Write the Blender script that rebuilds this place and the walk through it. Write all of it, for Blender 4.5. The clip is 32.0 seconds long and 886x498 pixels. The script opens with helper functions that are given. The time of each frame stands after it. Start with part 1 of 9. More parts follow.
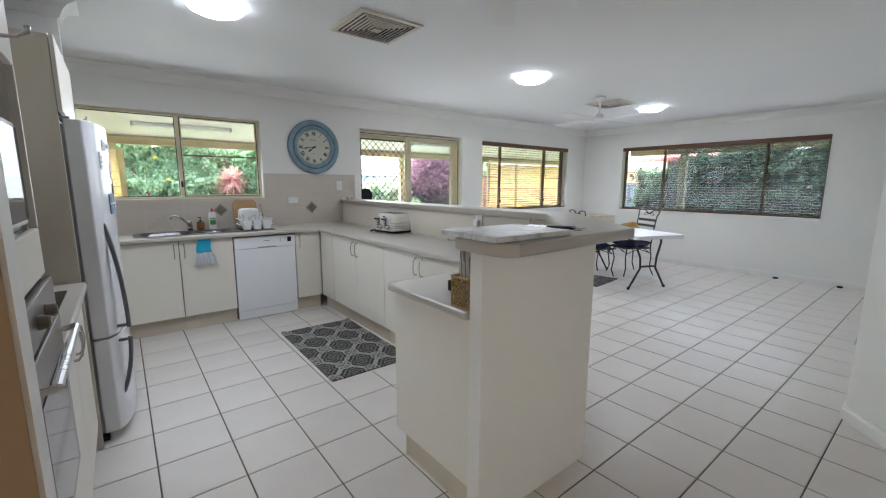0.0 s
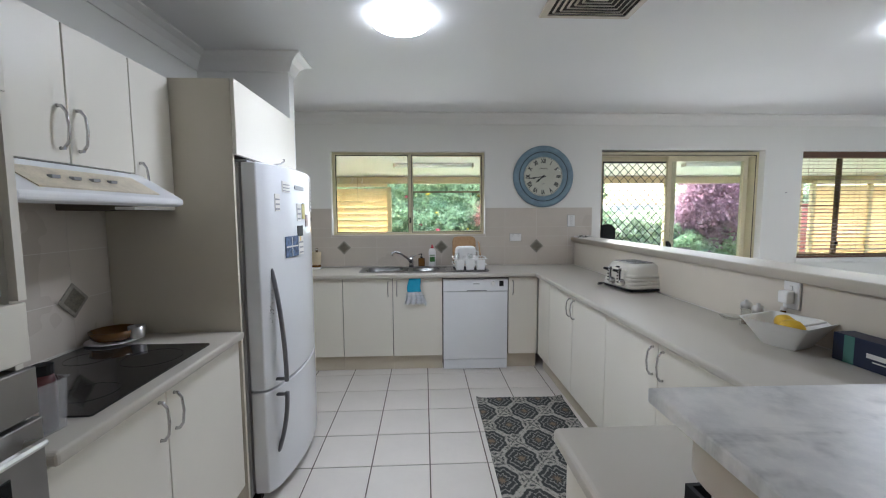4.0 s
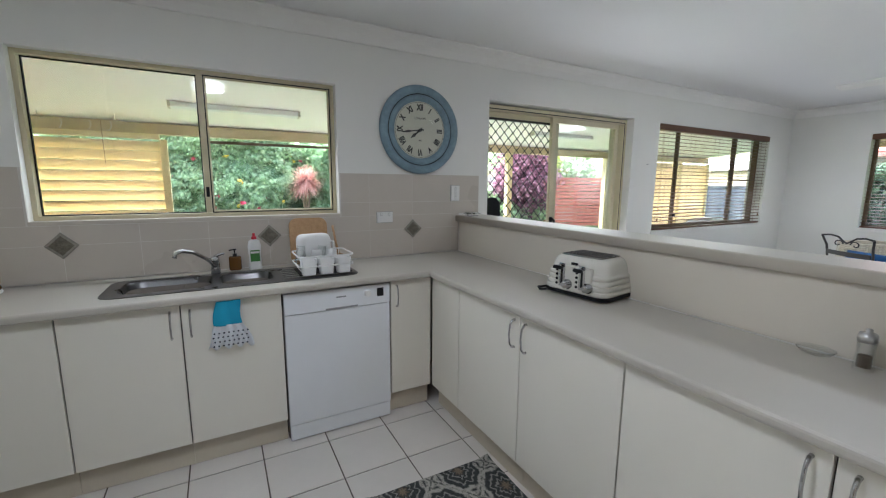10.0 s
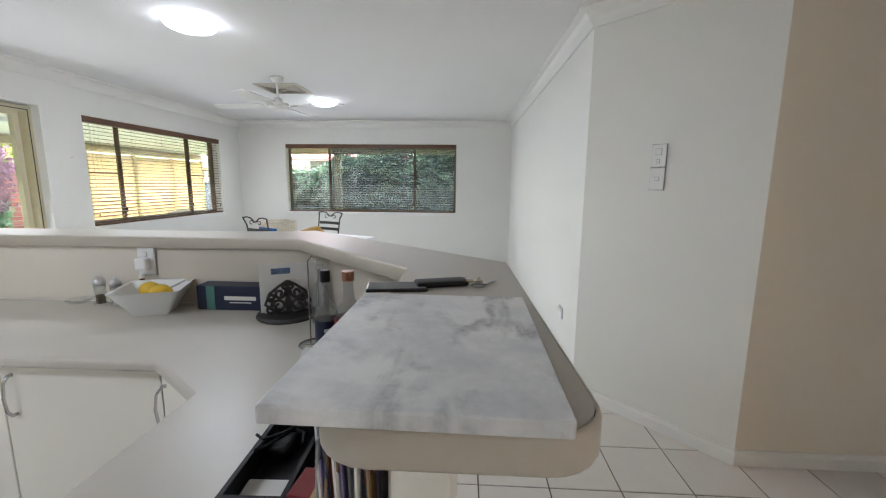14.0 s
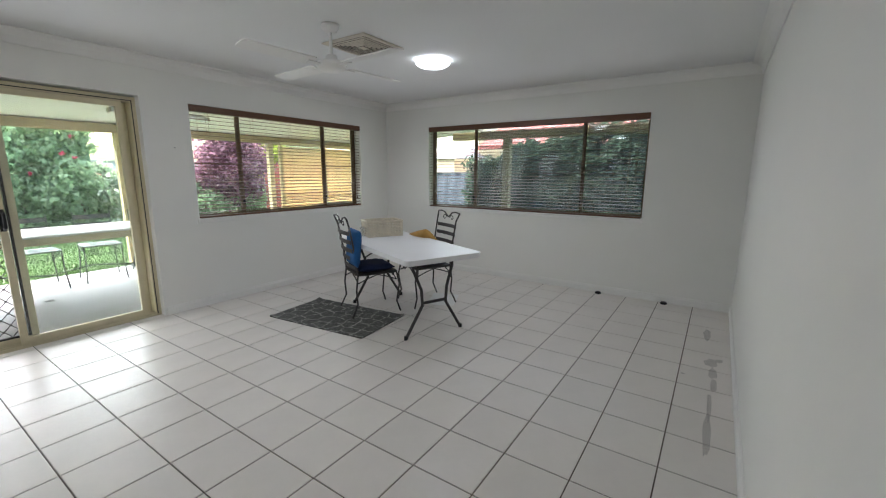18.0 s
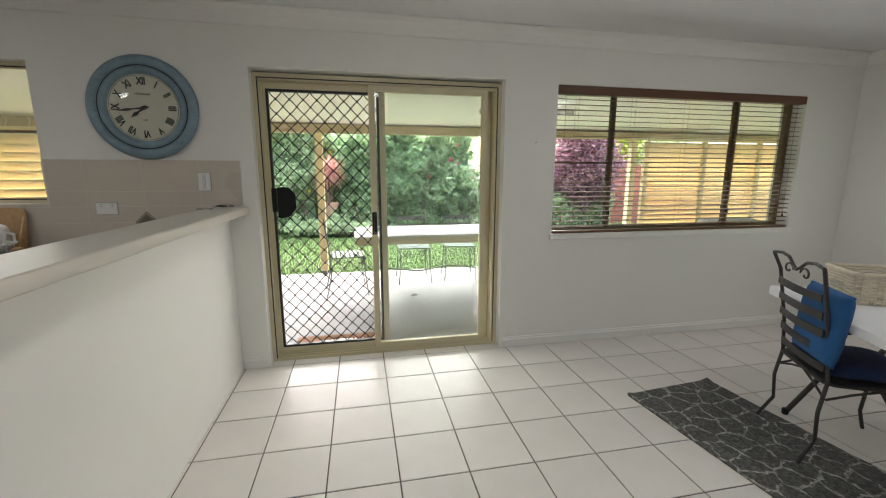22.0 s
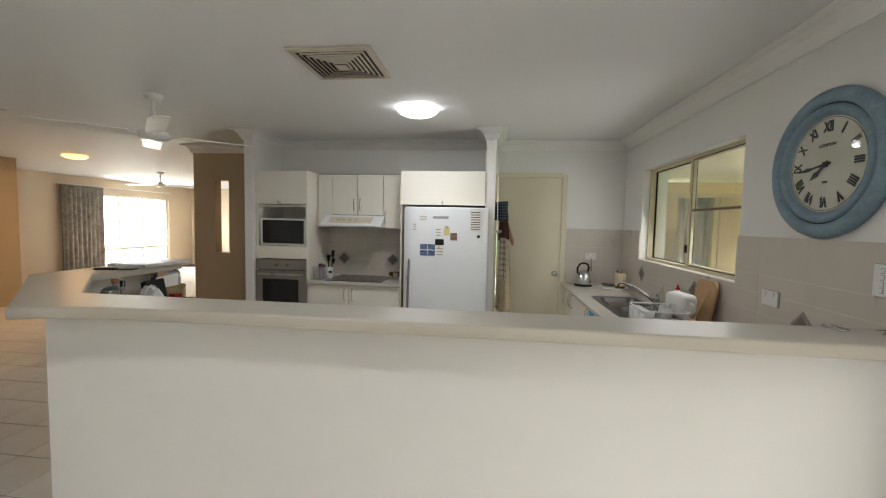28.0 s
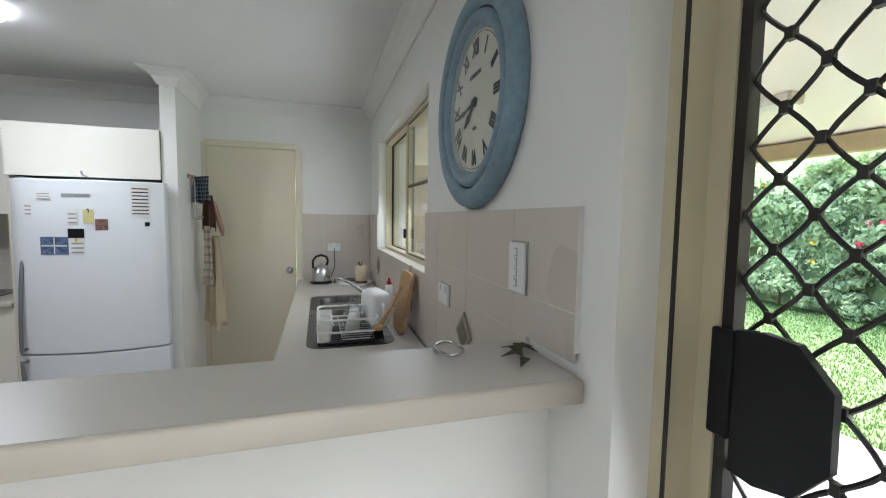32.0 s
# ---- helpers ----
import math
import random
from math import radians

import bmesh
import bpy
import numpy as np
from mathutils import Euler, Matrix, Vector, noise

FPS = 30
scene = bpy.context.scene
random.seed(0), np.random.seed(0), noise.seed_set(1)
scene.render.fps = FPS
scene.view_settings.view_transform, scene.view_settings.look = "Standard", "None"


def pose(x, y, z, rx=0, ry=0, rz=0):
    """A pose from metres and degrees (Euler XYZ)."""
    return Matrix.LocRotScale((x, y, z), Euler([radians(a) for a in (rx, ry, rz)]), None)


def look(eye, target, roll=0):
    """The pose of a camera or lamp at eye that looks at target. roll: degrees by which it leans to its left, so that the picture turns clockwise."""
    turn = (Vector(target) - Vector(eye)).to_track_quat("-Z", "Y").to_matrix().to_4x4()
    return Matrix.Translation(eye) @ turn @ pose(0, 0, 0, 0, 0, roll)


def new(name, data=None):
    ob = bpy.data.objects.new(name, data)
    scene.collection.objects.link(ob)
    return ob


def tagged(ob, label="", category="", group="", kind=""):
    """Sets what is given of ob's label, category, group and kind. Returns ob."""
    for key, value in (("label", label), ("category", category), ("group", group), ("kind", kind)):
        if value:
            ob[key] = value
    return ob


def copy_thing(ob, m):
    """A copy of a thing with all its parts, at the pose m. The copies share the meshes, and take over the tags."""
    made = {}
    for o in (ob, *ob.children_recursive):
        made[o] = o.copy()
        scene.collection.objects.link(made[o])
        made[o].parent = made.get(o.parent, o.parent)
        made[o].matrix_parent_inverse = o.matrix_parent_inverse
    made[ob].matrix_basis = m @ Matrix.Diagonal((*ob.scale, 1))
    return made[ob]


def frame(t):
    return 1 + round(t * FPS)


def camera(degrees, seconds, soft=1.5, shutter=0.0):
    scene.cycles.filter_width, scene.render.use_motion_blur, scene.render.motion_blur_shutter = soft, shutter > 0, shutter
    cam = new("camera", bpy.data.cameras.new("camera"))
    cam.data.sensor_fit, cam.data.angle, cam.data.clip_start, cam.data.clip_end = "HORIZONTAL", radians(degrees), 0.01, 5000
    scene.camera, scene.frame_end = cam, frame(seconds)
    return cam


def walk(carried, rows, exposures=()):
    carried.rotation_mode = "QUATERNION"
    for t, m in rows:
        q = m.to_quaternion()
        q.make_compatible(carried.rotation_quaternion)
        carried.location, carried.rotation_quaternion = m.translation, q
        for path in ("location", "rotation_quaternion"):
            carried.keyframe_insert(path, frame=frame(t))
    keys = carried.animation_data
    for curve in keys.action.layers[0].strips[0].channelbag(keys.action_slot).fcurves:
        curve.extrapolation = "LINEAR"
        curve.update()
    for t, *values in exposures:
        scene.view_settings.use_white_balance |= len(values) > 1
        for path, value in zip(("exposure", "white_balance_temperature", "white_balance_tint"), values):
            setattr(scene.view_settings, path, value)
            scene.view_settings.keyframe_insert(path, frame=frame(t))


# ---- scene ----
cam = camera(94.8, 32.0, 1.15)
METRES, EYE, TILT, LEAN, TURN = 8.0, 1.5, 0.0, 0.0, -38.9
PATH = [
    (0, (0.381, 0.441, 1.373), (1.605, 1.992, 1.059), 0.2),
    (0.5, (0.479, 0.586, 1.408), (1.567, 2.231, 1.074), 0.2),
    (1, (0.608, 0.710, 1.418), (1.502, 2.468, 1.084), 0.0),
    (1.5, (0.763, 0.844, 1.418), (1.448, 2.697, 1.109), -0.3),
    (2, (0.832, 0.960, 1.417), (1.326, 2.879, 1.146), -0.4),
    (2.5, (0.898, 1.059, 1.419), (1.222, 3.020, 1.198), -0.5),
    (3, (0.958, 1.132, 1.433), (1.171, 3.111, 1.239), -0.4),
    (3.5, (1.038, 1.155, 1.425), (1.176, 3.143, 1.251), -0.4),
    (4, (1.049, 1.166, 1.429), (1.141, 3.156, 1.258), -0.3),
    (4.5, (1.081, 1.161, 1.425), (1.115, 3.153, 1.252), -0.3),
    (6.5, (1.124, 1.439, 1.402), (1.111, 3.425, 1.166), 0.1),
    (7, (1.091, 1.607, 1.401), (1.110, 3.591, 1.149), 0.2),
    (7.5, (1.082, 1.838, 1.406), (1.141, 3.818, 1.134), 0.2),
    (8, (1.027, 2.061, 1.410), (1.198, 4.033, 1.121), 0.3),
    (8.5, (0.974, 2.258, 1.389), (1.291, 4.210, 1.094), 0.4),
    (9, (0.968, 2.442, 1.390), (1.467, 4.354, 1.085), 0.3),
    (9.5, (0.973, 2.560, 1.399), (1.691, 4.401, 1.090), 0.2),
    (10, (0.956, 2.596, 1.420), (1.907, 4.328, 1.106), 0.4),
    (10.5, (0.893, 2.550, 1.430), (2.072, 4.134, 1.117), 0.5),
    (11, (0.829, 2.424, 1.442), (2.213, 3.834, 1.135), 0.4),
    (11.5, (0.809, 2.289, 1.467), (2.380, 3.487, 1.160), 0.6),
    (12, (0.786, 2.089, 1.451), (2.509, 3.058, 1.149), 0.5),
    (12.5, (0.755, 1.928, 1.447), (2.597, 2.649, 1.150), 0.7),
    (13, (0.773, 1.808, 1.435), (2.695, 2.274, 1.136), 0.6),
    (13.5, (0.843, 1.655, 1.417), (2.803, 1.908, 1.112), 0.3),
    (14, (0.994, 1.473, 1.409), (2.966, 1.579, 1.094), 0.5),
    (14.5, (1.155, 1.292, 1.387), (3.127, 1.351, 1.057), 0.4),
    (16.5, (2.343, 0.910, 1.411), (4.213, 1.492, 1.007), 0.7),
    (17, (2.596, 0.918, 1.395), (4.407, 1.667, 1.000), 0.6),
    (17.5, (2.819, 0.931, 1.414), (4.551, 1.852, 1.023), 0.4),
    (18, (3.008, 0.948, 1.417), (4.640, 2.044, 1.048), 0.3),
    (18.5, (3.100, 0.978, 1.423), (4.598, 2.257, 1.077), 0.3),
    (19, (3.118, 0.998, 1.422), (4.428, 2.473, 1.093), 0.3),
    (19.5, (3.136, 0.999, 1.390), (4.225, 2.647, 1.077), 0.1),
    (20, (3.183, 1.089, 1.373), (4.061, 2.858, 1.056), 0.1),
    (20.5, (3.279, 1.338, 1.394), (3.984, 3.181, 1.071), 0.2),
    (21, (3.422, 1.649, 1.383), (3.993, 3.537, 1.053), 0.0),
    (21.5, (3.509, 2.017, 1.389), (3.993, 3.927, 1.046), 0.1),
    (22, (3.597, 2.386, 1.400), (3.989, 4.314, 1.041), 0.1),
    (22.5, (3.767, 2.728, 1.399), (4.004, 4.677, 1.019), 0.1),
    (23, (3.879, 3.049, 1.397), (3.909, 5.011, 1.007), 0.2),
    (23.5, (4.068, 3.334, 1.397), (3.787, 5.276, 1.013), 0.2),
    (24, (4.222, 3.55, 1.378), (3.597, 5.418, 1.035), 0.2),
    (24.5, (4.293, 3.750, 1.418), (3.255, 5.421, 1.057), 0.1),
    (25, (4.263, 3.882, 1.462), (2.877, 5.280, 1.114), 0.3),
    (25.5, (4.235, 3.979, 1.498), (2.571, 5.044, 1.186), 0.2),
    (26, (4.202, 4.028, 1.526), (2.362, 4.766, 1.263), 0.3),
    (26.5, (4.179, 4.016, 1.542), (2.239, 4.453, 1.334), 0.7),
    (28.5, (4.252, 3.977, 1.515), (2.289, 3.617, 1.396), 1.1),
    (29, (4.270, 4.014, 1.498), (2.316, 3.600, 1.386), 1.0),
    (29.5, (4.267, 4.087, 1.489), (2.308, 3.704, 1.369), 1.1),
    (30, (4.189, 4.177, 1.482), (2.211, 3.911, 1.350), 0.9),
    (30.5, (4.040, 4.358, 1.488), (2.048, 4.256, 1.347), 0.7),
    (31, (3.896, 4.537, 1.475), (1.904, 4.646, 1.324), 0.9),
    (31.5, (3.665, 4.737, 1.467), (1.698, 5.071, 1.315), 0.6),
    (32, (3.456, 4.935, 1.464), (1.548, 5.516, 1.315), 0.8),
]
EXPO = [(0, 3.6, 5950, 15), (4, 3.58, 5950, 15), (7, 3.56, 5950, 14), (8, 3.54, 5950, 14), (9, 3.44, 5950, 14), (10, 3.42, 5950, 14), (13, 3.78, 6000, 15), (14, 3.84, 6100, 15), (15, 3.7, 6100, 15), (17, 3.2, 6200, 14), (19, 2.88, 6250, 14), (21, 2.85, 6700, 13), (22, 2.96, 6750, 13), (23, 2.9, 6500, 10), (24, 2.8, 6550, 11), (25, 2.78, 6600, 10), (26, 2.85, 7250, 12), (29, 3.4, 6500, 14), (30, 3.34, 6350, 14), (31, 3.3, 6250, 13), (32, 3.44, 6100, 13)]
walk(cam, [(t, look(eye, target, roll)) for t, eye, target, roll in PATH], EXPO)

# ---- world, sun, exposure ----
world = bpy.data.worlds.new("world")
scene.world = world
world.use_nodes = True
wn = world.node_tree.nodes
sky = wn.new("ShaderNodeTexSky")
sky.sky_type = 'NISHITA'
sky.sun_disc = False
sky.sun_elevation = radians(57)
sky.sun_rotation = radians(-10)
sky.air_density = 1.6
sky.dust_density = 4.0
wn["Background"].inputs["Strength"].default_value = 0.15
world.node_tree.links.new(sky.outputs[0], wn["Background"].inputs["Color"])
sun = new("sun", bpy.data.lights.new("sun", 'SUN'))
sun.data.energy, sun.data.angle, sun.data.color = 4.9, radians(115), (1.0, 0.985, 0.96)
sun.matrix_world = look((3 - 20 * math.sin(radians(10)), 8 + 20 * math.cos(radians(10)), 20 * math.tan(radians(57))), (3, 8, 0))

CEIL = 2.44


def window_light(name, eye, target, w, h, power, color=(0.91, 0.955, 1.0)):
    """The sky's light that comes in through one opening."""
    d = bpy.data.lights.new(name, 'AREA')
    d.shape, d.size, d.size_y, d.energy, d.color = 'RECTANGLE', w, h, power, color
    ob = new(name, d)
    ob.matrix_world = look(eye, target)
    return ob


window_light("door_daylight", (3.78, 5.452, 1.07), (3.78, 3.0, 0.4), 1.55, 1.9, 1.1)
window_light("sink_window_daylight", (0.9, 5.45, 1.6), (0.9, 3.0, 0.7), 1.4, 0.8, 0.65)
window_light("side_window_daylight", (6.27, 5.37, 1.5), (6.27, 3.0, 0.7), 2.2, 0.95, 0.75)
window_light("end_window_daylight", (8.0, 3.1, 1.5), (5.0, 3.1, 0.6), 2.8, 0.95, 0.95)
window_light("living_daylight", (-5.7, -6.0, 1.3), (-4.5, -2.0, 0.8), 2.0, 1.6, 12.5)


# ---- materials ----
def nodes_of(name):
    m = bpy.data.materials.new(name)
    m.use_nodes = True
    nt = m.node_tree
    return m, nt, nt.nodes["Principled BSDF"]


def tex_coord(nt, scale=(1, 1, 1), kind="Object"):
    tc = nt.nodes.new("ShaderNodeTexCoord")
    mp = nt.nodes.new("ShaderNodeMapping")
    mp.inputs["Scale"].default_value = scale
    nt.links.new(tc.outputs[kind], mp.inputs["Vector"])
    return mp.outputs[0]


def noise_tex(nt, vec, scale, detail=4.0, rough=0.6):
    n = nt.nodes.new("ShaderNodeTexNoise")
    n.inputs["Scale"].default_value = scale
    n.inputs["Detail"].default_value = detail
    n.inputs["Roughness"].default_value = rough
    nt.links.new(vec, n.inputs["Vector"])
    return n.outputs["Fac"]


def ramp(nt, fac, stops):
    r = nt.nodes.new("ShaderNodeValToRGB")
    els = r.color_ramp.elements
    while len(els) < len(stops):
        els.new(0.5)
    for e, (p, c) in zip(els, stops):
        e.position = p
        e.color = (*c, 1) if len(c) == 3 else c
    nt.links.new(fac, r.inputs[0])
    return r.outputs[0]


def mixc(nt, fac, a, b, mode='MIX'):
    n = nt.nodes.new("ShaderNodeMix")
    n.data_type, n.blend_type = 'RGBA', mode
    for sock, v in ((n.inputs[0], fac), (n.inputs[6], a), (n.inputs[7], b)):
        if isinstance(v, (int, float)):
            sock.default_value = v
        elif isinstance(v, tuple):
            sock.default_value = (*v, 1)
        else:
            nt.links.new(v, sock)
    return n.outputs[2]


def maths(nt, op, a, b=None):
    n = nt.nodes.new("ShaderNodeMath")
    n.operation = op
    for sock, v in zip(n.inputs, (a, b)):
        if isinstance(v, (int, float)):
            sock.default_value = v
        elif v is not None:
            nt.links.new(v, sock)
    return n.outputs[0]


def bump(nt, bsdf, height, strength, dist):
    b = nt.nodes.new("ShaderNodeBump")
    b.inputs["Strength"].default_value = strength
    b.inputs["Distance"].default_value = dist
    nt.links.new(height, b.inputs["Height"])
    nt.links.new(b.outputs[0], bsdf.inputs["Normal"])


def paint(name, color, rough=0.5, var=0.06, big=1.3, fine=60.0, relief=0.1, metal=0.0, depth=0.001, spec=0.5, per_object=0.0, kind="Object"):
    """A painted or plain surface: wide blotches, fine grain and a little relief."""
    m, nt, b = nodes_of(name)
    v = tex_coord(nt, kind=kind)
    n1, n2 = noise_tex(nt, v, big, 3), noise_tex(nt, v, fine, 3)
    dark = tuple(c * (1 - var) for c in color)
    light = tuple(min(1, c * (1 + var * 0.6)) for c in color)
    c1 = ramp(nt, n1, [(0.3, dark), (0.7, light)])
    c2 = mixc(nt, 0.35 * min(1, var * 6), c1, ramp(nt, n2, [(0.35, dark), (0.65, light)]))
    if per_object:
        oi = nt.nodes.new("ShaderNodeObjectInfo")
        k = ramp(nt, oi.outputs["Random"], [(0.0, (1 - per_object,) * 3), (1.0, (1.0, 1.0, 1.0))])
        c2 = mixc(nt, 1.0, c2, k, 'MULTIPLY')
    nt.links.new(c2, b.inputs["Base Color"])
    rr = ramp(nt, n1, [(0.2, (rough * 0.9,) * 3), (0.8, (min(1, rough * 1.15),) * 3)])
    nt.links.new(rr, b.inputs["Roughness"])
    b.inputs["Metallic"].default_value = metal
    b.inputs["Specular IOR Level"].default_value = spec
    if relief:
        bump(nt, b, n2, relief, depth)
    return m


def wood(name, dark, light, rough=0.45, scale=(1, 14, 14), relief=0.15):
    m, nt, b = nodes_of(name)
    v = tex_coord(nt, scale)
    n = noise_tex(nt, v, 3.0, 6, 0.65)
    n2 = noise_tex(nt, v, 22.0, 4, 0.6)
    c = mixc(nt, 0.35, ramp(nt, n, [(0.3, dark), (0.7, light)]), ramp(nt, n2, [(0.35, dark), (0.65, light)]))
    nt.links.new(c, b.inputs["Base Color"])
    b.inputs["Roughness"].default_value = rough
    bump(nt, b, n2, relief, 0.001)
    return m


def clear_glass(name, tint=(0.97, 0.99, 0.98), ior=1.45):
    m = bpy.data.materials.new(name)
    m.use_nodes = True
    nt = m.node_tree
    nt.nodes.remove(nt.nodes["Principled BSDF"])
    out = nt.nodes["Material Output"]
    tr, gl = nt.nodes.new("ShaderNodeBsdfTransparent"), nt.nodes.new("ShaderNodeBsdfGlossy")
    tr.inputs[0].default_value = (*tint, 1)
    gl.inputs["Roughness"].default_value = 0.01
    lw, pw = nt.nodes.new("ShaderNodeLayerWeight"), nt.nodes.new("ShaderNodeMath")
    mx, ad = nt.nodes.new("ShaderNodeMixShader"), nt.nodes.new("ShaderNodeMath")
    pw.operation, ad.operation = 'POWER', 'MULTIPLY_ADD'
    pw.inputs[1].default_value = 4.5
    ad.inputs[1].default_value, ad.inputs[2].default_value = 0.9, (ior - 1) * 0.1
    nt.links.new(lw.outputs["Facing"], pw.inputs[0])
    nt.links.new(pw.outputs[0], ad.inputs[0])
    nt.links.new(ad.outputs[0], mx.inputs[0])
    nt.links.new(tr.outputs[0], mx.inputs[1])
    nt.links.new(gl.outputs[0], mx.inputs[2])
    nt.links.new(mx.outputs[0], out.inputs[0])
    return m


def veil(name, color, cover, rough=0.7):
    """Fine wire cloth: part of the light passes between the threads."""
    m, nt, b = nodes_of(name)
    b.inputs["Base Color"].default_value = (*color, 1)
    b.inputs["Roughness"].default_value = rough
    tr, mx = nt.nodes.new("ShaderNodeBsdfTransparent"), nt.nodes.new("ShaderNodeMixShader")
    mx.inputs[0].default_value = cover
    nt.links.new(tr.outputs[0], mx.inputs[1])
    nt.links.new(b.outputs[0], mx.inputs[2])
    nt.links.new(mx.outputs[0], nt.nodes["Material Output"].inputs[0])
    return m


def checked(name, a, c, size):
    """Woven check: bands of two yarns crossing."""
    m, nt, b = nodes_of(name)
    sep = nt.nodes.new("ShaderNodeSeparateXYZ")
    nt.links.new(tex_coord(nt), sep.inputs[0])
    k = 2 * math.pi / size
    u = ramp(nt, maths(nt, 'SINE', maths(nt, 'MULTIPLY', sep.outputs[0], k)), [(0.35, (0, 0, 0)), (0.5, (0.5, 0.5, 0.5))])
    w = ramp(nt, maths(nt, 'SINE', maths(nt, 'MULTIPLY', sep.outputs[2], k)), [(0.35, (0, 0, 0)), (0.5, (0.5, 0.5, 0.5))])
    nt.links.new(mixc(nt, mixc(nt, 1.0, u, w, 'ADD'), a, c), b.inputs["Base Color"])
    b.inputs["Roughness"].default_value = 0.95
    bump(nt, b, noise_tex(nt, tex_coord(nt), 300, 2), 0.5, 0.001)
    return m


def backlit_paint(name, color, through_):
    """A painted surface with translucency added, so that daylight behind it brightens it."""
    m = paint(name, color, 0.5, 0.05, 1.5, 90, 0.06)
    nt = m.node_tree
    b = nt.nodes["Principled BSDF"]
    tl, mx = nt.nodes.new("ShaderNodeBsdfTranslucent"), nt.nodes.new("ShaderNodeMixShader")
    tl.inputs[0].default_value = (*color, 1)
    mx.inputs[0].default_value = through_
    nt.links.new(b.outputs[0], mx.inputs[1])
    nt.links.new(tl.outputs[0], mx.inputs[2])
    nt.links.new(mx.outputs[0], nt.nodes["Material Output"].inputs[0])
    return m


def concrete(name):
    """Painted concrete: pale and cool, worn through in wide patches, with dark stains and hairline cracks."""
    m, nt, b = nodes_of(name)
    v = tex_coord(nt)
    c = ramp(nt, noise_tex(nt, v, 1.1, 5, 0.6), [(0.32, (0.155, 0.146, 0.147)), (0.52, (0.185, 0.176, 0.18)), (0.7, (0.208, 0.201, 0.207))])
    c = mixc(nt, ramp(nt, noise_tex(nt, v, 2.3, 7, 0.7), [(0.56, (0, 0, 0)), (0.7, (0.6, 0.6, 0.6))]), c, (0.1, 0.093, 0.083))
    vo = nt.nodes.new("ShaderNodeTexVoronoi")
    vo.feature = 'DISTANCE_TO_EDGE'
    vo.inputs["Scale"].default_value = 0.8
    w = nt.nodes.new("ShaderNodeVectorMath")
    w.operation = 'ADD'
    nz = nt.nodes.new("ShaderNodeTexNoise")
    nz.inputs["Scale"].default_value = 2.5
    nz.inputs["Detail"].default_value = 6
    nt.links.new(v, nz.inputs["Vector"])
    nt.links.new(v, w.inputs[0])
    nt.links.new(nz.outputs["Color"], w.inputs[1])
    nt.links.new(w.outputs[0], vo.inputs["Vector"])
    c = mixc(nt, ramp(nt, vo.outputs["Distance"], [(0.0, (0.45, 0.45, 0.45)), (0.006, (0, 0, 0))]), c, (0.08, 0.075, 0.07))
    nt.links.new(c, b.inputs["Base Color"])
    b.inputs["Roughness"].default_value = 0.5
    b.inputs["Specular IOR Level"].default_value = 0.35
    bump(nt, b, noise_tex(nt, v, 45, 4), 0.1, 0.002)
    return m


def glow(name, color, strength):
    m, nt, b = nodes_of(name)
    b.inputs["Base Color"].default_value = (*color, 1)
    b.inputs["Emission Color"].default_value = (*color, 1)
    b.inputs["Emission Strength"].default_value = strength
    return m


def leafy(name, dark, mid, light, rough=0.45, trans=0.25):
    """Foliage: each leaf its own shade."""
    m, nt, b = nodes_of(name)
    g = nt.nodes.new("ShaderNodeNewGeometry")
    c = ramp(nt, g.outputs["Random Per Island"], [(0.0, dark), (0.55, mid), (1.0, light)])
    n = noise_tex(nt, tex_coord(nt), 1.1, 3)
    c = mixc(nt, 1.0, c, ramp(nt, n, [(0.3, (0.7, 0.7, 0.7)), (0.7, (1.0, 1.0, 1.0))]), 'MULTIPLY')
    nt.links.new(c, b.inputs["Base Color"])
    b.inputs["Roughness"].default_value = rough
    b.inputs["Specular IOR Level"].default_value = 0.2
    tl = nt.nodes.new("ShaderNodeBsdfTranslucent")
    nt.links.new(c, tl.inputs[0])
    mx = nt.nodes.new("ShaderNodeMixShader")
    mx.inputs[0].default_value = trans
    nt.links.new(b.outputs[0], mx.inputs[1])
    nt.links.new(tl.outputs[0], mx.inputs[2])
    nt.links.new(mx.outputs[0], nt.nodes["Material Output"].inputs[0])
    return m


def marble(name):
    """Soft grey clouds with a few darker streaks across the slab."""
    m, nt, b = nodes_of(name)
    v = tex_coord(nt)
    mp = nt.nodes.new("ShaderNodeMapping")
    mp.inputs["Rotation"].default_value = (0, 0, radians(38))
    mp.inputs["Scale"].default_value = (2.2, 6.5, 1)
    nt.links.new(v, mp.inputs["Vector"])
    w = nt.nodes.new("ShaderNodeTexNoise")
    w.inputs["Scale"].default_value = 1.3
    w.inputs["Detail"].default_value = 7
    w.inputs["Distortion"].default_value = 0.7
    nt.links.new(mp.outputs[0], w.inputs["Vector"])
    streak = ramp(nt, w.outputs["Fac"], [(0.44, (0, 0, 0)), (0.5, (1, 1, 1)), (0.515, (0.8, 0.8, 0.8)), (0.58, (0, 0, 0))])
    mask = ramp(nt, noise_tex(nt, v, 6.0, 5, 0.7), [(0.47, (0.04, 0.04, 0.04)), (0.66, (0.85, 0.85, 0.85))])
    cloud = ramp(nt, noise_tex(nt, v, 7.5, 9, 0.68), [(0.32, (0.55, 0.565, 0.58)), (0.6, (0.8, 0.8, 0.79))])
    nt.links.new(mixc(nt, mixc(nt, 1.0, streak, mask, 'MULTIPLY'), cloud, (0.2, 0.215, 0.23)), b.inputs["Base Color"])
    b.inputs["Roughness"].default_value = 0.32
    b.inputs["Specular IOR Level"].default_value = 0.2
    return m


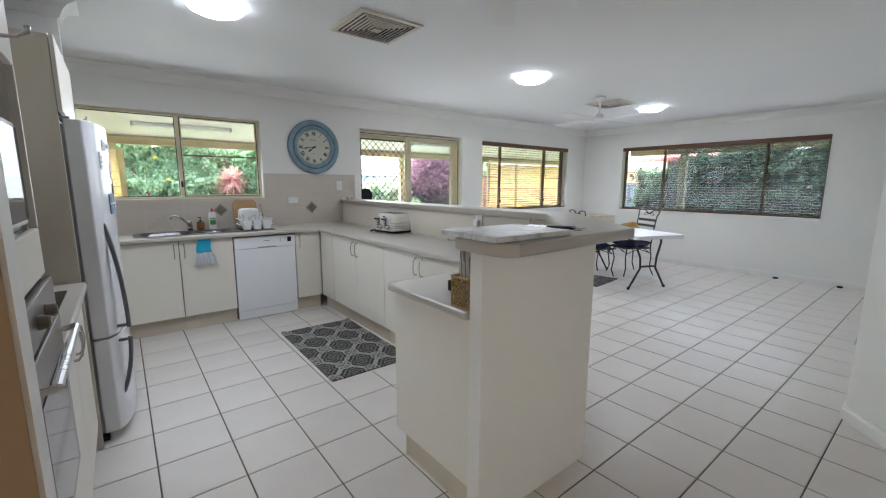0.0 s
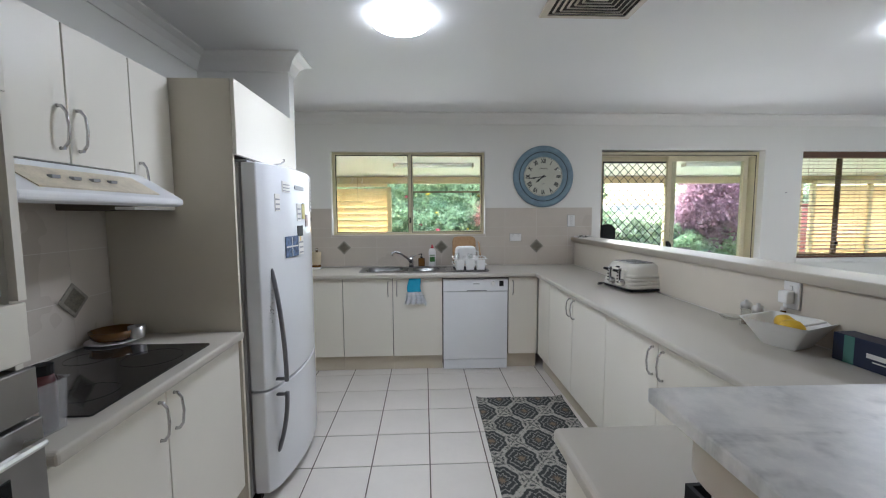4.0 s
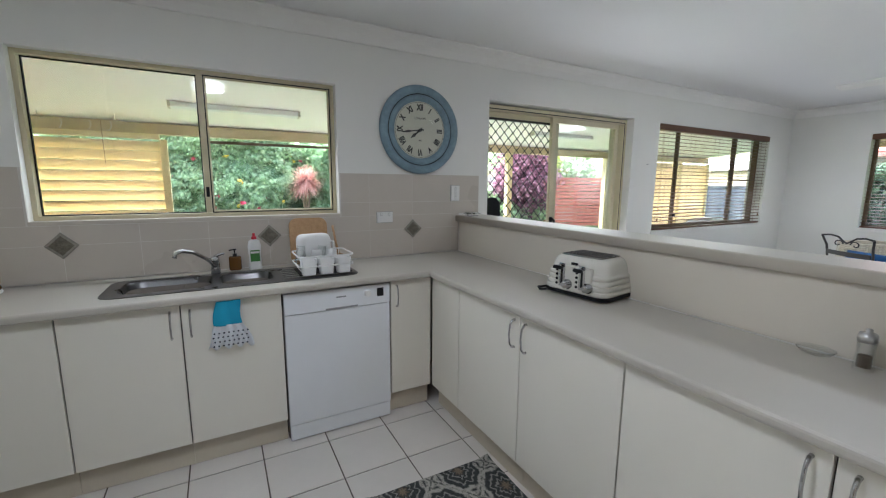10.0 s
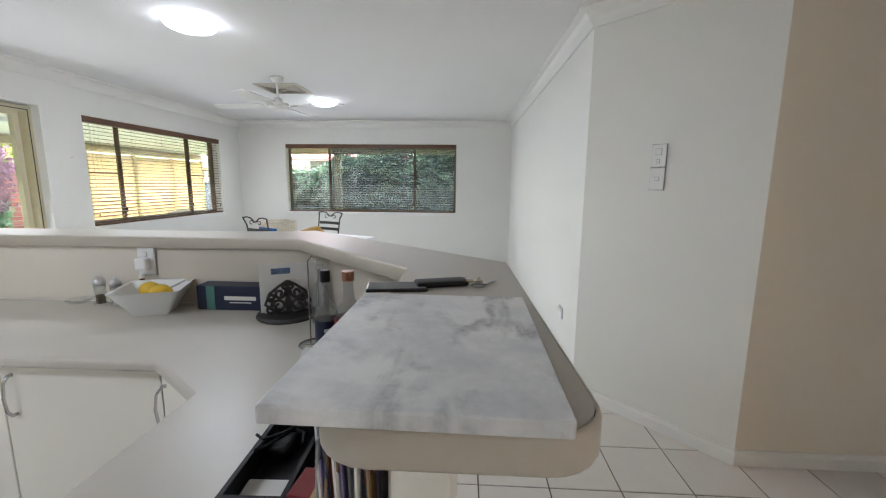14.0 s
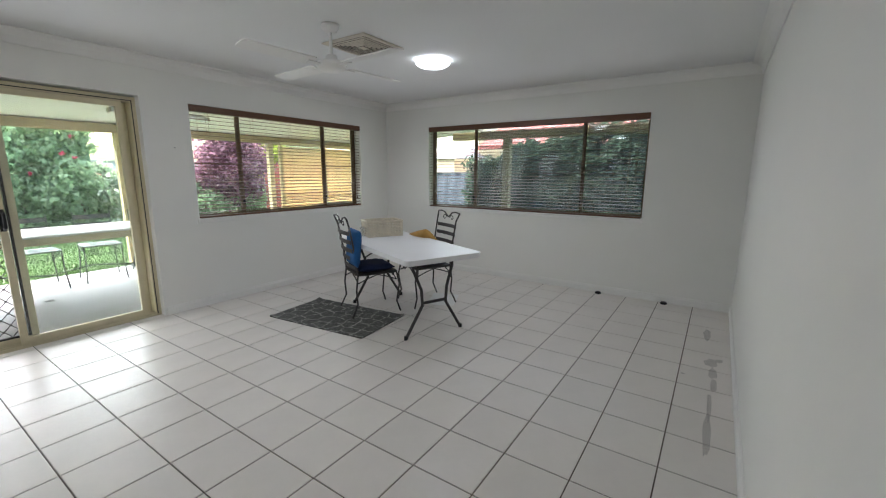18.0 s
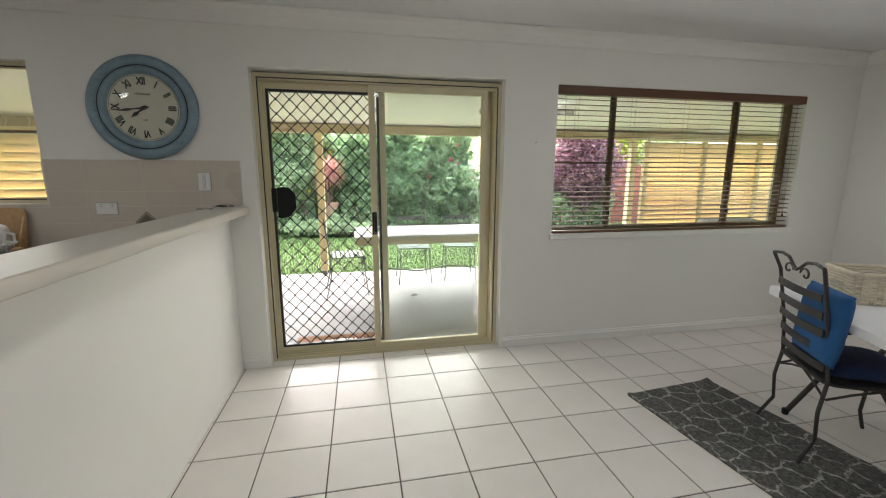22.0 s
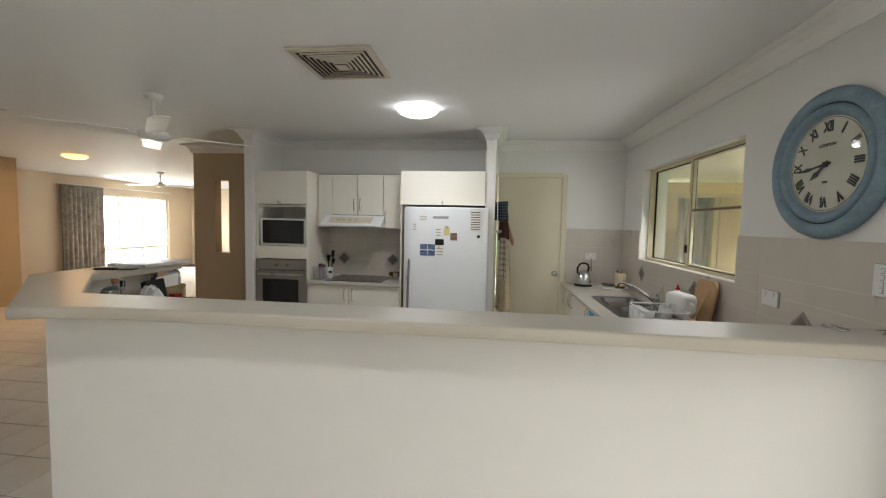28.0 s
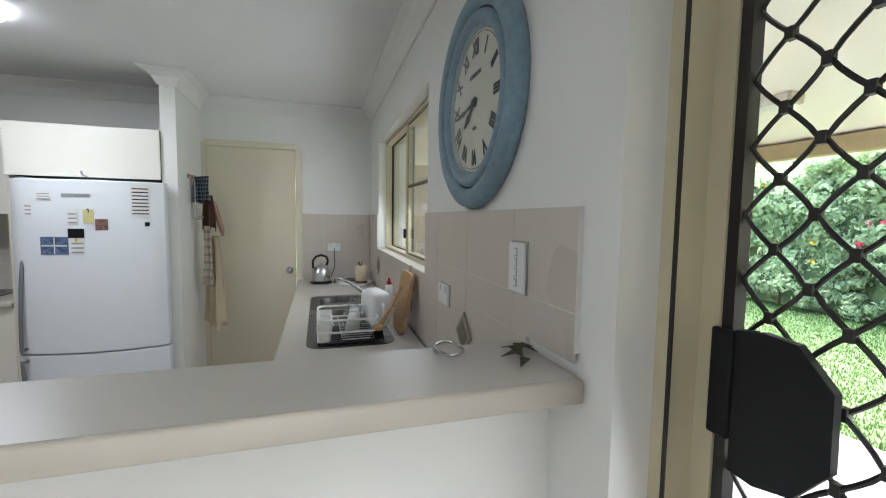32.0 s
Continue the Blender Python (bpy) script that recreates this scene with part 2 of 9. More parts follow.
def rug_pattern(name, a, c, d, scale, floral=0.6):
    """A woven rug: a net of pale lines round darker rosettes."""
    m, nt, b = nodes_of(name)
    v = tex_coord(nt)
    wob = nt.nodes.new("ShaderNodeTexNoise")
    wob.inputs["Scale"].default_value = 24
    nt.links.new(v, wob.inputs["Vector"])
    sub = nt.nodes.new("ShaderNodeVectorMath")
    sub.operation = 'MULTIPLY_ADD'
    nt.links.new(wob.outputs["Color"], sub.inputs[0])
    sub.inputs[1].default_value = (0.05, 0.05, 0.0)
    nt.links.new(v, sub.inputs[2])
    vo = nt.nodes.new("ShaderNodeTexVoronoi")
    vo.feature, vo.voronoi_dimensions = 'DISTANCE_TO_EDGE', '2D'
    vo.inputs["Scale"].default_value = scale
    vo.inputs["Randomness"].default_value = 0.62
    nt.links.new(sub.outputs[0], vo.inputs["Vector"])
    v2 = nt.nodes.new("ShaderNodeTexVoronoi")
    v2.feature, v2.voronoi_dimensions = 'F1', '2D'
    v2.inputs["Scale"].default_value = scale
    v2.inputs["Randomness"].default_value = 0.62
    nt.links.new(sub.outputs[0], v2.inputs["Vector"])
    ring = nt.nodes.new("ShaderNodeMath")
    ring.operation = 'SINE'
    mul = nt.nodes.new("ShaderNodeMath")
    mul.operation = 'MULTIPLY'
    mul.inputs[1].default_value = 24.0
    nt.links.new(v2.outputs["Distance"], mul.inputs[0])
    nt.links.new(mul.outputs[0], ring.inputs[0])
    base = mixc(nt, ramp(nt, noise_tex(nt, v, 70, 4), [(0.4, (0, 0, 0)), (0.6, (1, 1, 1))]), a, d)
    base = mixc(nt, ramp(nt, ring.outputs[0], [(0.45, (0, 0, 0)), (0.75, (0.25, 0.25, 0.25))]), base, (a[0] * 0.5, a[1] * 0.5, a[2] * 0.5))
    line = ramp(nt, vo.outputs["Distance"], [(0.006, (0.3, 0.3, 0.3)), (0.014, (1, 1, 1)), (0.03, (1, 1, 1)), (0.05, (0, 0, 0))])
    v3 = nt.nodes.new("ShaderNodeTexVoronoi")
    v3.feature, v3.voronoi_dimensions = 'DISTANCE_TO_EDGE', '2D'
    v3.inputs["Scale"].default_value = scale * 4.2
    nt.links.new(sub.outputs[0], v3.inputs["Vector"])
    petal = ramp(nt, v3.outputs["Distance"], [(0.02, (floral, floral, floral)), (0.09, (0, 0, 0))])
    petal = mixc(nt, 1.0, petal, ramp(nt, noise_tex(nt, v, 9, 3), [(0.42, (0, 0, 0)), (0.58, (1, 1, 1))]), 'MULTIPLY')
    line = mixc(nt, 1.0, line, petal, 'LIGHTEN')
    wear = ramp(nt, noise_tex(nt, v, 34, 4, 0.7), [(0.4, (0.08, 0.08, 0.08)), (0.54, (1, 1, 1))])
    line = mixc(nt, 1.0, line, wear, 'MULTIPLY')
    nt.links.new(mixc(nt, line, base, c), b.inputs["Base Color"])
    b.inputs["Roughness"].default_value = 0.95
    bump(nt, b, noise_tex(nt, v, 400, 2), 0.5, 0.002)
    return m


def medallion_rug(name, ground, mid, pale, rust, w, h):
    """Staggered rosettes inside a pale quatrefoil trellis, printed on a flat woven rug; w and h are the pitch."""
    m, nt, b = nodes_of(name)
    tc = nt.nodes.new("ShaderNodeTexCoord")
    wob = nt.nodes.new("ShaderNodeTexNoise")
    wob.inputs["Scale"].default_value = 55
    nt.links.new(tc.outputs["Object"], wob.inputs["Vector"])
    add = nt.nodes.new("ShaderNodeVectorMath")
    add.operation = 'MULTIPLY_ADD'
    nt.links.new(wob.outputs["Color"], add.inputs[0])
    add.inputs[1].default_value = (0.02, 0.02, 0.0)
    nt.links.new(tc.outputs["Object"], add.inputs[2])
    sep = nt.nodes.new("ShaderNodeSeparateXYZ")
    nt.links.new(add.outputs[0], sep.inputs[0])
    x, y = maths(nt, 'DIVIDE', sep.outputs[0], w), maths(nt, 'DIVIDE', sep.outputs[1], h)

    def rosette(ox, oy):
        u = maths(nt, 'SUBTRACT', maths(nt, 'FRACT', maths(nt, 'ADD', x, ox)), 0.5)
        v = maths(nt, 'SUBTRACT', maths(nt, 'FRACT', maths(nt, 'ADD', y, oy)), 0.5)
        d = maths(nt, 'SQRT', maths(nt, 'ADD', maths(nt, 'MULTIPLY', u, u), maths(nt, 'MULTIPLY', v, v)))
        return d, maths(nt, 'ARCTAN2', v, u)

    d1, a1 = rosette(0.0, 0.0)
    d2, a2 = rosette(0.5, 0.5)
    near = maths(nt, 'LESS_THAN', d1, d2)
    d = maths(nt, 'MINIMUM', d1, d2)
    ang = maths(nt, 'ADD', maths(nt, 'MULTIPLY', near, a1), maths(nt, 'MULTIPLY', maths(nt, 'SUBTRACT', 1.0, near), a2))
    lobes = maths(nt, 'MULTIPLY', maths(nt, 'COSINE', maths(nt, 'MULTIPLY', ang, 8.0)), 0.018)
    dd = maths(nt, 'ADD', d, lobes)
    grain = noise_tex(nt, tc.outputs["Object"], 42, 4, 0.7)
    speck = noise_tex(nt, tc.outputs["Object"], 130, 3, 0.7)
    c = mixc(nt, ramp(nt, speck, [(0.4, (0, 0, 0)), (0.6, (1, 1, 1))]), ground, mid)
    ring = maths(nt, 'SINE', maths(nt, 'ADD', maths(nt, 'MULTIPLY', dd, 62.0), maths(nt, 'MULTIPLY', maths(nt, 'COSINE', maths(nt, 'MULTIPLY', ang, 12.0)), 0.9)))
    c = mixc(nt, ramp(nt, ring, [(0.62, (0, 0, 0)), (0.9, (0.55, 0.55, 0.55))]), c, pale)
    c = mixc(nt, ramp(nt, ring, [(0.0, (0.7, 0.7, 0.7)), (0.3, (0, 0, 0))]), c, tuple(q * 0.45 for q in ground))
    heart = ramp(nt, dd, [(0.03, (0.8, 0.8, 0.8)), (0.09, (0.0, 0.0, 0.0))])
    c = mixc(nt, heart, c, rust)
    # the trellis: where both rosettes are equally far, and a band round each
    gap = maths(nt, 'ABSOLUTE', maths(nt, 'SUBTRACT', d1, d2))
    lat = ramp(nt, gap, [(0.012, (0.2, 0.2, 0.2)), (0.03, (1, 1, 1)), (0.075, (1, 1, 1)), (0.105, (0, 0, 0))])
    band = ramp(nt, dd, [(0.3, (0, 0, 0)), (0.325, (1, 1, 1)), (0.36, (1, 1, 1)), (0.385, (0, 0, 0))])
    line = mixc(nt, 1.0, lat, band, 'LIGHTEN')
    line = mixc(nt, 1.0, line, ramp(nt, grain, [(0.36, (0.1, 0.1, 0.1)), (0.52, (1, 1, 1))]), 'MULTIPLY')
    nt.links.new(mixc(nt, line, c, pale), b.inputs["Base Color"])
    b.inputs["Roughness"].default_value = 0.95
    bump(nt, b, noise_tex(nt, tc.outputs["Object"], 400, 2), 0.5, 0.002)
    return m


M = {}
M["wall"] = paint("wall_paint", (0.79, 0.785, 0.745), 0.55, 0.03, 0.7, 140, 0.12)
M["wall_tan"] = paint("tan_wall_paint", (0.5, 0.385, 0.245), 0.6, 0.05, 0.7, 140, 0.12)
M["wall_peach"] = paint("peach_wall_paint", (0.72, 0.6, 0.46), 0.6, 0.04, 0.7, 140, 0.12)
# beige, and darker than the half wall: shade below the bar is in the colour
M["upstand"] = paint("upstand_shaded", (0.62, 0.57, 0.485), 0.4, 0.03, 1.1, 200, 0.05)
M["wall_pony"] = paint("half_wall_paint", (0.8, 0.785, 0.735), 0.55, 0.03, 0.7, 140, 0.12)
M["wall_cream"] = paint("cream_hall_paint", (0.76, 0.7, 0.6), 0.6, 0.04, 0.7, 140, 0.12)
M["ceiling"] = paint("ceiling_paint", (0.8, 0.8, 0.79), 0.7, 0.03, 0.5, 160, 0.08)
M["trim"] = paint("trim_gloss", (0.8, 0.79, 0.76), 0.35, 0.03, 2, 90, 0.06)
M["cab"] = paint("cabinet_laminate", (0.77, 0.74, 0.655), 0.38, 0.025, 1.1, 200, 0.05)
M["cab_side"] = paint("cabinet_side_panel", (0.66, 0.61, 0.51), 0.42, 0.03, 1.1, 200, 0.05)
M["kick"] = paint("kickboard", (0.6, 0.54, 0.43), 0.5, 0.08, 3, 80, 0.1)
M["gap"] = paint("cabinet_inside", (0.12, 0.1, 0.08), 0.8, 0.1)
M["bench"] = paint("bench_laminate", (0.5, 0.47, 0.41), 0.34, 0.05, 2.0, 320, 0.06)
M["tile_w"] = paint("wall_tile", (0.6, 0.545, 0.475), 0.28, 0.05, 2.5, 40, 0.06, per_object=0.03)
M["grout_w"] = paint("wall_grout", (0.72, 0.69, 0.64), 0.85, 0.1)
M["diamond"] = paint("relief_tile", (0.17, 0.15, 0.11), 0.45, 0.5, 60, 160, 0.6, depth=0.004)
M["diamond_edge"] = paint("relief_tile_edge", (0.3, 0.28, 0.23), 0.4, 0.2, 60)
M["tile_f"] = paint("floor_tile", (0.74, 0.7, 0.65), 0.3, 0.07, 1.7, 26, 0.07, spec=0.26, per_object=0.05)
M["grout_f"] = paint("floor_grout", (0.13, 0.105, 0.085), 0.9, 0.35, 2.2, 60)
M["steel"] = paint("brushed_steel", (0.62, 0.62, 0.61), 0.28, 0.08, 8, 240, 0.08, metal=1.0)
M["sink_steel"] = paint("sink_steel", (0.13, 0.128, 0.125), 0.28, 0.12, 8, 240, 0.08, metal=1.0)
M["chrome"] = paint("chrome", (0.52, 0.52, 0.52), 0.12, 0.02, 6, 60, 0, metal=1.0)
M["steel_dark"] = paint("oven_steel", (0.32, 0.31, 0.3), 0.32, 0.06, 8, 240, 0.06, metal=0.9)
M["oven_knob"] = paint("oven_knob", (0.2, 0.165, 0.12), 0.4, 0.06)
# bar edge: a beige darkened because the edge lies in shade
M["edge"] = paint("edge_shaded", (0.5, 0.455, 0.38), 0.4, 0.03, 1.1, 200, 0.05)
M["black_glass"] = paint("black_glass", (0.012, 0.012, 0.013), 0.06, 0.2, 3, 50, 0)
M["steel_zone"] = paint("zone_print", (0.03, 0.03, 0.03), 0.2, 0.1)
M["black"] = paint("black_plastic", (0.008, 0.008, 0.009), 0.45, 0.2, 6, 90, 0.1, spec=0.25)
M["white_enamel"] = paint("white_enamel", (0.8, 0.82, 0.84), 0.22, 0.02, 2, 120, 0.03)
M["white_plastic"] = paint("white_plastic", (0.8, 0.8, 0.78), 0.35, 0.03, 5, 120, 0.04)
M["fridge"] = paint("fridge_enamel", (0.78, 0.8, 0.82), 0.15, 0.03, 2, 90, 0.05)
M["fridge_side"] = paint("fridge_side", (0.45, 0.45, 0.44), 0.4, 0.04, 2, 220, 0.1)
M["handle_grey"] = paint("handle_grey", (0.15, 0.155, 0.165), 0.35, 0.06, 5, 90, 0.04)
M["grey_plastic"] = paint("grey_plastic", (0.3, 0.31, 0.32), 0.4, 0.06, 5, 90, 0.06)
M["frame"] = paint("primrose_aluminium", (0.6, 0.535, 0.36), 0.38, 0.05, 4, 120, 0.04)
M["frame_dark"] = paint("brown_window_frame", (0.17, 0.115, 0.06), 0.45, 0.1, 4, 120, 0.05)
M["blind"] = wood("blind_wood", (0.085, 0.032, 0.014), (0.15, 0.062, 0.026), 0.4, (1, 14, 14))
M["cord"] = paint("blind_cord", (0.25, 0.16, 0.09), 0.8, 0.1)
M["glass"] = clear_glass("window_glass")
M["fly_mesh"] = veil("insect_mesh", (0.2, 0.25, 0.34), 0.42)
M["jar_glass"] = clear_glass("jar_glass", (0.965, 0.975, 0.97), 1.45)
M["mesh_black"] = paint("grille_black", (0.02, 0.018, 0.016), 0.4, 0.15)
M["door_paint"] = paint("door_paint", (0.72, 0.66, 0.5), 0.45, 0.03, 1.2, 100, 0.05)
M["lamp_glow"] = glow("lamp_dome", (0.9, 0.96, 1.0), 1.3)
M["lamp_warm"] = glow("warm_lamp_dome", (1.0, 0.5, 0.14), 0.45)
M["vent"] = paint("vent_plastic", (0.62, 0.56, 0.46), 0.5, 0.05, 5, 90, 0.05)
M["vent_dark"] = paint("vent_inside", (0.04, 0.032, 0.025), 0.8, 0.1)
M["clock_rim"] = paint("clock_rim", (0.2, 0.3, 0.36), 0.5, 0.28, 9, 55, 0.3, depth=0.003)
M["clock_face"] = paint("clock_face", (0.62, 0.6, 0.5), 0.6, 0.08, 5, 90, 0.03)
M["ink"] = paint("dial_ink", (0.025, 0.025, 0.025), 0.6, 0.1)
M["marble"] = marble("marble_slab")
M["rug_a"] = medallion_rug("kitchen_rug", (0.045, 0.05, 0.052), (0.1, 0.108, 0.103), (0.4, 0.385, 0.34), (0.2, 0.14, 0.085), 0.3, 0.38)
M["rug_b"] = rug_pattern("dining_rug", (0.06, 0.06, 0.053), (0.5, 0.49, 0.44), (0.12, 0.12, 0.11), 7.6, 0.3)
M["table_white"] = paint("table_plastic", (0.74, 0.74, 0.75), 0.35, 0.04, 3, 160, 0.1)
M["iron"] = paint("wrought_iron", (0.03, 0.026, 0.024), 0.5, 0.3, 14, 120, 0.3)
M["iron_grey"] = paint("weathered_iron", (0.13, 0.14, 0.14), 0.6, 0.3, 14, 120, 0.3)
M["aqua_iron"] = paint("aqua_iron", (0.34, 0.42, 0.42), 0.6, 0.15, 9, 90, 0.2)
M["blue"] = paint("blue_cloth", (0.012, 0.09, 0.25), 0.9, 0.2, 6, 300, 0.5)
M["blue_dark"] = paint("navy_cloth", (0.008, 0.02, 0.07), 0.9, 0.2, 6, 300, 0.5)
M["mustard"] = paint("mustard_cloth", (0.42, 0.24, 0.06), 0.9, 0.2, 6, 300, 0.5)
M["wicker"] = paint("white_wicker", (0.62, 0.56, 0.44), 0.75, 0.2, 20, 160, 0.4)
M["concrete"] = concrete("patio_concrete")
M["cream_paint"] = paint("cream_exterior_paint", (0.72, 0.6, 0.34), 0.55, 0.06, 1.5, 90, 0.08)
# louvres and table top: translucency added to pass on daylight from behind
M["cream_louvre"] = backlit_paint("cream_louvre", (0.86, 0.72, 0.46), 0.28)
M["table_top"] = backlit_paint("white_table_plastic", (0.74, 0.74, 0.73), 0.4)
M["cream_apron"] = paint("cream_apron", (0.62, 0.55, 0.38), 0.5, 0.05, 1.5, 90, 0.06)
M["patio_ceiling"] = paint("patio_ceiling", (0.94, 0.89, 0.81), 0.6, 0.03, 0.6, 90, 0.05)
M["beam"] = paint("timber_beam", (0.5, 0.4, 0.25), 0.6, 0.15, 4, 60, 0.15)
M["grass"] = leafy("grass", (0.042, 0.092, 0.018), (0.056, 0.115, 0.024), (0.072, 0.138, 0.032), 0.8, 0.4)
M["soil"] = paint("lawn_soil", (0.045, 0.085, 0.02), 0.95, 0.3, 2.5, 60, 0.5, depth=0.02)
M["leaf"] = leafy("hedge_leaf", (0.25, 0.36, 0.2), (0.37, 0.5, 0.28), (0.5, 0.61, 0.39), 0.8, 0.55)
# filler behind the leaves: the shade in their gaps is put into this colour
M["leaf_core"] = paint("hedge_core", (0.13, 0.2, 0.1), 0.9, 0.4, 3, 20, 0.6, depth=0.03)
M["leaf_dark"] = leafy("dark_leaf", (0.04, 0.07, 0.045), (0.07, 0.115, 0.068), (0.115, 0.175, 0.105), 0.9, 0.3)
M["leaf_deep"] = leafy("broad_leaf", (0.17, 0.27, 0.14), (0.26, 0.4, 0.2), (0.37, 0.51, 0.29), 0.75, 0.5)
M["leaf_pale"] = leafy("variegated_leaf", (0.3, 0.42, 0.22), (0.5, 0.58, 0.38), (0.72, 0.74, 0.6), 0.6, 0.45)
M["leaf_red"] = leafy("burgundy_leaf", (0.13, 0.06, 0.085), (0.24, 0.12, 0.16), (0.38, 0.23, 0.27), 0.7, 0.5)
M["leaf_pink"] = leafy("cordyline_leaf", (0.4, 0.16, 0.13), (0.6, 0.3, 0.25), (0.74, 0.48, 0.4), 0.6, 0.45)
M["leaf_yellow"] = leafy("lime_leaf", (0.25, 0.32, 0.03), (0.42, 0.5, 0.05), (0.55, 0.6, 0.12))
M["flower_pink"] = paint("pink_petal", (0.65, 0.06, 0.12), 0.6, 0.2)
M["flower_yellow"] = paint("yellow_petal", (0.75, 0.5, 0.05), 0.6, 0.2)
M["bark"] = wood("bark", (0.09, 0.06, 0.04), (0.2, 0.14, 0.09), 0.9, (6, 6, 1), 0.6)
M["terracotta"] = paint("terracotta", (0.4, 0.24, 0.17), 0.8, 0.2, 6, 60, 0.2)
M["red_slat"] = paint("red_slat", (0.34, 0.09, 0.06), 0.6, 0.12, 2, 60)
M["fence"] = paint("metal_fence", (0.45, 0.47, 0.46), 0.5, 0.08, 1.0, 30)
M["fence_dark"] = paint("dark_fence", (0.045, 0.055, 0.07), 0.6, 0.12, 1.0, 30)
M["roof_red"] = paint("red_roof", (0.33, 0.09, 0.07), 0.6, 0.12, 1.2, 20)
M["neighbour"] = paint("neighbour_wall", (0.55, 0.54, 0.58), 0.7, 0.06, 1.0, 30)
M["coir"] = paint("coir_mat", (0.26, 0.12, 0.06), 0.95, 0.3, 9, 260, 0.7, depth=0.004)
M["curtain"] = paint("curtain_cloth", (0.42, 0.385, 0.34), 0.9, 0.55, 7, 30, 0.2)
# emission stands in for the daylight outside the living room window
M["backdrop_glow"] = glow("bright_backdrop", (1.0, 0.965, 0.87), 0.11)


# ---- building helpers ----
from mathutils.geometry import tessellate_polygon


def part(name, bm, material, parent=None, label="", smooth=False):
    """One mesh object from a bmesh, under a thing or a part."""
    me = bpy.data.meshes.new(name)
    bm.normal_update()
    bm.to_mesh(me)
    bm.free()
    if smooth:
        me.polygons.foreach_set("use_smooth", [True] * len(me.polygons))
    me.materials.append(material)
    ob = new(name, me)
    if parent is not None:
        ob.parent = parent
        ob.matrix_parent_inverse = parent.matrix_basis.inverted()
        if parent.parent is not None:
            ob.matrix_parent_inverse = (parent.parent.matrix_basis @ parent.matrix_parent_inverse @ parent.matrix_basis).inverted()
    if label:
        tagged(ob, label)
    return ob


def thing(name, label, category, x=0, y=0, z=0, rz=0, group="", kind=""):
    ob = new(name)
    ob.empty_display_size = 0.1
    ob.matrix_basis = pose(x, y, z, 0, 0, rz)
    return tagged(ob, label, category, group, kind)


def box(bm, x0, x1, y0, y1, z0, z1, bev=0.0, seg=2):
    vs = [bm.verts.new(p) for p in ((x0, y0, z0), (x1, y0, z0), (x1, y1, z0), (x0, y1, z0), (x0, y0, z1), (x1, y0, z1), (x1, y1, z1), (x0, y1, z1))]
    fs = [bm.faces.new([vs[i] for i in q]) for q in ((0, 3, 2, 1), (4, 5, 6, 7), (0, 1, 5, 4), (1, 2, 6, 5), (2, 3, 7, 6), (3, 0, 4, 7))]
    if bev:
        es = {e for f in fs for e in f.edges}
        bmesh.ops.bevel(bm, geom=list(es), offset=bev, segments=seg, profile=0.5, affect='EDGES')
    return bm


def cube(x0, x1, y0, y1, z0, z1, bev=0.0, seg=2):
    return box(bmesh.new(), x0, x1, y0, y1, z0, z1, bev, seg)


def prism(bm, pts, z0, z1, holes=()):
    """A flat slab from an outline (counter-clockwise) with holes."""
    loops = [list(pts)] + [list(h) for h in holes]
    flat = [p for l in loops for p in l]
    tris = tessellate_polygon([[Vector((x, y, 0)) for x, y in l] for l in loops])
    lo = [bm.verts.new((x, y, z0)) for x, y in flat]
    hi = [bm.verts.new((x, y, z1)) for x, y in flat]
    for a, b, c in tris:
        ar = (flat[b][0] - flat[a][0]) * (flat[c][1] - flat[a][1]) - (flat[c][0] - flat[a][0]) * (flat[b][1] - flat[a][1])
        if abs(ar) < 1e-10:
            continue
        if ar < 0:
            b, c = c, b
        bm.faces.new((hi[a], hi[b], hi[c]))
        bm.faces.new((lo[a], lo[c], lo[b]))
    k = 0
    for l in loops:
        n = len(l)
        for i in range(n):
            a, b = k + i, k + (i + 1) % n
            bm.faces.new((lo[a], lo[b], hi[b], hi[a]))
        k += n
    bmesh.ops.recalc_face_normals(bm, faces=bm.faces[:])
    return bm


def skin(bm, rings, closed=True, cap=True):
    """Join rings of points, one after another."""
    vs = [[bm.verts.new(p) for p in r] for r in rings]
    n = len(rings[0])
    for a, b in zip(vs, vs[1:]):
        for i in range(n if closed else n - 1):
            j = (i + 1) % n
            bm.faces.new((a[i], a[j], b[j], b[i]))
    if cap and closed:
        bm.faces.new(vs[0][::-1])
        bm.faces.new(vs[-1])
    return bm


def lathe(bm, profile, n=24, x=0, y=0, z=0, cap=True):
    rings = [[(x + r * math.cos(2 * math.pi * i / n), y + r * math.sin(2 * math.pi * i / n), z + h) for i in range(n)] for r, h in profile]
    skin(bm, rings, True, cap)
    bmesh.ops.recalc_face_normals(bm, faces=bm.faces[:])
    return bm


def turned(profile, n=24, x=0, y=0, z=0, cap=True):
    return lathe(bmesh.new(), profile, n, x, y, z, cap)


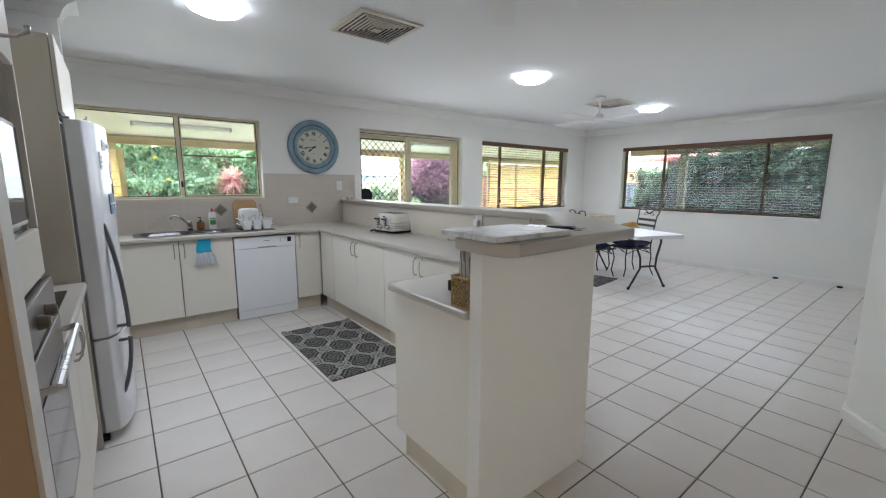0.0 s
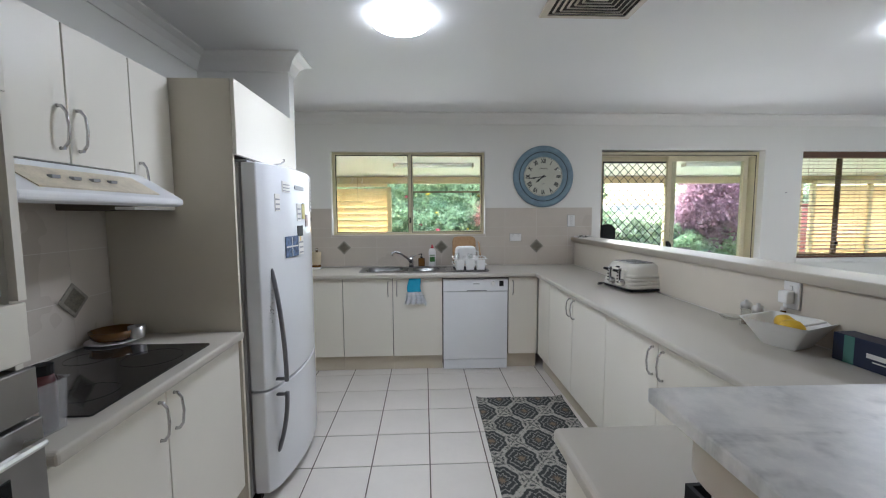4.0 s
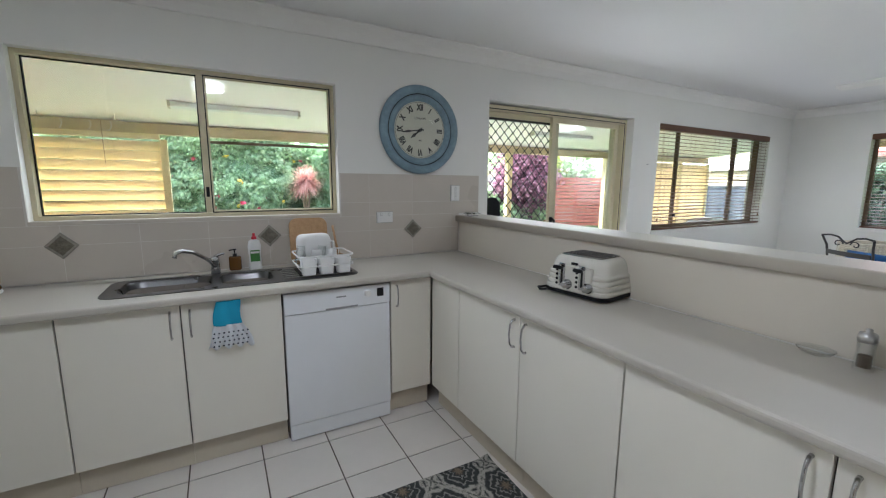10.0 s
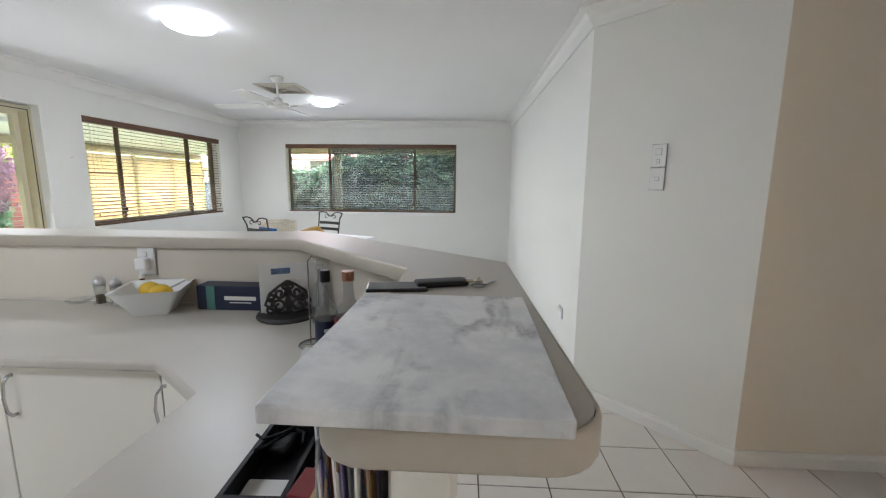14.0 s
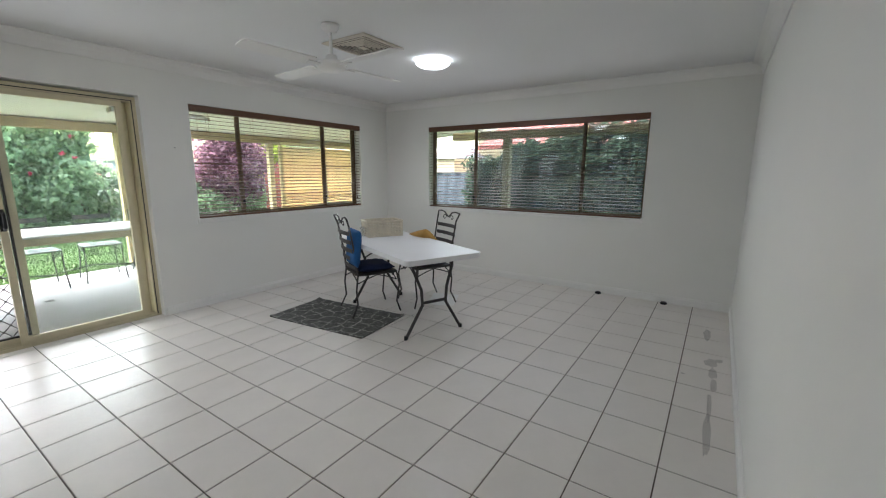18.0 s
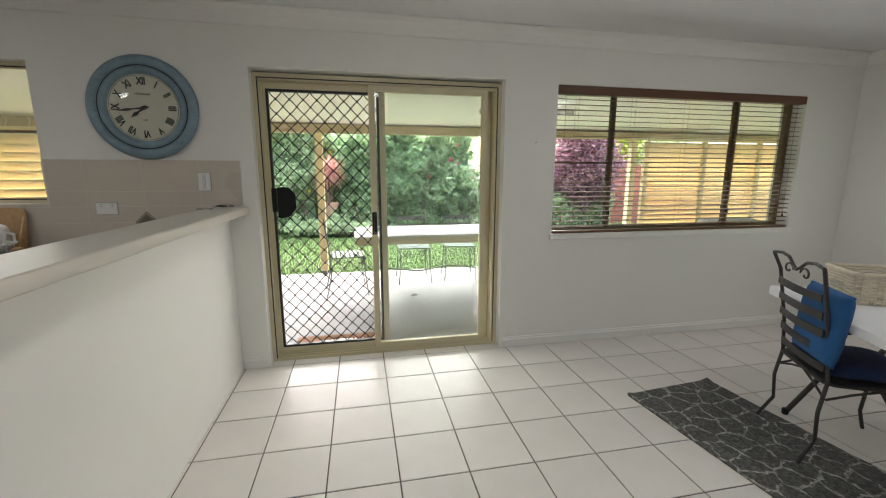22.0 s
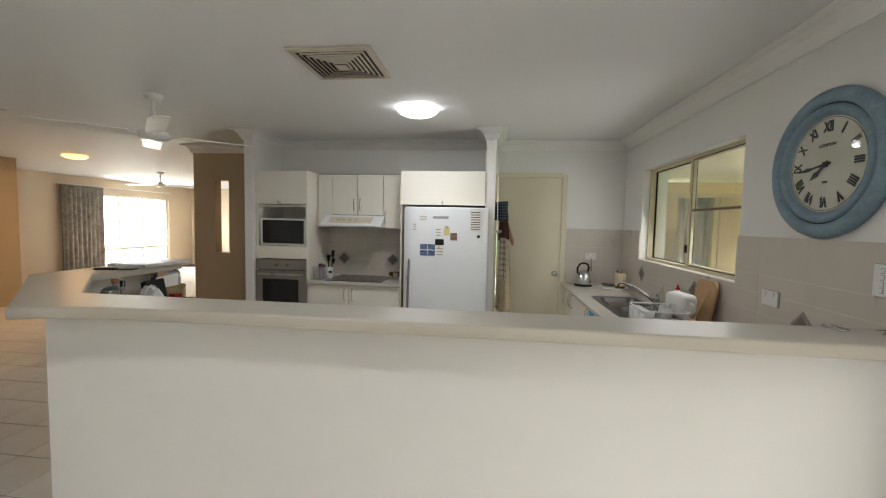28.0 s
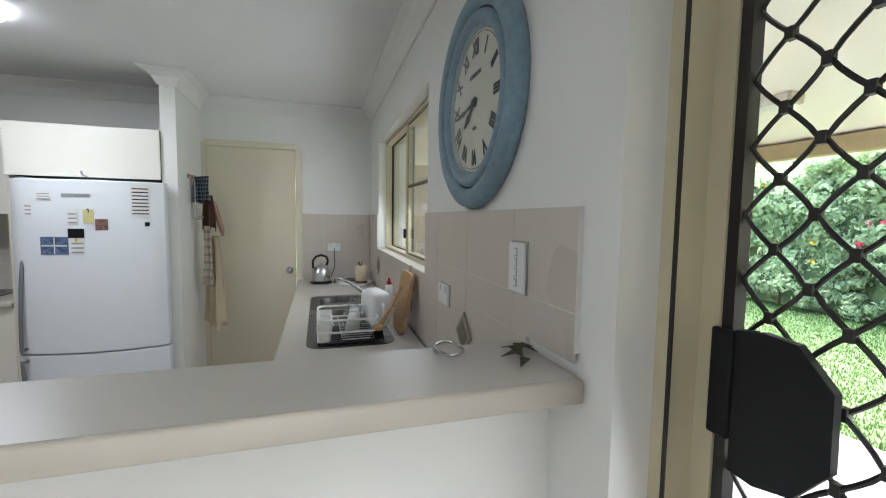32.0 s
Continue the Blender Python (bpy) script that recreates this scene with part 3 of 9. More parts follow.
def tube(bm, pts, r, n=8, closed=False):
    """A round bar along points."""
    pts = [Vector(p) for p in pts]
    rings, up = [], Vector((0, 0, 1))
    m = len(pts)
    for i, p in enumerate(pts):
        a = pts[(i - 1) % m] if (closed or i) else p
        b = pts[(i + 1) % m] if (closed or i < m - 1) else p
        d = (b - a).normalized()
        ref = up if abs(d.z) < 0.95 else Vector((1, 0, 0))
        if i and abs(d.dot(last)) > 0 and abs(side.dot(d)) < 0.95:
            side = (side - d * side.dot(d)).normalized()
        else:
            side = d.cross(ref).normalized()
        last = d
        v = d.cross(side)
        rr = r[i] if isinstance(r, (list, tuple)) else r
        rings.append([p + side * (rr * math.cos(2 * math.pi * k / n)) + v * (rr * math.sin(2 * math.pi * k / n)) for k in range(n)])
    if closed:
        rings.append(rings[0])
    skin(bm, rings, True, not closed)
    if closed:
        bmesh.ops.remove_doubles(bm, verts=bm.verts[:], dist=1e-6)
    bmesh.ops.recalc_face_normals(bm, faces=bm.faces[:])
    return bm


def rod(pts, r, n=8, closed=False):
    return tube(bmesh.new(), pts, r, n, closed)


def arc(cx, cy, r, a0, a1, n=12):
    return [(cx + r * math.cos(radians(a0 + (a1 - a0) * i / n)), cy + r * math.sin(radians(a0 + (a1 - a0) * i / n))) for i in range(n + 1)]


def rrect(x0, x1, y0, y1, r, n=5):
    return arc(x1 - r, y1 - r, r, 0, 90, n) + arc(x0 + r, y1 - r, r, 90, 180, n) + arc(x0 + r, y0 + r, r, 180, 270, n) + arc(x1 - r, y0 + r, r, 270, 360, n)


def run(bm, profile, path, closed=False):
    """A moulding: the profile (out from the wall, height) along a plan line with mitred corners; the room lies to the left."""
    n = len(path)
    rings = []
    for i, p in enumerate(path):
        p = Vector(p)
        dirs = []
        if closed or i:
            dirs.append((p - Vector(path[i - 1])).normalized())
        if closed or i < n - 1:
            dirs.append((Vector(path[(i + 1) % n]) - p).normalized())
        nor = [Vector((-d.y, d.x)) for d in dirs]
        mid = (nor[0] + nor[-1]).normalized()
        k = 1 / max(0.3, mid.dot(nor[0]))
        rings.append([(p.x + mid.x * k * o, p.y + mid.y * k * o, h) for o, h in profile])
    if closed:
        rings.append(rings[0])
    skin(bm, rings, True, not closed)
    bmesh.ops.recalc_face_normals(bm, faces=bm.faces[:])
    return bm


def soften(ob, width, segments=2, angle=35):
    """A rounded edge on all hard corners."""
    m = ob.modifiers.new("edge", 'BEVEL')
    m.width, m.segments, m.limit_method, m.angle_limit = width, segments, 'ANGLE', radians(angle)
    return ob


def wall_x(name, x0, x1, y0, y1, openings=(), z1=CEIL, mat="wall", label="", z0=0.0):
    """A wall that runs along x, with openings (xa, xb, za, zb) through it."""
    bm, x = bmesh.new(), x0
    for a, b, za, zb in sorted(openings):
        box(bm, x, a, y0, y1, z0, z1)
        if za > z0:
            box(bm, a, b, y0, y1, z0, za)
        if zb < z1:
            box(bm, a, b, y0, y1, zb, z1)
        x = b
    box(bm, x, x1, y0, y1, z0, z1)
    return tagged(part(name, bm, M[mat]), label or "smooth white painted plaster wall", "wall", kind="structure")


def wall_y(name, x0, x1, y0, y1, openings=(), z1=CEIL, mat="wall", label="", z0=0.0):
    bm, y = bmesh.new(), y0
    for a, b, za, zb in sorted(openings):
        box(bm, x0, x1, y, a, z0, z1)
        if za > z0:
            box(bm, x0, x1, a, b, z0, za)
        if zb < z1:
            box(bm, x0, x1, a, b, zb, z1)
        y = b
    box(bm, x0, x1, y, y1, z0, z1)
    return tagged(part(name, bm, M[mat]), label or "smooth white painted plaster wall", "wall", kind="structure")


def letters(text, size, mat, m, parent=None, name="lettering", depth=0.0015, bold=0.0):
    """Writing in the built-in font, as a mesh."""
    cu = bpy.data.curves.new(name, 'FONT')
    cu.body, cu.size, cu.align_x, cu.align_y, cu.extrude = text, size, 'CENTER', 'CENTER', depth / 2
    cu.offset = bold
    tmp = bpy.data.objects.new("t", cu)
    me = bpy.data.meshes.new_from_object(tmp)
    bpy.data.objects.remove(tmp)
    bpy.data.curves.remove(cu)
    me.name = name
    me.transform(m)
    bm = bmesh.new()
    bm.from_mesh(me)
    bpy.data.meshes.remove(me)
    return part(name, bm, mat, parent)


# ---- the setting ----
WN, WE, WS = 5.40, 8.02, 0.72          # inner faces of the north, east and south walls
W1 = (0.11, 1.68, 1.215, 2.065)
DR = (2.91, 4.68, 0.0, 2.09)
W2 = (5.10, 7.445, 0.93, 2.075)
W3 = (1.64, 4.58, 0.915, 2.065)

wall_north = wall_x("wall_north", -0.64, 8.27, WN, WN + 0.22, [W1, DR, W2])
wall_east = wall_y("wall_east", WE, WE + 0.22, WS - 0.22, WN, [W3])
wall_south = wall_x("wall_south", 3.655, WE, WS - 0.22, WS)
bm = prism(bmesh.new(), [(2.967, 0.08), (3.2, -0.09), (3.75, 0.5), (3.655, 0.72)], 0, CEIL)
tagged(part("wall_angled", bm, M["wall"]), "short angled white painted wall", "wall", kind="structure")
wall_y("wall_hall_east", 2.967, 3.2, -1.27, 0.08, mat="wall_cream", label="warm cream painted hall wall")
wall_x("wall_hall_south", 1.1, 2.967, -1.27, -1.05)
wall_y("wall_hall_side", 1.1, 1.32, -2.4, -1.27)
wall_x("wall_passage", 0.1, 1.32, -2.62, -2.4, mat="wall_peach", label="peach painted passage wall")
wall_y("wall_passage_side", 0.1, 0.34, -3.9, -2.62, mat="wall_peach", label="peach painted passage wall")
wall_x("wall_passage_end", -1.72, 0.34, -4.12, -3.9, mat="wall_tan", label="tan painted passage end wall")
wall_x("wall_living_south", -7.9, -1.72, -5.9, -5.68, [(-7.0, -4.7, 0.12, 2.05)], mat="wall_peach", label="peach painted living room wall")
wall_y("wall_living_east", -1.72, -1.5, -5.9, -4.12, mat="wall_peach", label="peach painted living room wall")
wall_y("wall_living_west", -8.12, -7.9, -5.9, 1.535, mat="wall_peach", label="peach painted living room wall")
wall_x("wall_living_north", -7.9, -0.72, 1.315, 1.535, mat="wall_peach", label="peach painted living room wall")
wall_y("wall_kitchen_west", -0.6, -0.38, 1.495, 3.905)
wall_x("wall_nib_fridge", -0.64, 0.19, 3.905, 4.0)
wall_y("wall_pantry", -0.64, -0.42, 4.0, WN, [(4.02, 4.75, 0.0, 2.06)])
wall_x("wall_nib_oven", -0.72, 0.225, 1.405, 1.495)
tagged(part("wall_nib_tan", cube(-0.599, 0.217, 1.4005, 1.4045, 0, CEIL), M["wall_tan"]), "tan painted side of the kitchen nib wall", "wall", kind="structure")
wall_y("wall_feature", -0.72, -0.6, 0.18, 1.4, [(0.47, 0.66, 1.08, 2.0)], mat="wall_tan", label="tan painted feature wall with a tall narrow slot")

bm = cube(-8.2, 8.3, -6.0, 5.65, CEIL, CEIL + 0.1)
tagged(part("ceiling", bm, M["ceiling"]), "flat white plasterboard ceiling", "ceiling", kind="structure")
floor = tagged(part("floor", cube(-8.2, 8.3, -6.0, 5.62, -0.12, -0.004), M["grout_f"]), "off-white glazed ceramic floor tiles with dark grout", "floor", kind="structure")

cove = [(0, -0.1), (0.012, -0.1), (0.018, -0.085), (0.035, -0.05), (0.062, -0.025), (0.088, -0.016), (0.1, -0.01), (0.1, 0), (0, 0)]
cove = [(o - 0.001, CEIL + h - 0.001) for o, h in cove]
ROOM = [(2.967, -1.05), (2.967, 0.08), (3.655, WS), (WE, WS), (WE, WN), (-0.42, WN), (-0.42, 4.0), (0.19, 4.0), (0.19, 3.905), (-0.38, 3.905), (-0.38, 1.495), (0.225, 1.495), (0.225, 1.4), (-0.6, 1.4), (-0.6, 0.18), (-0.72, 0.18)]
tagged(part("cornice", run(bmesh.new(), cove, ROOM), M["trim"], smooth=False), "white coved plaster cornice", "cornice", kind="structure")
skirt = [(0, 0), (0.016, 0), (0.016, 0.06), (0.009, 0.072), (0.009, 0.082), (0, 0.084)]
for k, line in enumerate(([(2.967, -1.05), (2.967, 0.08), (3.655, WS), (WE, WS), (WE, WN), (4.70, WN)], [(2.89, WN), (2.735, WN)], [(1.1, -2.4), (1.1, -1.05), (2.967, -1.05)], [(0.1, -2.62), (0.1, -2.4), (1.1, -2.4)])):
    tagged(part("baseboard", run(bmesh.new(), [(o - 0.001, h) for o, h in skirt], line), M["trim"]), "white painted skirting board", "baseboard", kind="structure")


# ---- windows and the sliding door ----
def pane_frame(bm, x0, x1, z0, z1, y0, y1, w):
    box(bm, x0, x1, y0, y1, z0, z0 + w)
    box(bm, x0, x1, y0, y1, z1 - w, z1)
    box(bm, x0, x0 + w, y0, y1, z0 + w, z1 - w)
    box(bm, x1 - w, x1, y0, y1, z0 + w, z1 - w)
    return bm


def sliding_window(name, opening, stiles, bars, mat, label, sill=True):
    """An aluminium window along x at y = 0; stiles are the upright bars, bars (xa, xb, z) the cross bars."""
    x0, x1, z0, z1 = opening
    w = thing(name, label, "window", kind="structure")
    part("window_frame", pane_frame(bmesh.new(), x0, x1, z0, z1, 0.0, 0.06, 0.024), mat, w)
    xs = [x0 + 0.024] + list(stiles) + [x1 - 0.024]
    for k, s in enumerate(stiles):
        part("stile", cube(s - 0.011, s + 0.011, 0.008 - 0.012 * (k % 2), 0.05, z0 + 0.024, z1 - 0.024, 0.003), mat, w)
        part("latch", cube(s - 0.012, s + 0.006, -0.018, 0.008 - 0.012 * (k % 2), z0 + 0.12, z0 + 0.17, 0.003), M["black"], w, "black latch")
    for a, b in zip(xs, xs[1:]):
        a, b = a + (0.0115 if a != xs[0] else 0.0005), b - (0.0115 if b != xs[-1] else 0.0005)
        part("sash", pane_frame(bmesh.new(), a, b, z0 + 0.025, z1 - 0.025, 0.015, 0.045, 0.009), mat, w)
        p = part("pane", cube(a + 0.007, b - 0.007, 0.028, 0.032, z0 + 0.032, z1 - 0.032), M["glass"], w)
        p.visible_shadow = False
    for a, b, z in bars:
        part("glazing_bar", cube(a, b, 0.018, 0.042, z - 0.008, z + 0.008, 0.003), mat, w)
    return w


def sink_window(opening, mid, bar_z):
    """The window over the sink: a slim frame, a fixed pane and a sliding pane with a dark gasket and a cross bar."""
    x0, x1, z0, z1 = opening
    w = thing("window_1", "slim khaki aluminium sliding window above the sink", "window", kind="structure")
    part("window_frame", pane_frame(bmesh.new(), x0, x1, z0, z1, 0.0, 0.07, 0.022), M["frame"], w)
    part("stile", cube(mid - 0.016, mid + 0.016, 0.006, 0.034, z0 + 0.023, z1 - 0.023, 0.003), M["frame"], w)
    part("latch", cube(mid - 0.009, mid + 0.009, -0.012, 0.0055, z0 + 0.12, z0 + 0.18, 0.003), M["black"], w, "black latch")
    for a, b, y in ((x0 + 0.0225, mid - 0.0165, 0.046), (mid + 0.0165, x1 - 0.0225, 0.012)):
        part("gasket", pane_frame(bmesh.new(), a, b, z0 + 0.0225, z1 - 0.0225, y, y + 0.014, 0.006), M["black"], w, "thin black glazing gasket")
        if y < 0.03:
            part("sash", pane_frame(bmesh.new(), a + 0.0065, b - 0.0065, z0 + 0.029, z1 - 0.029, y, y + 0.02, 0.009), M["frame"], w)
        p = part("pane", cube(a + 0.004, b - 0.004, y + 0.005, y + 0.009, z0 + 0.027, z1 - 0.027), M["glass"], w)
        p.visible_shadow = False
    part("glazing_bar", cube(mid + 0.033, x1 - 0.039, 0.01, 0.03, bar_z - 0.008, bar_z + 0.008, 0.003), M["frame_dark"], w, "dark cross bar")
    return w


win_a = sink_window(W1, 0.905, 1.66)
win_a.matrix_basis = pose(0, WN + 0.06, 0)
win_b = sliding_window("window_2", W2, [5.67, 6.87], [(5.13, 5.65, 1.5), (6.89, 7.415, 1.5)], M["frame_dark"], "brown aluminium sliding window behind a timber blind")
win_b.matrix_basis = pose(0, WN + 0.12, 0)
win_c = sliding_window("window_3", (-1.47, 1.47, W3[2], W3[3]), [-0.747, 0.751], [], M["frame_dark"], "wide brown aluminium window behind a timber blind")
for a, b in ((-0.72, 0.73), (0.775, 1.435)):
    o = part("insect_screen", cube(a, b, 0.05, 0.052, W3[2] + 0.04, W3[3] - 0.04), M["fly_mesh"], win_c, "fine grey insect screen")
    o.visible_shadow = False
win_c.matrix_basis = pose(WE + 0.12, (W3[0] + W3[1]) / 2, 0, 0, 0, -90)
part("window_sill", cube(W1[0] - 0.005, W1[1] + 0.005, WN - 0.012, WN + 0.058, W1[2] - 0.02, W1[2] + 0.002, 0.003), M["tile_w"]).parent = None
bpy.data.objects["window_sill"].name = "sink_window_sill"
tagged(bpy.data.objects["sink_window_sill"], "beige tiled sill below the sink window", "window sill", kind="structure")
tagged(part("trim_sill_side", cube(W2[0] - 0.02, W2[1] + 0.02, WN - 0.018, WN + 0.118, W2[2] - 0.045, W2[2] - 0.001, 0.004), M["trim"]), "white painted window sill", "window sill", kind="structure")
tagged(part("trim_sill_end", cube(WE - 0.018, WE + 0.118, W3[0] - 0.02, W3[1] + 0.02, W3[2] - 0.045, W3[2] - 0.001, 0.004), M["trim"]), "white painted window sill", "window sill", kind="structure")

# the sliding door: outer frame, fixed glass panel, security screen panel
sd = thing("door_1", "cream aluminium sliding glass door with a black diamond security screen", "sliding door", kind="structure")
x0, x1, zt, DY = DR[0], DR[1], 2.076, WN + 0.062          # the frame stands back in the opening
bm = bmesh.new()
box(bm, x0, x0 + 0.034, DY + 0.02, DY + 0.16, 0.02, zt - 0.045)
box(bm, x1 - 0.045, x1, DY + 0.02, DY + 0.16, 0.02, zt - 0.045)
box(bm, x0, x1, DY + 0.02, DY + 0.16, zt - 0.045, zt)
box(bm, x0, x1, DY + 0.02, DY + 0.16, -0.003, 0.02)
part("door_frame", bm, M["frame"], sd)
# black strips added as the dark shadow lines round the frame
bm = bmesh.new()
for a in (x0 + 0.028, x1 - 0.036):
    box(bm, a, a + 0.008, DY + 0.0175, DY + 0.0199, 0.02, zt - 0.036)
box(bm, x0 + 0.028, x1 - 0.028, DY + 0.0175, DY + 0.0199, zt - 0.0355, zt - 0.0275)
part("frame_seal", bm, M["mesh_black"], sd, "black strip drawn as the shadow line in the frame rebate")
for k in range(3):
    part("track", cube(x0 + 0.045, x1 - 0.045, DY + 0.035 + 0.04 * k, DY + 0.045 + 0.04 * k, 0.02, 0.034), M["frame"], sd)
# glass panel
gx0, gx1 = 3.68, 4.575
bm = pane_frame(bmesh.new(), gx0, gx1, 0.036, zt - 0.047, DY + 0.032, DY + 0.066, 0.045)
gp = part("glass_panel", bm, M["frame"], sd)
p = part("pane", cube(gx0 + 0.04, gx1 - 0.04, DY + 0.047, DY + 0.052, 0.078, zt - 0.09), M["glass"], gp)
p.visible_shadow = False
p = part("pane", cube(3.83, 4.63, DY + 0.128, DY + 0.133, 0.03, zt - 0.05), M["glass"], sd)
p.visible_shadow = False
bm = bmesh.new()
box(bm, 4.585, 4.63, DY + 0.115, DY + 0.148, 0.022, zt - 0.047)
part("fixed_stile", bm, M["frame"], sd)
# screen panel
sx0, sx1 = 2.935, 3.80
sp = part("screen_panel", pane_frame(bmesh.new(), sx0, sx1, 0.036, zt - 0.047, DY + 0.075, DY + 0.108, 0.044), M["frame"], sd)
part("screen_edge", pane_frame(bmesh.new(), sx0 + 0.044, sx1 - 0.044, 0.08, zt - 0.091, DY + 0.08, DY + 0.104, 0.018), M["mesh_black"], sp, "black inner edge of the screen")
gw, gh = 0.093, 0.094
bm = bmesh.new()
ax0, ax1, az0, az1 = sx0 + 0.06, sx1 - 0.06, 0.096, zt - 0.107
cols = int((ax1 - ax0) / gw)
rows = int((az1 - az0) / gh)
gw, gh = (ax1 - ax0) / cols, (az1 - az0) / rows
for sgn in (1, -1):
    for k in range(cols):
        pts = []
        for j in range(rows * 6 + 1):
            ph = j / 6.0
            tri = abs((ph % 2) - 1)
            tri = 0.62 * tri + 0.38 * (0.5 - 0.5 * math.cos(math.pi * tri))
            xx = ax0 + gw * (k + 0.5) + sgn * gw * (tri - 0.5) * 0.94
            pts.append((xx, DY + 0.092 + 0.002 * sgn, 0))
        pts = [(a, b, az0 + (az1 - az0) * i / (rows * 6)) for i, (a, b, c) in enumerate(pts)]
        tube(bm, pts, 0.0037, 5)
for k in range(2 * cols + 1):
    for j in range(rows):
        zz = az0 + gh * (j + (0.5 if k % 2 else 0.0))
        xx = ax0 + gw * k / 2
        if ax0 + 0.01 < xx < ax1 - 0.01 and zz > az0 + 0.01:
            box(bm, xx - 0.0055, xx + 0.0055, DY + 0.086, DY + 0.098, zz - 0.0085, zz + 0.0085)
part("diamond_grille", bm, M["mesh_black"], sp, "black diamond security grille")
for xx, nm in ((2.993, "screen_handle"), (gx0 + 0.022, "glass_handle")):
    hz = 1.217 if nm == "screen_handle" else 1.037
    yy = DY + (0.075 if nm == "screen_handle" else 0.032)
    part(nm, cube(xx - 0.018, xx + 0.018, yy - 0.012, yy, hz - 0.085, hz + 0.085, 0.004), M["black"], sp if nm == "screen_handle" else gp, "black handle plate")
    if nm == "glass_handle":
        part("pull", rod([(xx + 0.006, yy - 0.01, hz - 0.07), (xx + 0.006, yy - 0.045, hz - 0.055), (xx + 0.006, yy - 0.05, hz), (xx + 0.006, yy - 0.045, hz + 0.055), (xx + 0.006, yy - 0.01, hz + 0.07)], 0.012), M["black"], gp, "black pull handle")
oct_pts = [(3.013, 1.088), (3.013, 1.305), (3.05, 1.31), (3.095, 1.306), (3.138, 1.258), (3.14, 1.157), (3.1, 1.1), (3.05, 1.085)]
bm = bmesh.new()
skin(bm, [[(a, DY + 0.066, b) for a, b in oct_pts], [(a, DY + 0.08, b) for a, b in oct_pts]])
bmesh.ops.recalc_face_normals(bm, faces=bm.faces[:])
part("handle_shield", bm, M["black"], sp, "black plate that shields the lock")


# ---- timber blinds ----
def blind(name, half, z0, z1, tilt, label):
    """A venetian blind along x, centred, hung at y = 0 below z1."""
    b = thing(name, label, "blind")
    part("valance", cube(-half, half, -0.03, 0.04, z1 - 0.065, z1, 0.004), M["blind"], b)
    n = int((z1 - 0.075 - z0 - 0.03) / 0.0395)
    slat = bmesh.new()
    prof = [(-0.024, -0.001), (-0.012, 0.0012), (0, 0.002), (0.012, 0.0012), (0.024, -0.001), (0.024, -0.0035), (0, -0.0008), (-0.024, -0.0035)]
    skin(slat, [[(x, o, h) for o, h in prof] for x in (-half + 0.012, half - 0.012)])
    first = part("slat", slat, M["blind"], b)
    rot = Matrix.Rotation(radians(tilt), 4, 'X')
    for i in range(n):
        o = first if i == 0 else new("slat", first.data)
        o.parent = b
        o.matrix_basis = Matrix.Translation((0, 0.006, z1 - 0.095 - 0.0395 * i)) @ rot
    part("bottom_rail", cube(-half + 0.012, half - 0.012, -0.02, 0.03, z0, z0 + 0.02, 0.004), M["blind"], b)
    k = 5
    for i in range(k):
        x = -half + 0.18 + (2 * half - 0.36) * i / (k - 1)
        bm = bmesh.new()
        for yy in (-0.019, 0.031):
            tube(bm, [(x, yy, z0 + 0.01), (x, yy, z1 - 0.06)], 0.0012, 4)
        part("ladder_cord", bm, M["cord"], b)
    for dx in (0.06, half * 2 - 0.1):
        part("pull_cord", rod([(-half + dx, -0.035, z1 - 0.05), (-half + dx + 0.006, -0.035, z0 + 0.12)], 0.0015, 5), M["cord"], b)
        part("cord_knob", turned([(0.003, 0.02), (0.007, 0.01), (0.008, 0), (0.004, -0.008)], 10, -half + dx + 0.006, -0.035, z0 + 0.11), M["blind"], b)
    return b


bl = blind("timber_blind", (W2[1] - W2[0]) / 2 - 0.004, W2[2] + 0.002, W2[3] - 0.002, 5, "dark brown timber venetian blind with open slats")
bl.matrix_basis = pose((W2[0] + W2[1]) / 2, WN + 0.028, 0)
bl = blind("timber_blind", (W3[1] - W3[0]) / 2 - 0.004, W3[2] + 0.002, W3[3] - 0.002, 5, "wide dark brown timber venetian blind with open slats")
bl.matrix_basis = pose(WE + 0.028, (W3[0] + W3[1]) / 2, 0, 0, 0, -90)


# ---- kitchen cabinets ----
def bow_handle(parent, m):
    """A bowed chrome handle, upright along z, standing out along -y."""
    bm = rod([(0, 0.0, -0.064), (0, -0.012, -0.064), (0, -0.026, -0.045), (0, -0.031, 0), (0, -0.026, 0.045), (0, -0.012, 0.064), (0, 0.0, 0.064)], [0.006, 0.0055, 0.0045, 0.0045, 0.0045, 0.0055, 0.006], 8)
    bm.transform(m)
    return part("handle", bm, M["chrome"], parent, "bowed chrome handle", smooth=True)


def cabinet(name, w, h, d, doors, label, group="", z0=0.14, kick=True, top_z=None, flat_handle=False, kick_in=0.05):
    """A unit with its back at y = 0 and its front at y = -d, x from 0 to w. doors: (xa, xb, handle x or None, handle z, handle flat)."""
    c = thing(name, label, "cabinet", group=group)
    part("body", cube(0.001, w - 0.001, -d + 0.02, 0, z0, z0 + h), M["gap"], c)
    if kick:
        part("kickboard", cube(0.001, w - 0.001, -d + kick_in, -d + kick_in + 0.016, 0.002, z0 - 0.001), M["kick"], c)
    for xa, xb, hx, hz, flat in doors:
        dr = part("door", cube(xa + 0.0028, xb - 0.0028, -d, -d + 0.018, z0 + 0.002, z0 + h - 0.006, 0.0025), M["cab"], c)
        if hx is not None:
            m = pose(hx, -d, hz, 0, 90 if flat else 0, 0)
            bow_handle(dr, m)
    return c


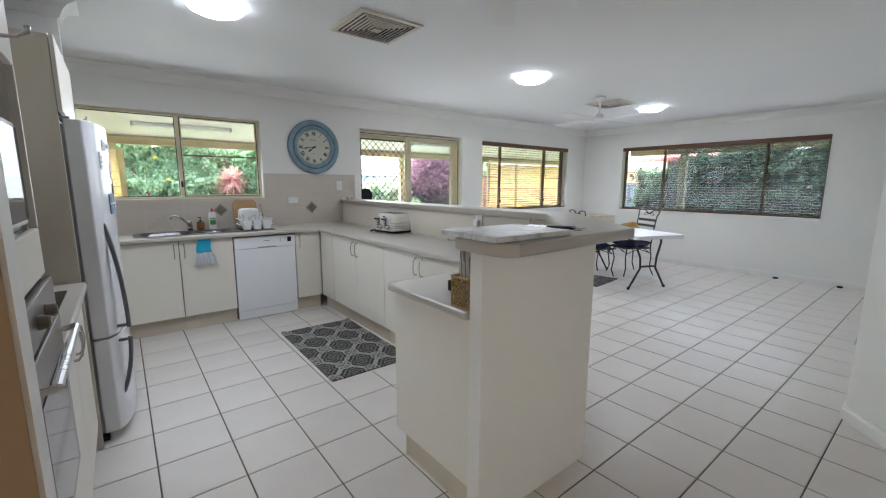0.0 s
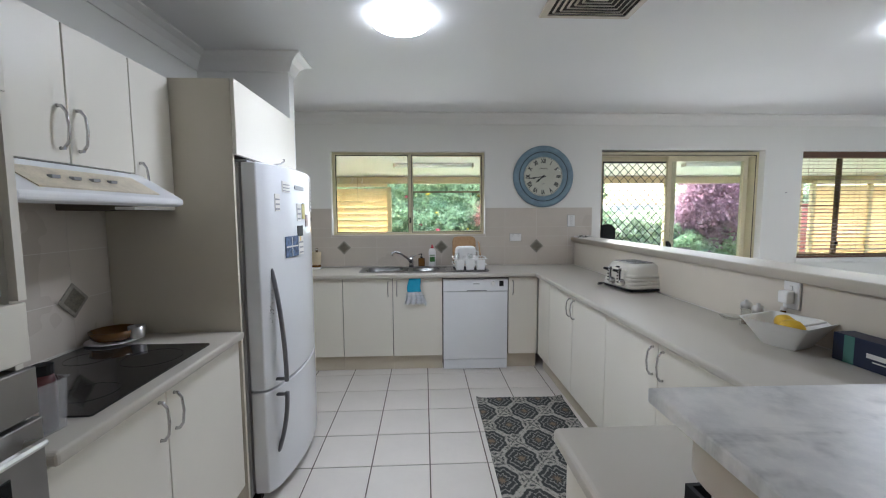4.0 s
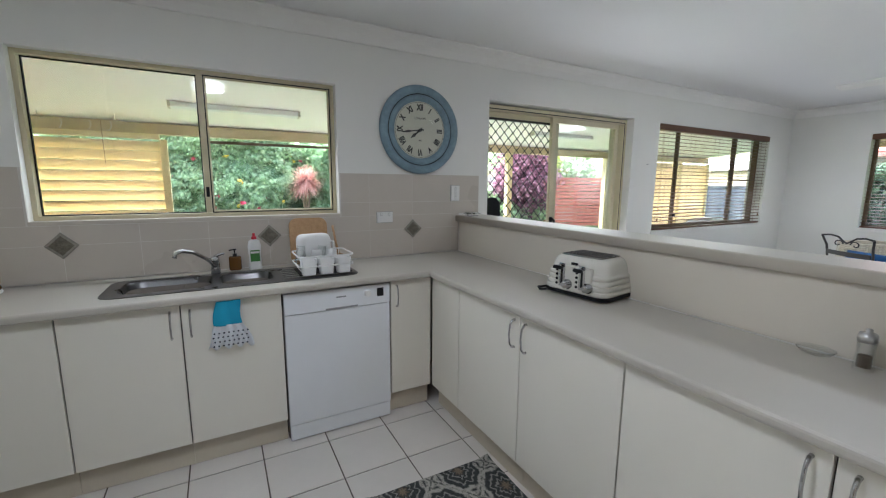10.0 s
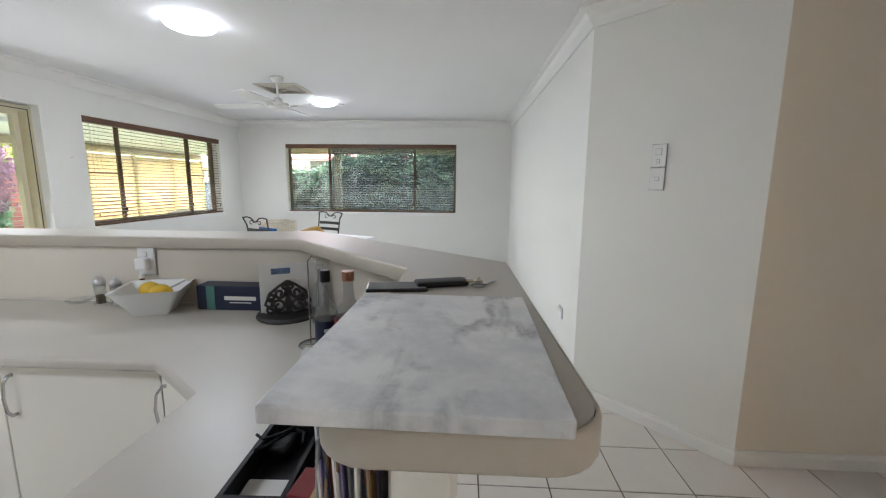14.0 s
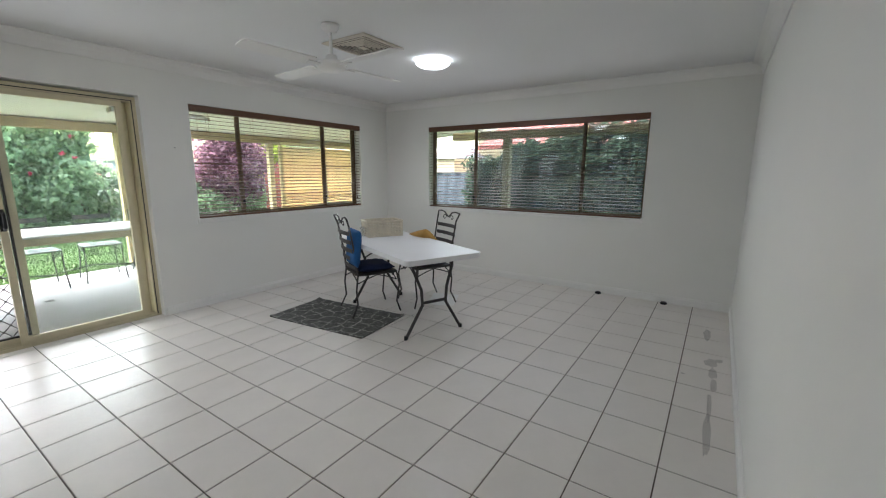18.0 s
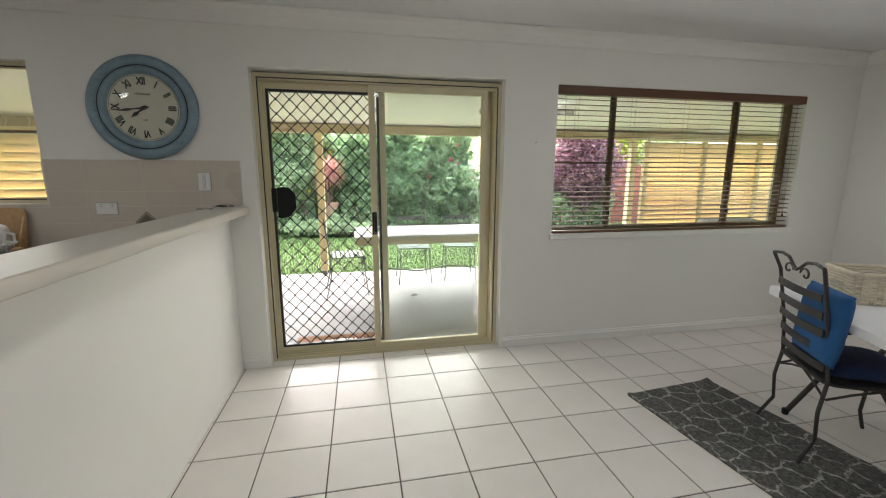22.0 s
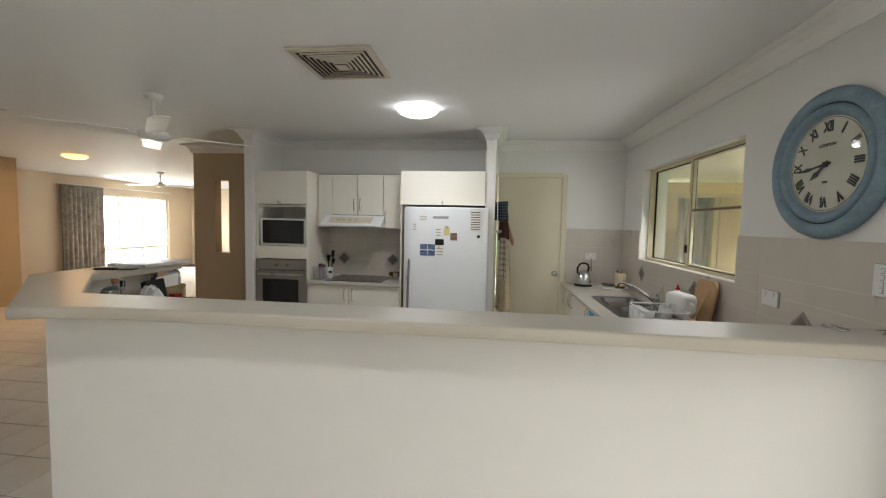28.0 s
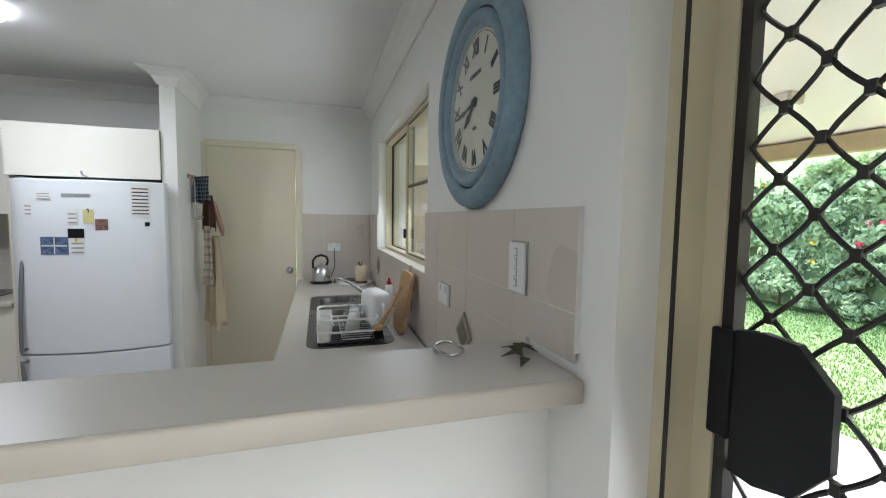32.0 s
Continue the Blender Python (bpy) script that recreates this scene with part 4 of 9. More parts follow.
BT = 0.895         # bench top height
G = "cream kitchen base cabinets"
CH = 0.72
# north run: fronts face -y, back at the wall
for x0, x1, hs in ((-0.415, 0.0, [(0, 0.415, 0.37, 0.76)]), (0.0, 0.316, [(0, 0.316, 0.04, 0.76)]), (0.316, 0.762, [(0, 0.446, 0.405, 0.76)]), (0.762, 1.21, [(0, 0.448, 0.038, 0.76)]), (1.812, 2.083, [(0, 0.271, 0.038, 0.76)])):
    w = x1 - x0
    c = cabinet("base_cabinet", w, CH, 0.585, [(a, b, hx, hz, False) for a, b, hx, hz in hs], "cream laminate base cabinet below the sink bench", G)
    c.matrix_basis = pose(x0, WN - 0.015, 0)
# east run: fronts face -x
for y0, y1, hs in ((4.463, 4.79, []), (3.938, 4.463, [(0, 0.525, 0.485, 0.76)]), (3.41, 3.938, [(0, 0.528, 0.04, 0.76)]), (2.885, 3.41, [(0, 0.525, 0.485, 0.76)]), (2.37, 2.885, [(0, 0.515, 0.04, 0.76)])):
    w = y1 - y0
    d = 0.545
    c = cabinet("base_cabinet", w, CH, d, [(a, b, hx, hz, False) for a, b, hx, hz in hs] or [(0, w, None, 0, False)], "cream laminate base cabinet beside the breakfast bar", G)
    c.matrix_basis = pose(2.63, y1, 0, 0, 0, -90)
# diagonal corner unit and island unit
ang = math.degrees(math.atan2(2.37 - 2.13, 2.085 - 1.885))
L = math.hypot(2.37 - 2.13, 2.085 - 1.885)
c = cabinet("corner_cabinet", L, CH, 0.4, [(0.0, L, 0.05, 0.76, False)], "narrow angled cream base cabinet in the bench corner", G)
c.matrix_basis = pose(2.085, 2.37, 0, 0, 0, ang + 180) @ Matrix.Translation((0, 0.4, 0))
c = cabinet("base_cabinet", 0.47, CH, 0.53, [(0, 0.47, 0.43, 0.76, False)], "cream laminate base cabinet at the bench end", G)
c.matrix_basis = pose(1.885, 1.57, 0, 0, 0, 180)
tagged(part("bench_end_board", prism(bmesh.new(), [(1.395, 1.549), (1.47, 1.549), (1.47, 1.562), (1.414, 1.562), (1.414, 2.105), (1.395, 2.105)], 0.14, 0.858), M["cab"]), "cream laminate end panel of the bench", "panel")
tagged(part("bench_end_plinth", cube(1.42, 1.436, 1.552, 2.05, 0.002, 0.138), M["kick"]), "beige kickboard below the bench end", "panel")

# worktop with the sink cut out
sink_hole = rrect(0.47, 1.64, 4.90, 5.25, 0.06, 6)
outline = [(-0.418, WN - 0.012), (-0.418, 4.755), (2.05, 4.755), (2.055, 2.36), (1.88, 2.128), (1.365, 2.128), (1.365, 1.552), (2.085, 1.552), (2.628, 2.03), (2.628, WN - 0.012)]
wt = part("worktop", prism(bmesh.new(), outline, BT - 0.036, BT, [sink_hole[::-1]]), M["bench"])
tagged(wt, "cream speckled laminate worktop with rolled front edge", "worktop")
soften(wt, 0.012, 3)

# cooktop side
c = cabinet("base_cabinet", 0.975, CH, 0.56, [(0.0, 0.44, 0.4, 0.76, False), (0.44, 0.975, 0.48, 0.76, False)], "cream laminate base cabinet below the cooktop", G)
c.matrix_basis = pose(-0.375, 2.08, 0, 0, 0, 90)
wt = part("cooktop_worktop", prism(bmesh.new(), [(-0.368, 2.08), (0.215, 2.08), (0.215, 3.056), (-0.368, 3.056)], BT - 0.036, BT), M["bench"])
soften(tagged(wt, "cream laminate worktop round the cooktop", "worktop"), 0.012, 3)
ck = part("cooktop", prism(bmesh.new(), rrect(-0.33, 0.16, 2.25, 2.86, 0.01, 3), BT + 0.0005, BT + 0.006), M["black_glass"])
tagged(ck, "black ceramic glass cooktop set in the worktop", "cooktop")
for cx, cy, r in ((-0.2, 2.4, 0.09), (0.04, 2.4, 0.075), (-0.2, 2.7, 0.075), (0.03, 2.7, 0.1)):
    ring = turned([(r, 0), (r, 0.0006), (r - 0.004, 0.0006), (r - 0.004, 0)], 36, cx, cy, BT + 0.0062, cap=False)
    part("heating_zone", ring, M["steel_zone"], ck)

# oven tower
tw = thing("oven_tower", "tall cream cabinet tower holding the oven and microwave", "cabinet")
TX, TY0, TY1 = 0.19, 1.5, 2.075
part("side_panel", cube(-0.37, TX - 0.02, TY0, TY0 + 0.018, 0.1, 2.03), M["cab"], tw)
part("side_panel", cube(-0.37, TX - 0.02, TY1 - 0.018, TY1, 0.1, 2.03), M["cab"], tw)
for z in (0.1, 0.6, 1.11, 1.225, 1.66, 2.012):
    part("shelf", cube(-0.36, TX - 0.03, TY0 + 0.018, TY1 - 0.018, z, z + 0.018), M["cab"], tw)
part("back_panel", cube(-0.37, -0.36, TY0 + 0.018, TY1 - 0.018, 0.1, 2.03), M["cab"], tw)
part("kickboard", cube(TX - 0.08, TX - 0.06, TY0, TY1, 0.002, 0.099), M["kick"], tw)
d1 = part("top_door", cube(TX - 0.018, TX, TY0 + 0.002, TY1 - 0.002, 1.685, 2.03, 0.0025), M["cab"], tw)
bow_handle(d1, pose(TX, (TY0 + TY1) / 2, 1.72, 90, 0, 90))
d2 = part("bottom_drawer", cube(TX - 0.018, TX, TY0 + 0.002, TY1 - 0.002, 0.14, 0.5, 0.0025), M["cab"], tw)
part("filler_panel", cube(TX - 0.018, TX, TY0 + 0.002, TY1 - 0.002, 1.115, 1.245, 0.0025), M["cab"], tw)
part("front_edge", cube(TX - 0.019, TX, TY0, TY0 + 0.018, 1.25, 1.683), M["cab"], tw)
part("front_edge", cube(TX - 0.019, TX, TY1 - 0.018, TY1, 1.25, 1.683), M["cab"], tw)
ov = thing("oven", "built-in stainless steel oven with a black glass door", "oven")
part("body", cube(-0.3, TX - 0.005, TY0 + 0.022, TY1 - 0.022, 0.625, 1.1), M["gap"], ov)
part("control_panel", cube(TX - 0.004, TX + 0.014, TY0 + 0.008, TY1 - 0.008, 1.0, 1.105, 0.003), M["steel_dark"], ov)
od = part("oven_door", cube(TX - 0.004, TX + 0.018, TY0 + 0.008, TY1 - 0.008, 0.52, 0.992, 0.003), M["steel_dark"], ov)
part("oven_glass", cube(TX + 0.0185, TX + 0.022, TY0 + 0.09, TY1 - 0.09, 0.56, 0.9, 0.001), M["black_glass"], od, "black glass oven door window")
part("oven_handle", rod([(TX + 0.018, TY0 + 0.05, 0.95), (TX + 0.055, TY0 + 0.05, 0.955), (TX + 0.055, TY1 - 0.05, 0.955), (TX + 0.018, TY1 - 0.05, 0.95)], 0.009), M["steel"], od, "steel bar handle")
for k in range(2):
    part("knob", turned([(0.018, 0), (0.016, 0.02), (0.012, 0.024)], 16), M["oven_knob"], ov, "beige plastic knob").matrix_basis = pose(TX + 0.014, TY0 + 0.24 + 0.12 * k, 1.05, 0, 90, 0)
mw = thing("microwave", "white microwave oven with a black glass door in the tower niche", "microwave")
part("case", cube(-0.2, TX - 0.03, TY0 + 0.045, TY1 - 0.035, 1.2455, 1.535, 0.006), M["white_plastic"], mw)
part("microwave_door", cube(TX - 0.029, TX - 0.013, TY0 + 0.047, TY1 - 0.037, 1.262, 1.53, 0.004), M["white_plastic"], mw)
part("door_glass", cube(TX - 0.0125, TX - 0.009, TY0 + 0.075, TY1 - 0.045, 1.275, 1.518, 0.002), M["black_glass"], mw, "black glass front")

# wall cabinets, hood
for y0, y1, z0, hs in ((2.08, 2.24, 1.45, []), (2.24, 2.525, 1.59, [(0.25, 1.7)]), (2.525, 2.81, 1.59, [(0.035, 1.7)]), (2.81, 3.055, 1.45, [(0.03, 1.57)])):
    w = y1 - y0
    c = cabinet("wall_cabinet", w, 2.03 - z0, 0.31, [(0, w, hs[0][0] if hs else None, hs[0][1] if hs else 0, False)], "cream laminate wall cabinet above the cooktop", "cream wall cabinets", z0=z0, kick=False)
    c.matrix_basis = pose(-0.372, y0, 0, 0, 0, 90)
hd = thing("range_hood", "white slide-out range hood below the wall cabinets", "range hood")
bm = bmesh.new()
prof = [(-0.37, 1.475), (0.08, 1.462), (0.1, 1.47), (0.1, 1.49), (-0.03, 1.57), (-0.06, 1.587), (-0.37, 1.587)]
skin(bm, [[(a, y, z) for a, z in prof] for y in (2.17, 2.835)])
bmesh.ops.recalc_face_normals(bm, faces=bm.faces[:])
soften(part("hood_body", bm, M["white_enamel"], hd), 0.006)
bm = bmesh.new()
sl = (1.57 - 1.49) / (-0.03 - 0.1)
bp = [(0.08, 2.25), (0.08, 2.72), (-0.015, 2.72), (-0.015, 2.25)]
skin(bm, [[(a, b, 1.49 + sl * (a - 0.1) + 0.001 + o) for a, b in bp] for o in (0, 0.004)])
bmesh.ops.recalc_face_normals(bm, faces=bm.faces[:])
part("control_strip", bm, M["wicker"], hd, "yellowed control strip")
part("hood_lamp", cube(-0.04, 0.03, 2.66, 2.8, 1.45, 1.4605, 0.003), M["white_plastic"], hd, "white lamp lens under the hood")
for k in range(4):
    part("slider", cube(0.03, 0.045, 2.33 + 0.07 * k, 2.355 + 0.07 * k, 1.533, 1.542), M["grey_plastic"], hd)

# fridge, its surround and the cupboard above
fs = thing("fridge_surround", "cream laminate panels and cupboard round the fridge", "cabinet")
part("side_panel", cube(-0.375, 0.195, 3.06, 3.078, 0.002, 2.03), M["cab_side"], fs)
part("cupboard_body", cube(-0.375, 0.192, 3.08, 3.902, 1.7, 2.03), M["gap"], fs)
cd = part("cupboard_door", cube(0.197, 0.214, 3.062, 3.903, 1.7, 2.032, 0.0025), M["cab"], fs)
bow_handle(cd, pose(0.214, 3.49, 1.735, 90, 0, 90))
fr = thing("fridge", "tall white fridge freezer with bowed doors and grey sides", "fridge")
FY0, FY1 = 3.115, 3.94
part("cabinet_body", cube(-0.34, 0.19, FY0, 3.893, 0.03, 1.675, 0.006), M["fridge_side"], fr)


def bowed(z0, z1):
    bm = bmesh.new()
    front = [(0.203, FY0), (0.27, FY0 + 0.001), (0.292, FY0 + 0.03)]
    for i in range(1, 26):
        u = i / 26
        front.append((0.297 + 0.058 * math.sin(math.pi * u) ** 0.8, FY0 + 0.03 + (FY1 - FY0 - 0.06) * u))
    front += [(0.292, FY1 - 0.03), (0.27, FY1 - 0.001), (0.203, FY1)]
    skin(bm, [[(a, b, z) for a, b in front] for z in (z0, z1)])
    bmesh.ops.recalc_face_normals(bm, faces=bm.faces[:])
    return bm


up = soften(part("upper_door", bowed(0.575, 1.675), M["fridge"], fr), 0.006, 2, 50)
lo = soften(part("freezer_door", bowed(0.05, 0.565), M["fridge"], fr), 0.006, 2, 50)
for o in (up, lo):
    for f in o.data.polygons:
        f.use_smooth = True
    o.data.set_sharp_from_angle(angle=radians(32))
part("door_seal", cube(0.191, 0.202, FY0 + 0.006, 3.89, 0.06, 1.65), M["grey_plastic"], fr)
hp = [(0.288 + 0.068 * math.cos(math.pi / 2 * i / 12) ** 0.7, FY0 + 0.062, 0.6 + 0.6 * i / 12) for i in range(13)]
part("fridge_handle", rod(hp, [0.011] * 12 + [0.007], 10), M["handle_grey"], up, "long bowed grey handle", smooth=True)
part("handle_bracket", rod([(0.286, FY0 + 0.062, 0.612), (0.352, FY0 + 0.062, 0.612)], 0.009, 8), M["handle_grey"], up, smooth=True)
hp = [(0.288 + 0.068 * math.cos(math.pi / 2 * i / 12) ** 0.7, FY0 + 0.062, 0.545 - 0.33 * i / 12) for i in range(13)]
part("freezer_handle", rod(hp, [0.011] * 12 + [0.007], 10), M["handle_grey"], lo, "bowed grey handle", smooth=True)
part("handle_bracket", rod([(0.286, FY0 + 0.062, 0.533), (0.352, FY0 + 0.062, 0.533)], 0.009, 8), M["handle_grey"], lo, smooth=True)
rs_ = random.Random(21)
bm = bmesh.new()
for k in range(26):
    yy, zz, q = FY0 + 0.03 + rs_.gauss(0.012, 0.012), rs_.gauss(0.965, 0.045), rs_.uniform(0.0015, 0.004)
    yy = min(FY0 + 0.055, max(FY0 + 0.031, yy))
    u = (yy - FY0 - 0.03) / (FY1 - FY0 - 0.06)
    xx = 0.297 + 0.058 * max(0.0, math.sin(math.pi * u)) ** 0.8
    box(bm, xx + 0.0002, xx + 0.0016, yy - q, yy + q, zz - q * 0.7, zz + q * 0.7)
part("scuff_mark", bm, M["grey_plastic"], up, "grey scuffs beside the handle")
part("hinge_cover", cube(0.13, 0.23, FY0 + 0.01, FY0 + 0.08, 1.6755, 1.687, 0.004), M["grey_plastic"], fr)
part("foot", cube(0.18, 0.22, FY0 + 0.02, FY0 + 0.06, 0.0, 0.03), M["black"], fr)
part("foot", cube(0.18, 0.22, FY1 - 0.06, FY1 - 0.02, 0.0, 0.03), M["black"], fr)

# dishwasher
dw = thing("dishwasher", "white freestanding dishwasher under the bench", "dishwasher")
part("tub", cube(1.215, 1.807, 4.83, 5.38, 0.01, 0.845), M["gap"], dw)
part("dishwasher_door", cube(1.217, 1.805, 4.795, 4.829, 0.1, 0.728, 0.004), M["white_enamel"], dw)
cp = part("control_panel", cube(1.217, 1.805, 4.79, 4.829, 0.731, 0.845, 0.004), M["white_enamel"], dw)
part("toe_panel", cube(1.219, 1.803, 4.8, 4.829, 0.008, 0.097, 0.003), M["white_enamel"], dw)
part("grip", cube(1.43, 1.61, 4.787, 4.792, 0.732, 0.742, 0.002), M["grey_plastic"], cp)
part("display", cube(1.725, 1.765, 4.787, 4.7895, 0.775, 0.825, 0.001), M["black"], cp, "black display")
part("dial", turned([(0.02, 0), (0.018, 0.012), (0.015, 0.014)], 20), M["white_plastic"], cp).matrix_basis = pose(1.67, 4.79, 0.8, 90, 0, 0)
part("badge", cube(1.49, 1.545, 4.788, 4.7895, 0.795, 0.803), M["grey_plastic"], cp)

# breakfast bar: pony wall and raised top
outer = [(2.72, WN), (2.72, 2.09), (2.12, 1.484), (1.385, 1.484)]
inner = [(1.385, 1.548), (2.095, 1.548), (2.635, 2.03), (2.635, WN)]
pony = part("wall_breakfast_bar", prism(bmesh.new(), (outer + inner)[::-1], 0, 1.143), M["wall_pony"])
tagged(pony, "cream painted half wall below the breakfast bar", "wall", kind="structure")
# thin sheet added over the half wall's kitchen side, with bar shade in its colour
ups = [(1.39, 1.5492), (2.094, 1.5492), (2.6338, 2.031), (2.6338, WN - 0.013)]
bm = prism(bmesh.new(), (ups + [(2.6312, WN - 0.013), (2.6312, 2.0322), (2.093, 1.5518), (1.39, 1.5518)])[::-1], BT + 0.001, 1.142)
tagged(part("trim_upstand", bm, M["upstand"]), "beige upstand behind the bench, darkened for the shade below the bar", "upstand", kind="structure")
bar = [(2.85, WN - 0.012), (2.85, 2.8), (2.86, 2.5), (2.9, 2.28), (2.94, 2.2), (2.2, 1.345)] + [(1.41, 1.325)] + arc(1.41, 1.39, 0.065, 270, 180, 6) + arc(1.41, 1.565, 0.065, 180, 90, 6) + [(2.085, 1.632), (2.615, 2.16), (2.6, WN - 0.012)]
bar = bar[::-1]


def inset(pts, d):
    """The same outline, d further in."""
    area = sum(a[0] * b[1] - b[0] * a[1] for a, b in zip(pts, pts[1:] + pts[:1]))
    sg, out = (1 if area > 0 else -1), []
    for p, q, w in zip(pts[-1:] + pts[:-1], pts, pts[1:] + pts[:1]):
        a, b = (Vector(q) - Vector(p)).normalized(), (Vector(w) - Vector(q)).normalized()
        na, nb = Vector((-a.y, a.x)) * sg, Vector((-b.y, b.x)) * sg
        m = (na + nb) / max(0.3, 1 + na.dot(nb))
        out.append((q[0] + m.x * d, q[1] + m.y * d))
    return out


bt = thing("bar_top", "cream laminate raised breakfast bar top with a beige edge", "bar top")
part("surface", prism(bmesh.new(), inset(bar, 0.0075), 1.1435, 1.18), M["bench"], bt)
# edge strip of the bar, its shaded look put into the colour
bm = bmesh.new()
skin(bm, [[(x, y, z) for x, y in inset(bar, o)] for o, z in ((0.0065, 1.14), (0.005, 1.1335), (0.002, 1.134), (0.0, 1.138), (0.0, 1.172), (0.0015, 1.1765), (0.0045, 1.1792), (0.0062, 1.1795), (0.0066, 1.1755))], True, False)
bmesh.ops.recalc_face_normals(bm, faces=bm.faces[:])
part("edge_strip", bm, M["edge"], bt, "beige edge strip with its shade in the colour", smooth=True)
bm = bmesh.new()
skin(bm, [[(x, y, z) for x, y in inset(bar, o)] for o, z in ((0.0062, 1.141), (0.0062, 1.1762), (0.0078, 1.1762))], True, False)
part("edge_joint", bm, M["gap"], bt, "dark joint between top and edge")

part_m = part("marble_board", prism(bmesh.new(), [(-0.203, -0.15), (0.203, -0.15), (0.203, 0.15), (-0.203, 0.15)], 0, 0.02), M["marble"])
soften(part_m, 0.003)
part_m.matrix_basis = pose(1.54, 1.516, 1.1815, 0, 0, -1)
tagged(part_m, "grey veined white marble board lying on the bar", "marble board")

# splashback tiles: backing and relief inserts; single tiles come last
DIAM = []
for x in (0.226, 1.226, 2.226):
    DIAM.append(("n", x, 1.09))
for y in (2.27, 2.85):
    DIAM.append(("w", y, 1.09))
for k, (side, u, z) in enumerate(DIAM):
    s = 0.052
    d = thing("relief_tile", "small dark olive relief tile set on its corner", "tile", group="relief tiles")
    bm = bmesh.new()
    skin(bm, [[(q * r, o, p * r) for p, q in ((0, -s * 1.35), (-s * 1.35, 0), (0, s * 1.35), (s * 1.35, 0))] for r, o in ((1, 0), (1, -0.006), (0.9, -0.008))])
    bmesh.ops.recalc_face_normals(bm, faces=bm.faces[:])
    part("tile_edge", bm, M["diamond_edge"], d)
    part("raised_leaf", skin(bmesh.new(), [[(q * r, o, p * r) for p, q in ((0, -s), (-s, 0), (0, s), (s, 0))] for r, o in ((1, -0.0082), (0.6, -0.011))]), M["diamond"], d)
    d.matrix_basis = pose(u, WN - 0.0135, z) if side == "n" else pose(-0.3665, u, z, 0, 0, 90)

# sink
sk = thing("sink", "stainless steel double bowl sink with drainer", "sink")


def bowl(x0, x1, y0, y1, depth):
    bm = bmesh.new()
    rings = []
    for o, z in ((0.0, 0.0), (0.008, -0.01), (0.016, -depth * 0.8), (0.05, -depth), (0.1, -depth - 0.004)):
        rr = max(0.02, 0.075 - o * 0.5)
        rings.append([(a, b, BT + z) for a, b in rrect(x0 + o, x1 - o, y0 + o, y1 - o, rr, 5)])
    skin(bm, rings, True, False)
    bm.faces.new([v for v in list(bm.verts)[-len(rings[0]):]])
    bmesh.ops.recalc_face_normals(bm, faces=bm.faces[:])
    for f in bm.faces:
        f.normal_flip()
    return bm


B1, B2 = (0.5, 0.9, 4.93, 5.24), (0.93, 1.2, 4.95, 5.22)
plate = prism(bmesh.new(), rrect(0.44, 1.66, 4.875, 5.27, 0.07, 6), BT + 0.0005, BT + 0.0035, [rrect(*B1, 0.075, 5)[::-1], rrect(*B2, 0.075, 5)[::-1]])
part("rim", plate, M["sink_steel"], sk)
part("large_bowl", bowl(*B1, 0.17), M["sink_steel"], sk, smooth=True)
part("small_bowl", bowl(*B2, 0.13), M["sink_steel"], sk, smooth=True)
for k in range(6):
    part("drainer_rib", cube(1.25, 1.62, 4.95 + 0.05 * k, 4.957 + 0.05 * k, BT + 0.0035, BT + 0.006), M["steel"], sk)
tp = thing("tap", "chrome mixer tap with a swivel spout", "tap")
part("base", turned([(0.026, 0), (0.024, 0.03), (0.021, 0.075), (0.024, 0.09), (0.014, 0.1)], 20, 0.915, 5.265, BT + 0.0035), M["chrome"], tp, smooth=True)
part("spout", rod([(0.915, 5.25, BT + 0.05), (0.88, 5.2, BT + 0.1), (0.82, 5.12, BT + 0.155), (0.77, 5.06, BT + 0.175), (0.745, 5.03, BT + 0.168), (0.74, 5.025, BT + 0.145)], [0.012, 0.011, 0.01, 0.01, 0.01, 0.011], 10), M["chrome"], tp, smooth=True)
part("lever", rod([(0.915, 5.265, BT + 0.1), (0.935, 5.26, BT + 0.112), (0.965, 5.25, BT + 0.12)], [0.012, 0.008, 0.006]), M["chrome"], tp, smooth=True)


# ---- clock ----
ckk = thing("wall_clock", "large round clock with a worn blue-grey rim and Roman numerals", "clock")
part("rim", turned([(0.2, 0.0), (0.31, 0.0), (0.316, 0.014), (0.31, 0.032), (0.292, 0.044), (0.27, 0.044), (0.258, 0.036), (0.254, 0.024), (0.249, 0.024), (0.246, 0.034), (0.235, 0.04), (0.218, 0.034), (0.208, 0.022), (0.2, 0.012)], 72), M["clock_rim"], ckk, smooth=True)
part("rim_groove", turned([(0.2545, 0.02), (0.2545, 0.0262), (0.2488, 0.0262), (0.2488, 0.02)], 72, cap=False), M["ink"], ckk, "dark groove in the rim")
part("dial", turned([(0.203, 0.006), (0.203, 0.014), (0.001, 0.014)], 64), M["clock_face"], ckk)
nums = ["XII", "I", "II", "III", "IIII", "V", "VI", "VII", "VIII", "IX", "X", "XI"]
for k, nme in enumerate(nums):
    a = radians(-30 * k)
    letters(nme, 0.052, M["ink"], Matrix.Rotation(a, 4, 'Z') @ Matrix.Translation((0, 0.158, 0.0155)) @ Matrix.Diagonal((0.78, 1.15, 1, 1)), ckk, "numeral", bold=0.0022)
part("minute_track", turned([(0.196, 0.0142), (0.196, 0.0152), (0.194, 0.0152), (0.194, 0.0142)], 64, cap=False), M["ink"], ckk)
letters("LONDON", 0.02, M["ink"], Matrix.Translation((0, 0.082, 0.0155)), ckk, "dial_text")
letters("1879", 0.014, M["ink"], Matrix.Translation((0, -0.075, 0.0155)), ckk, "dial_text")


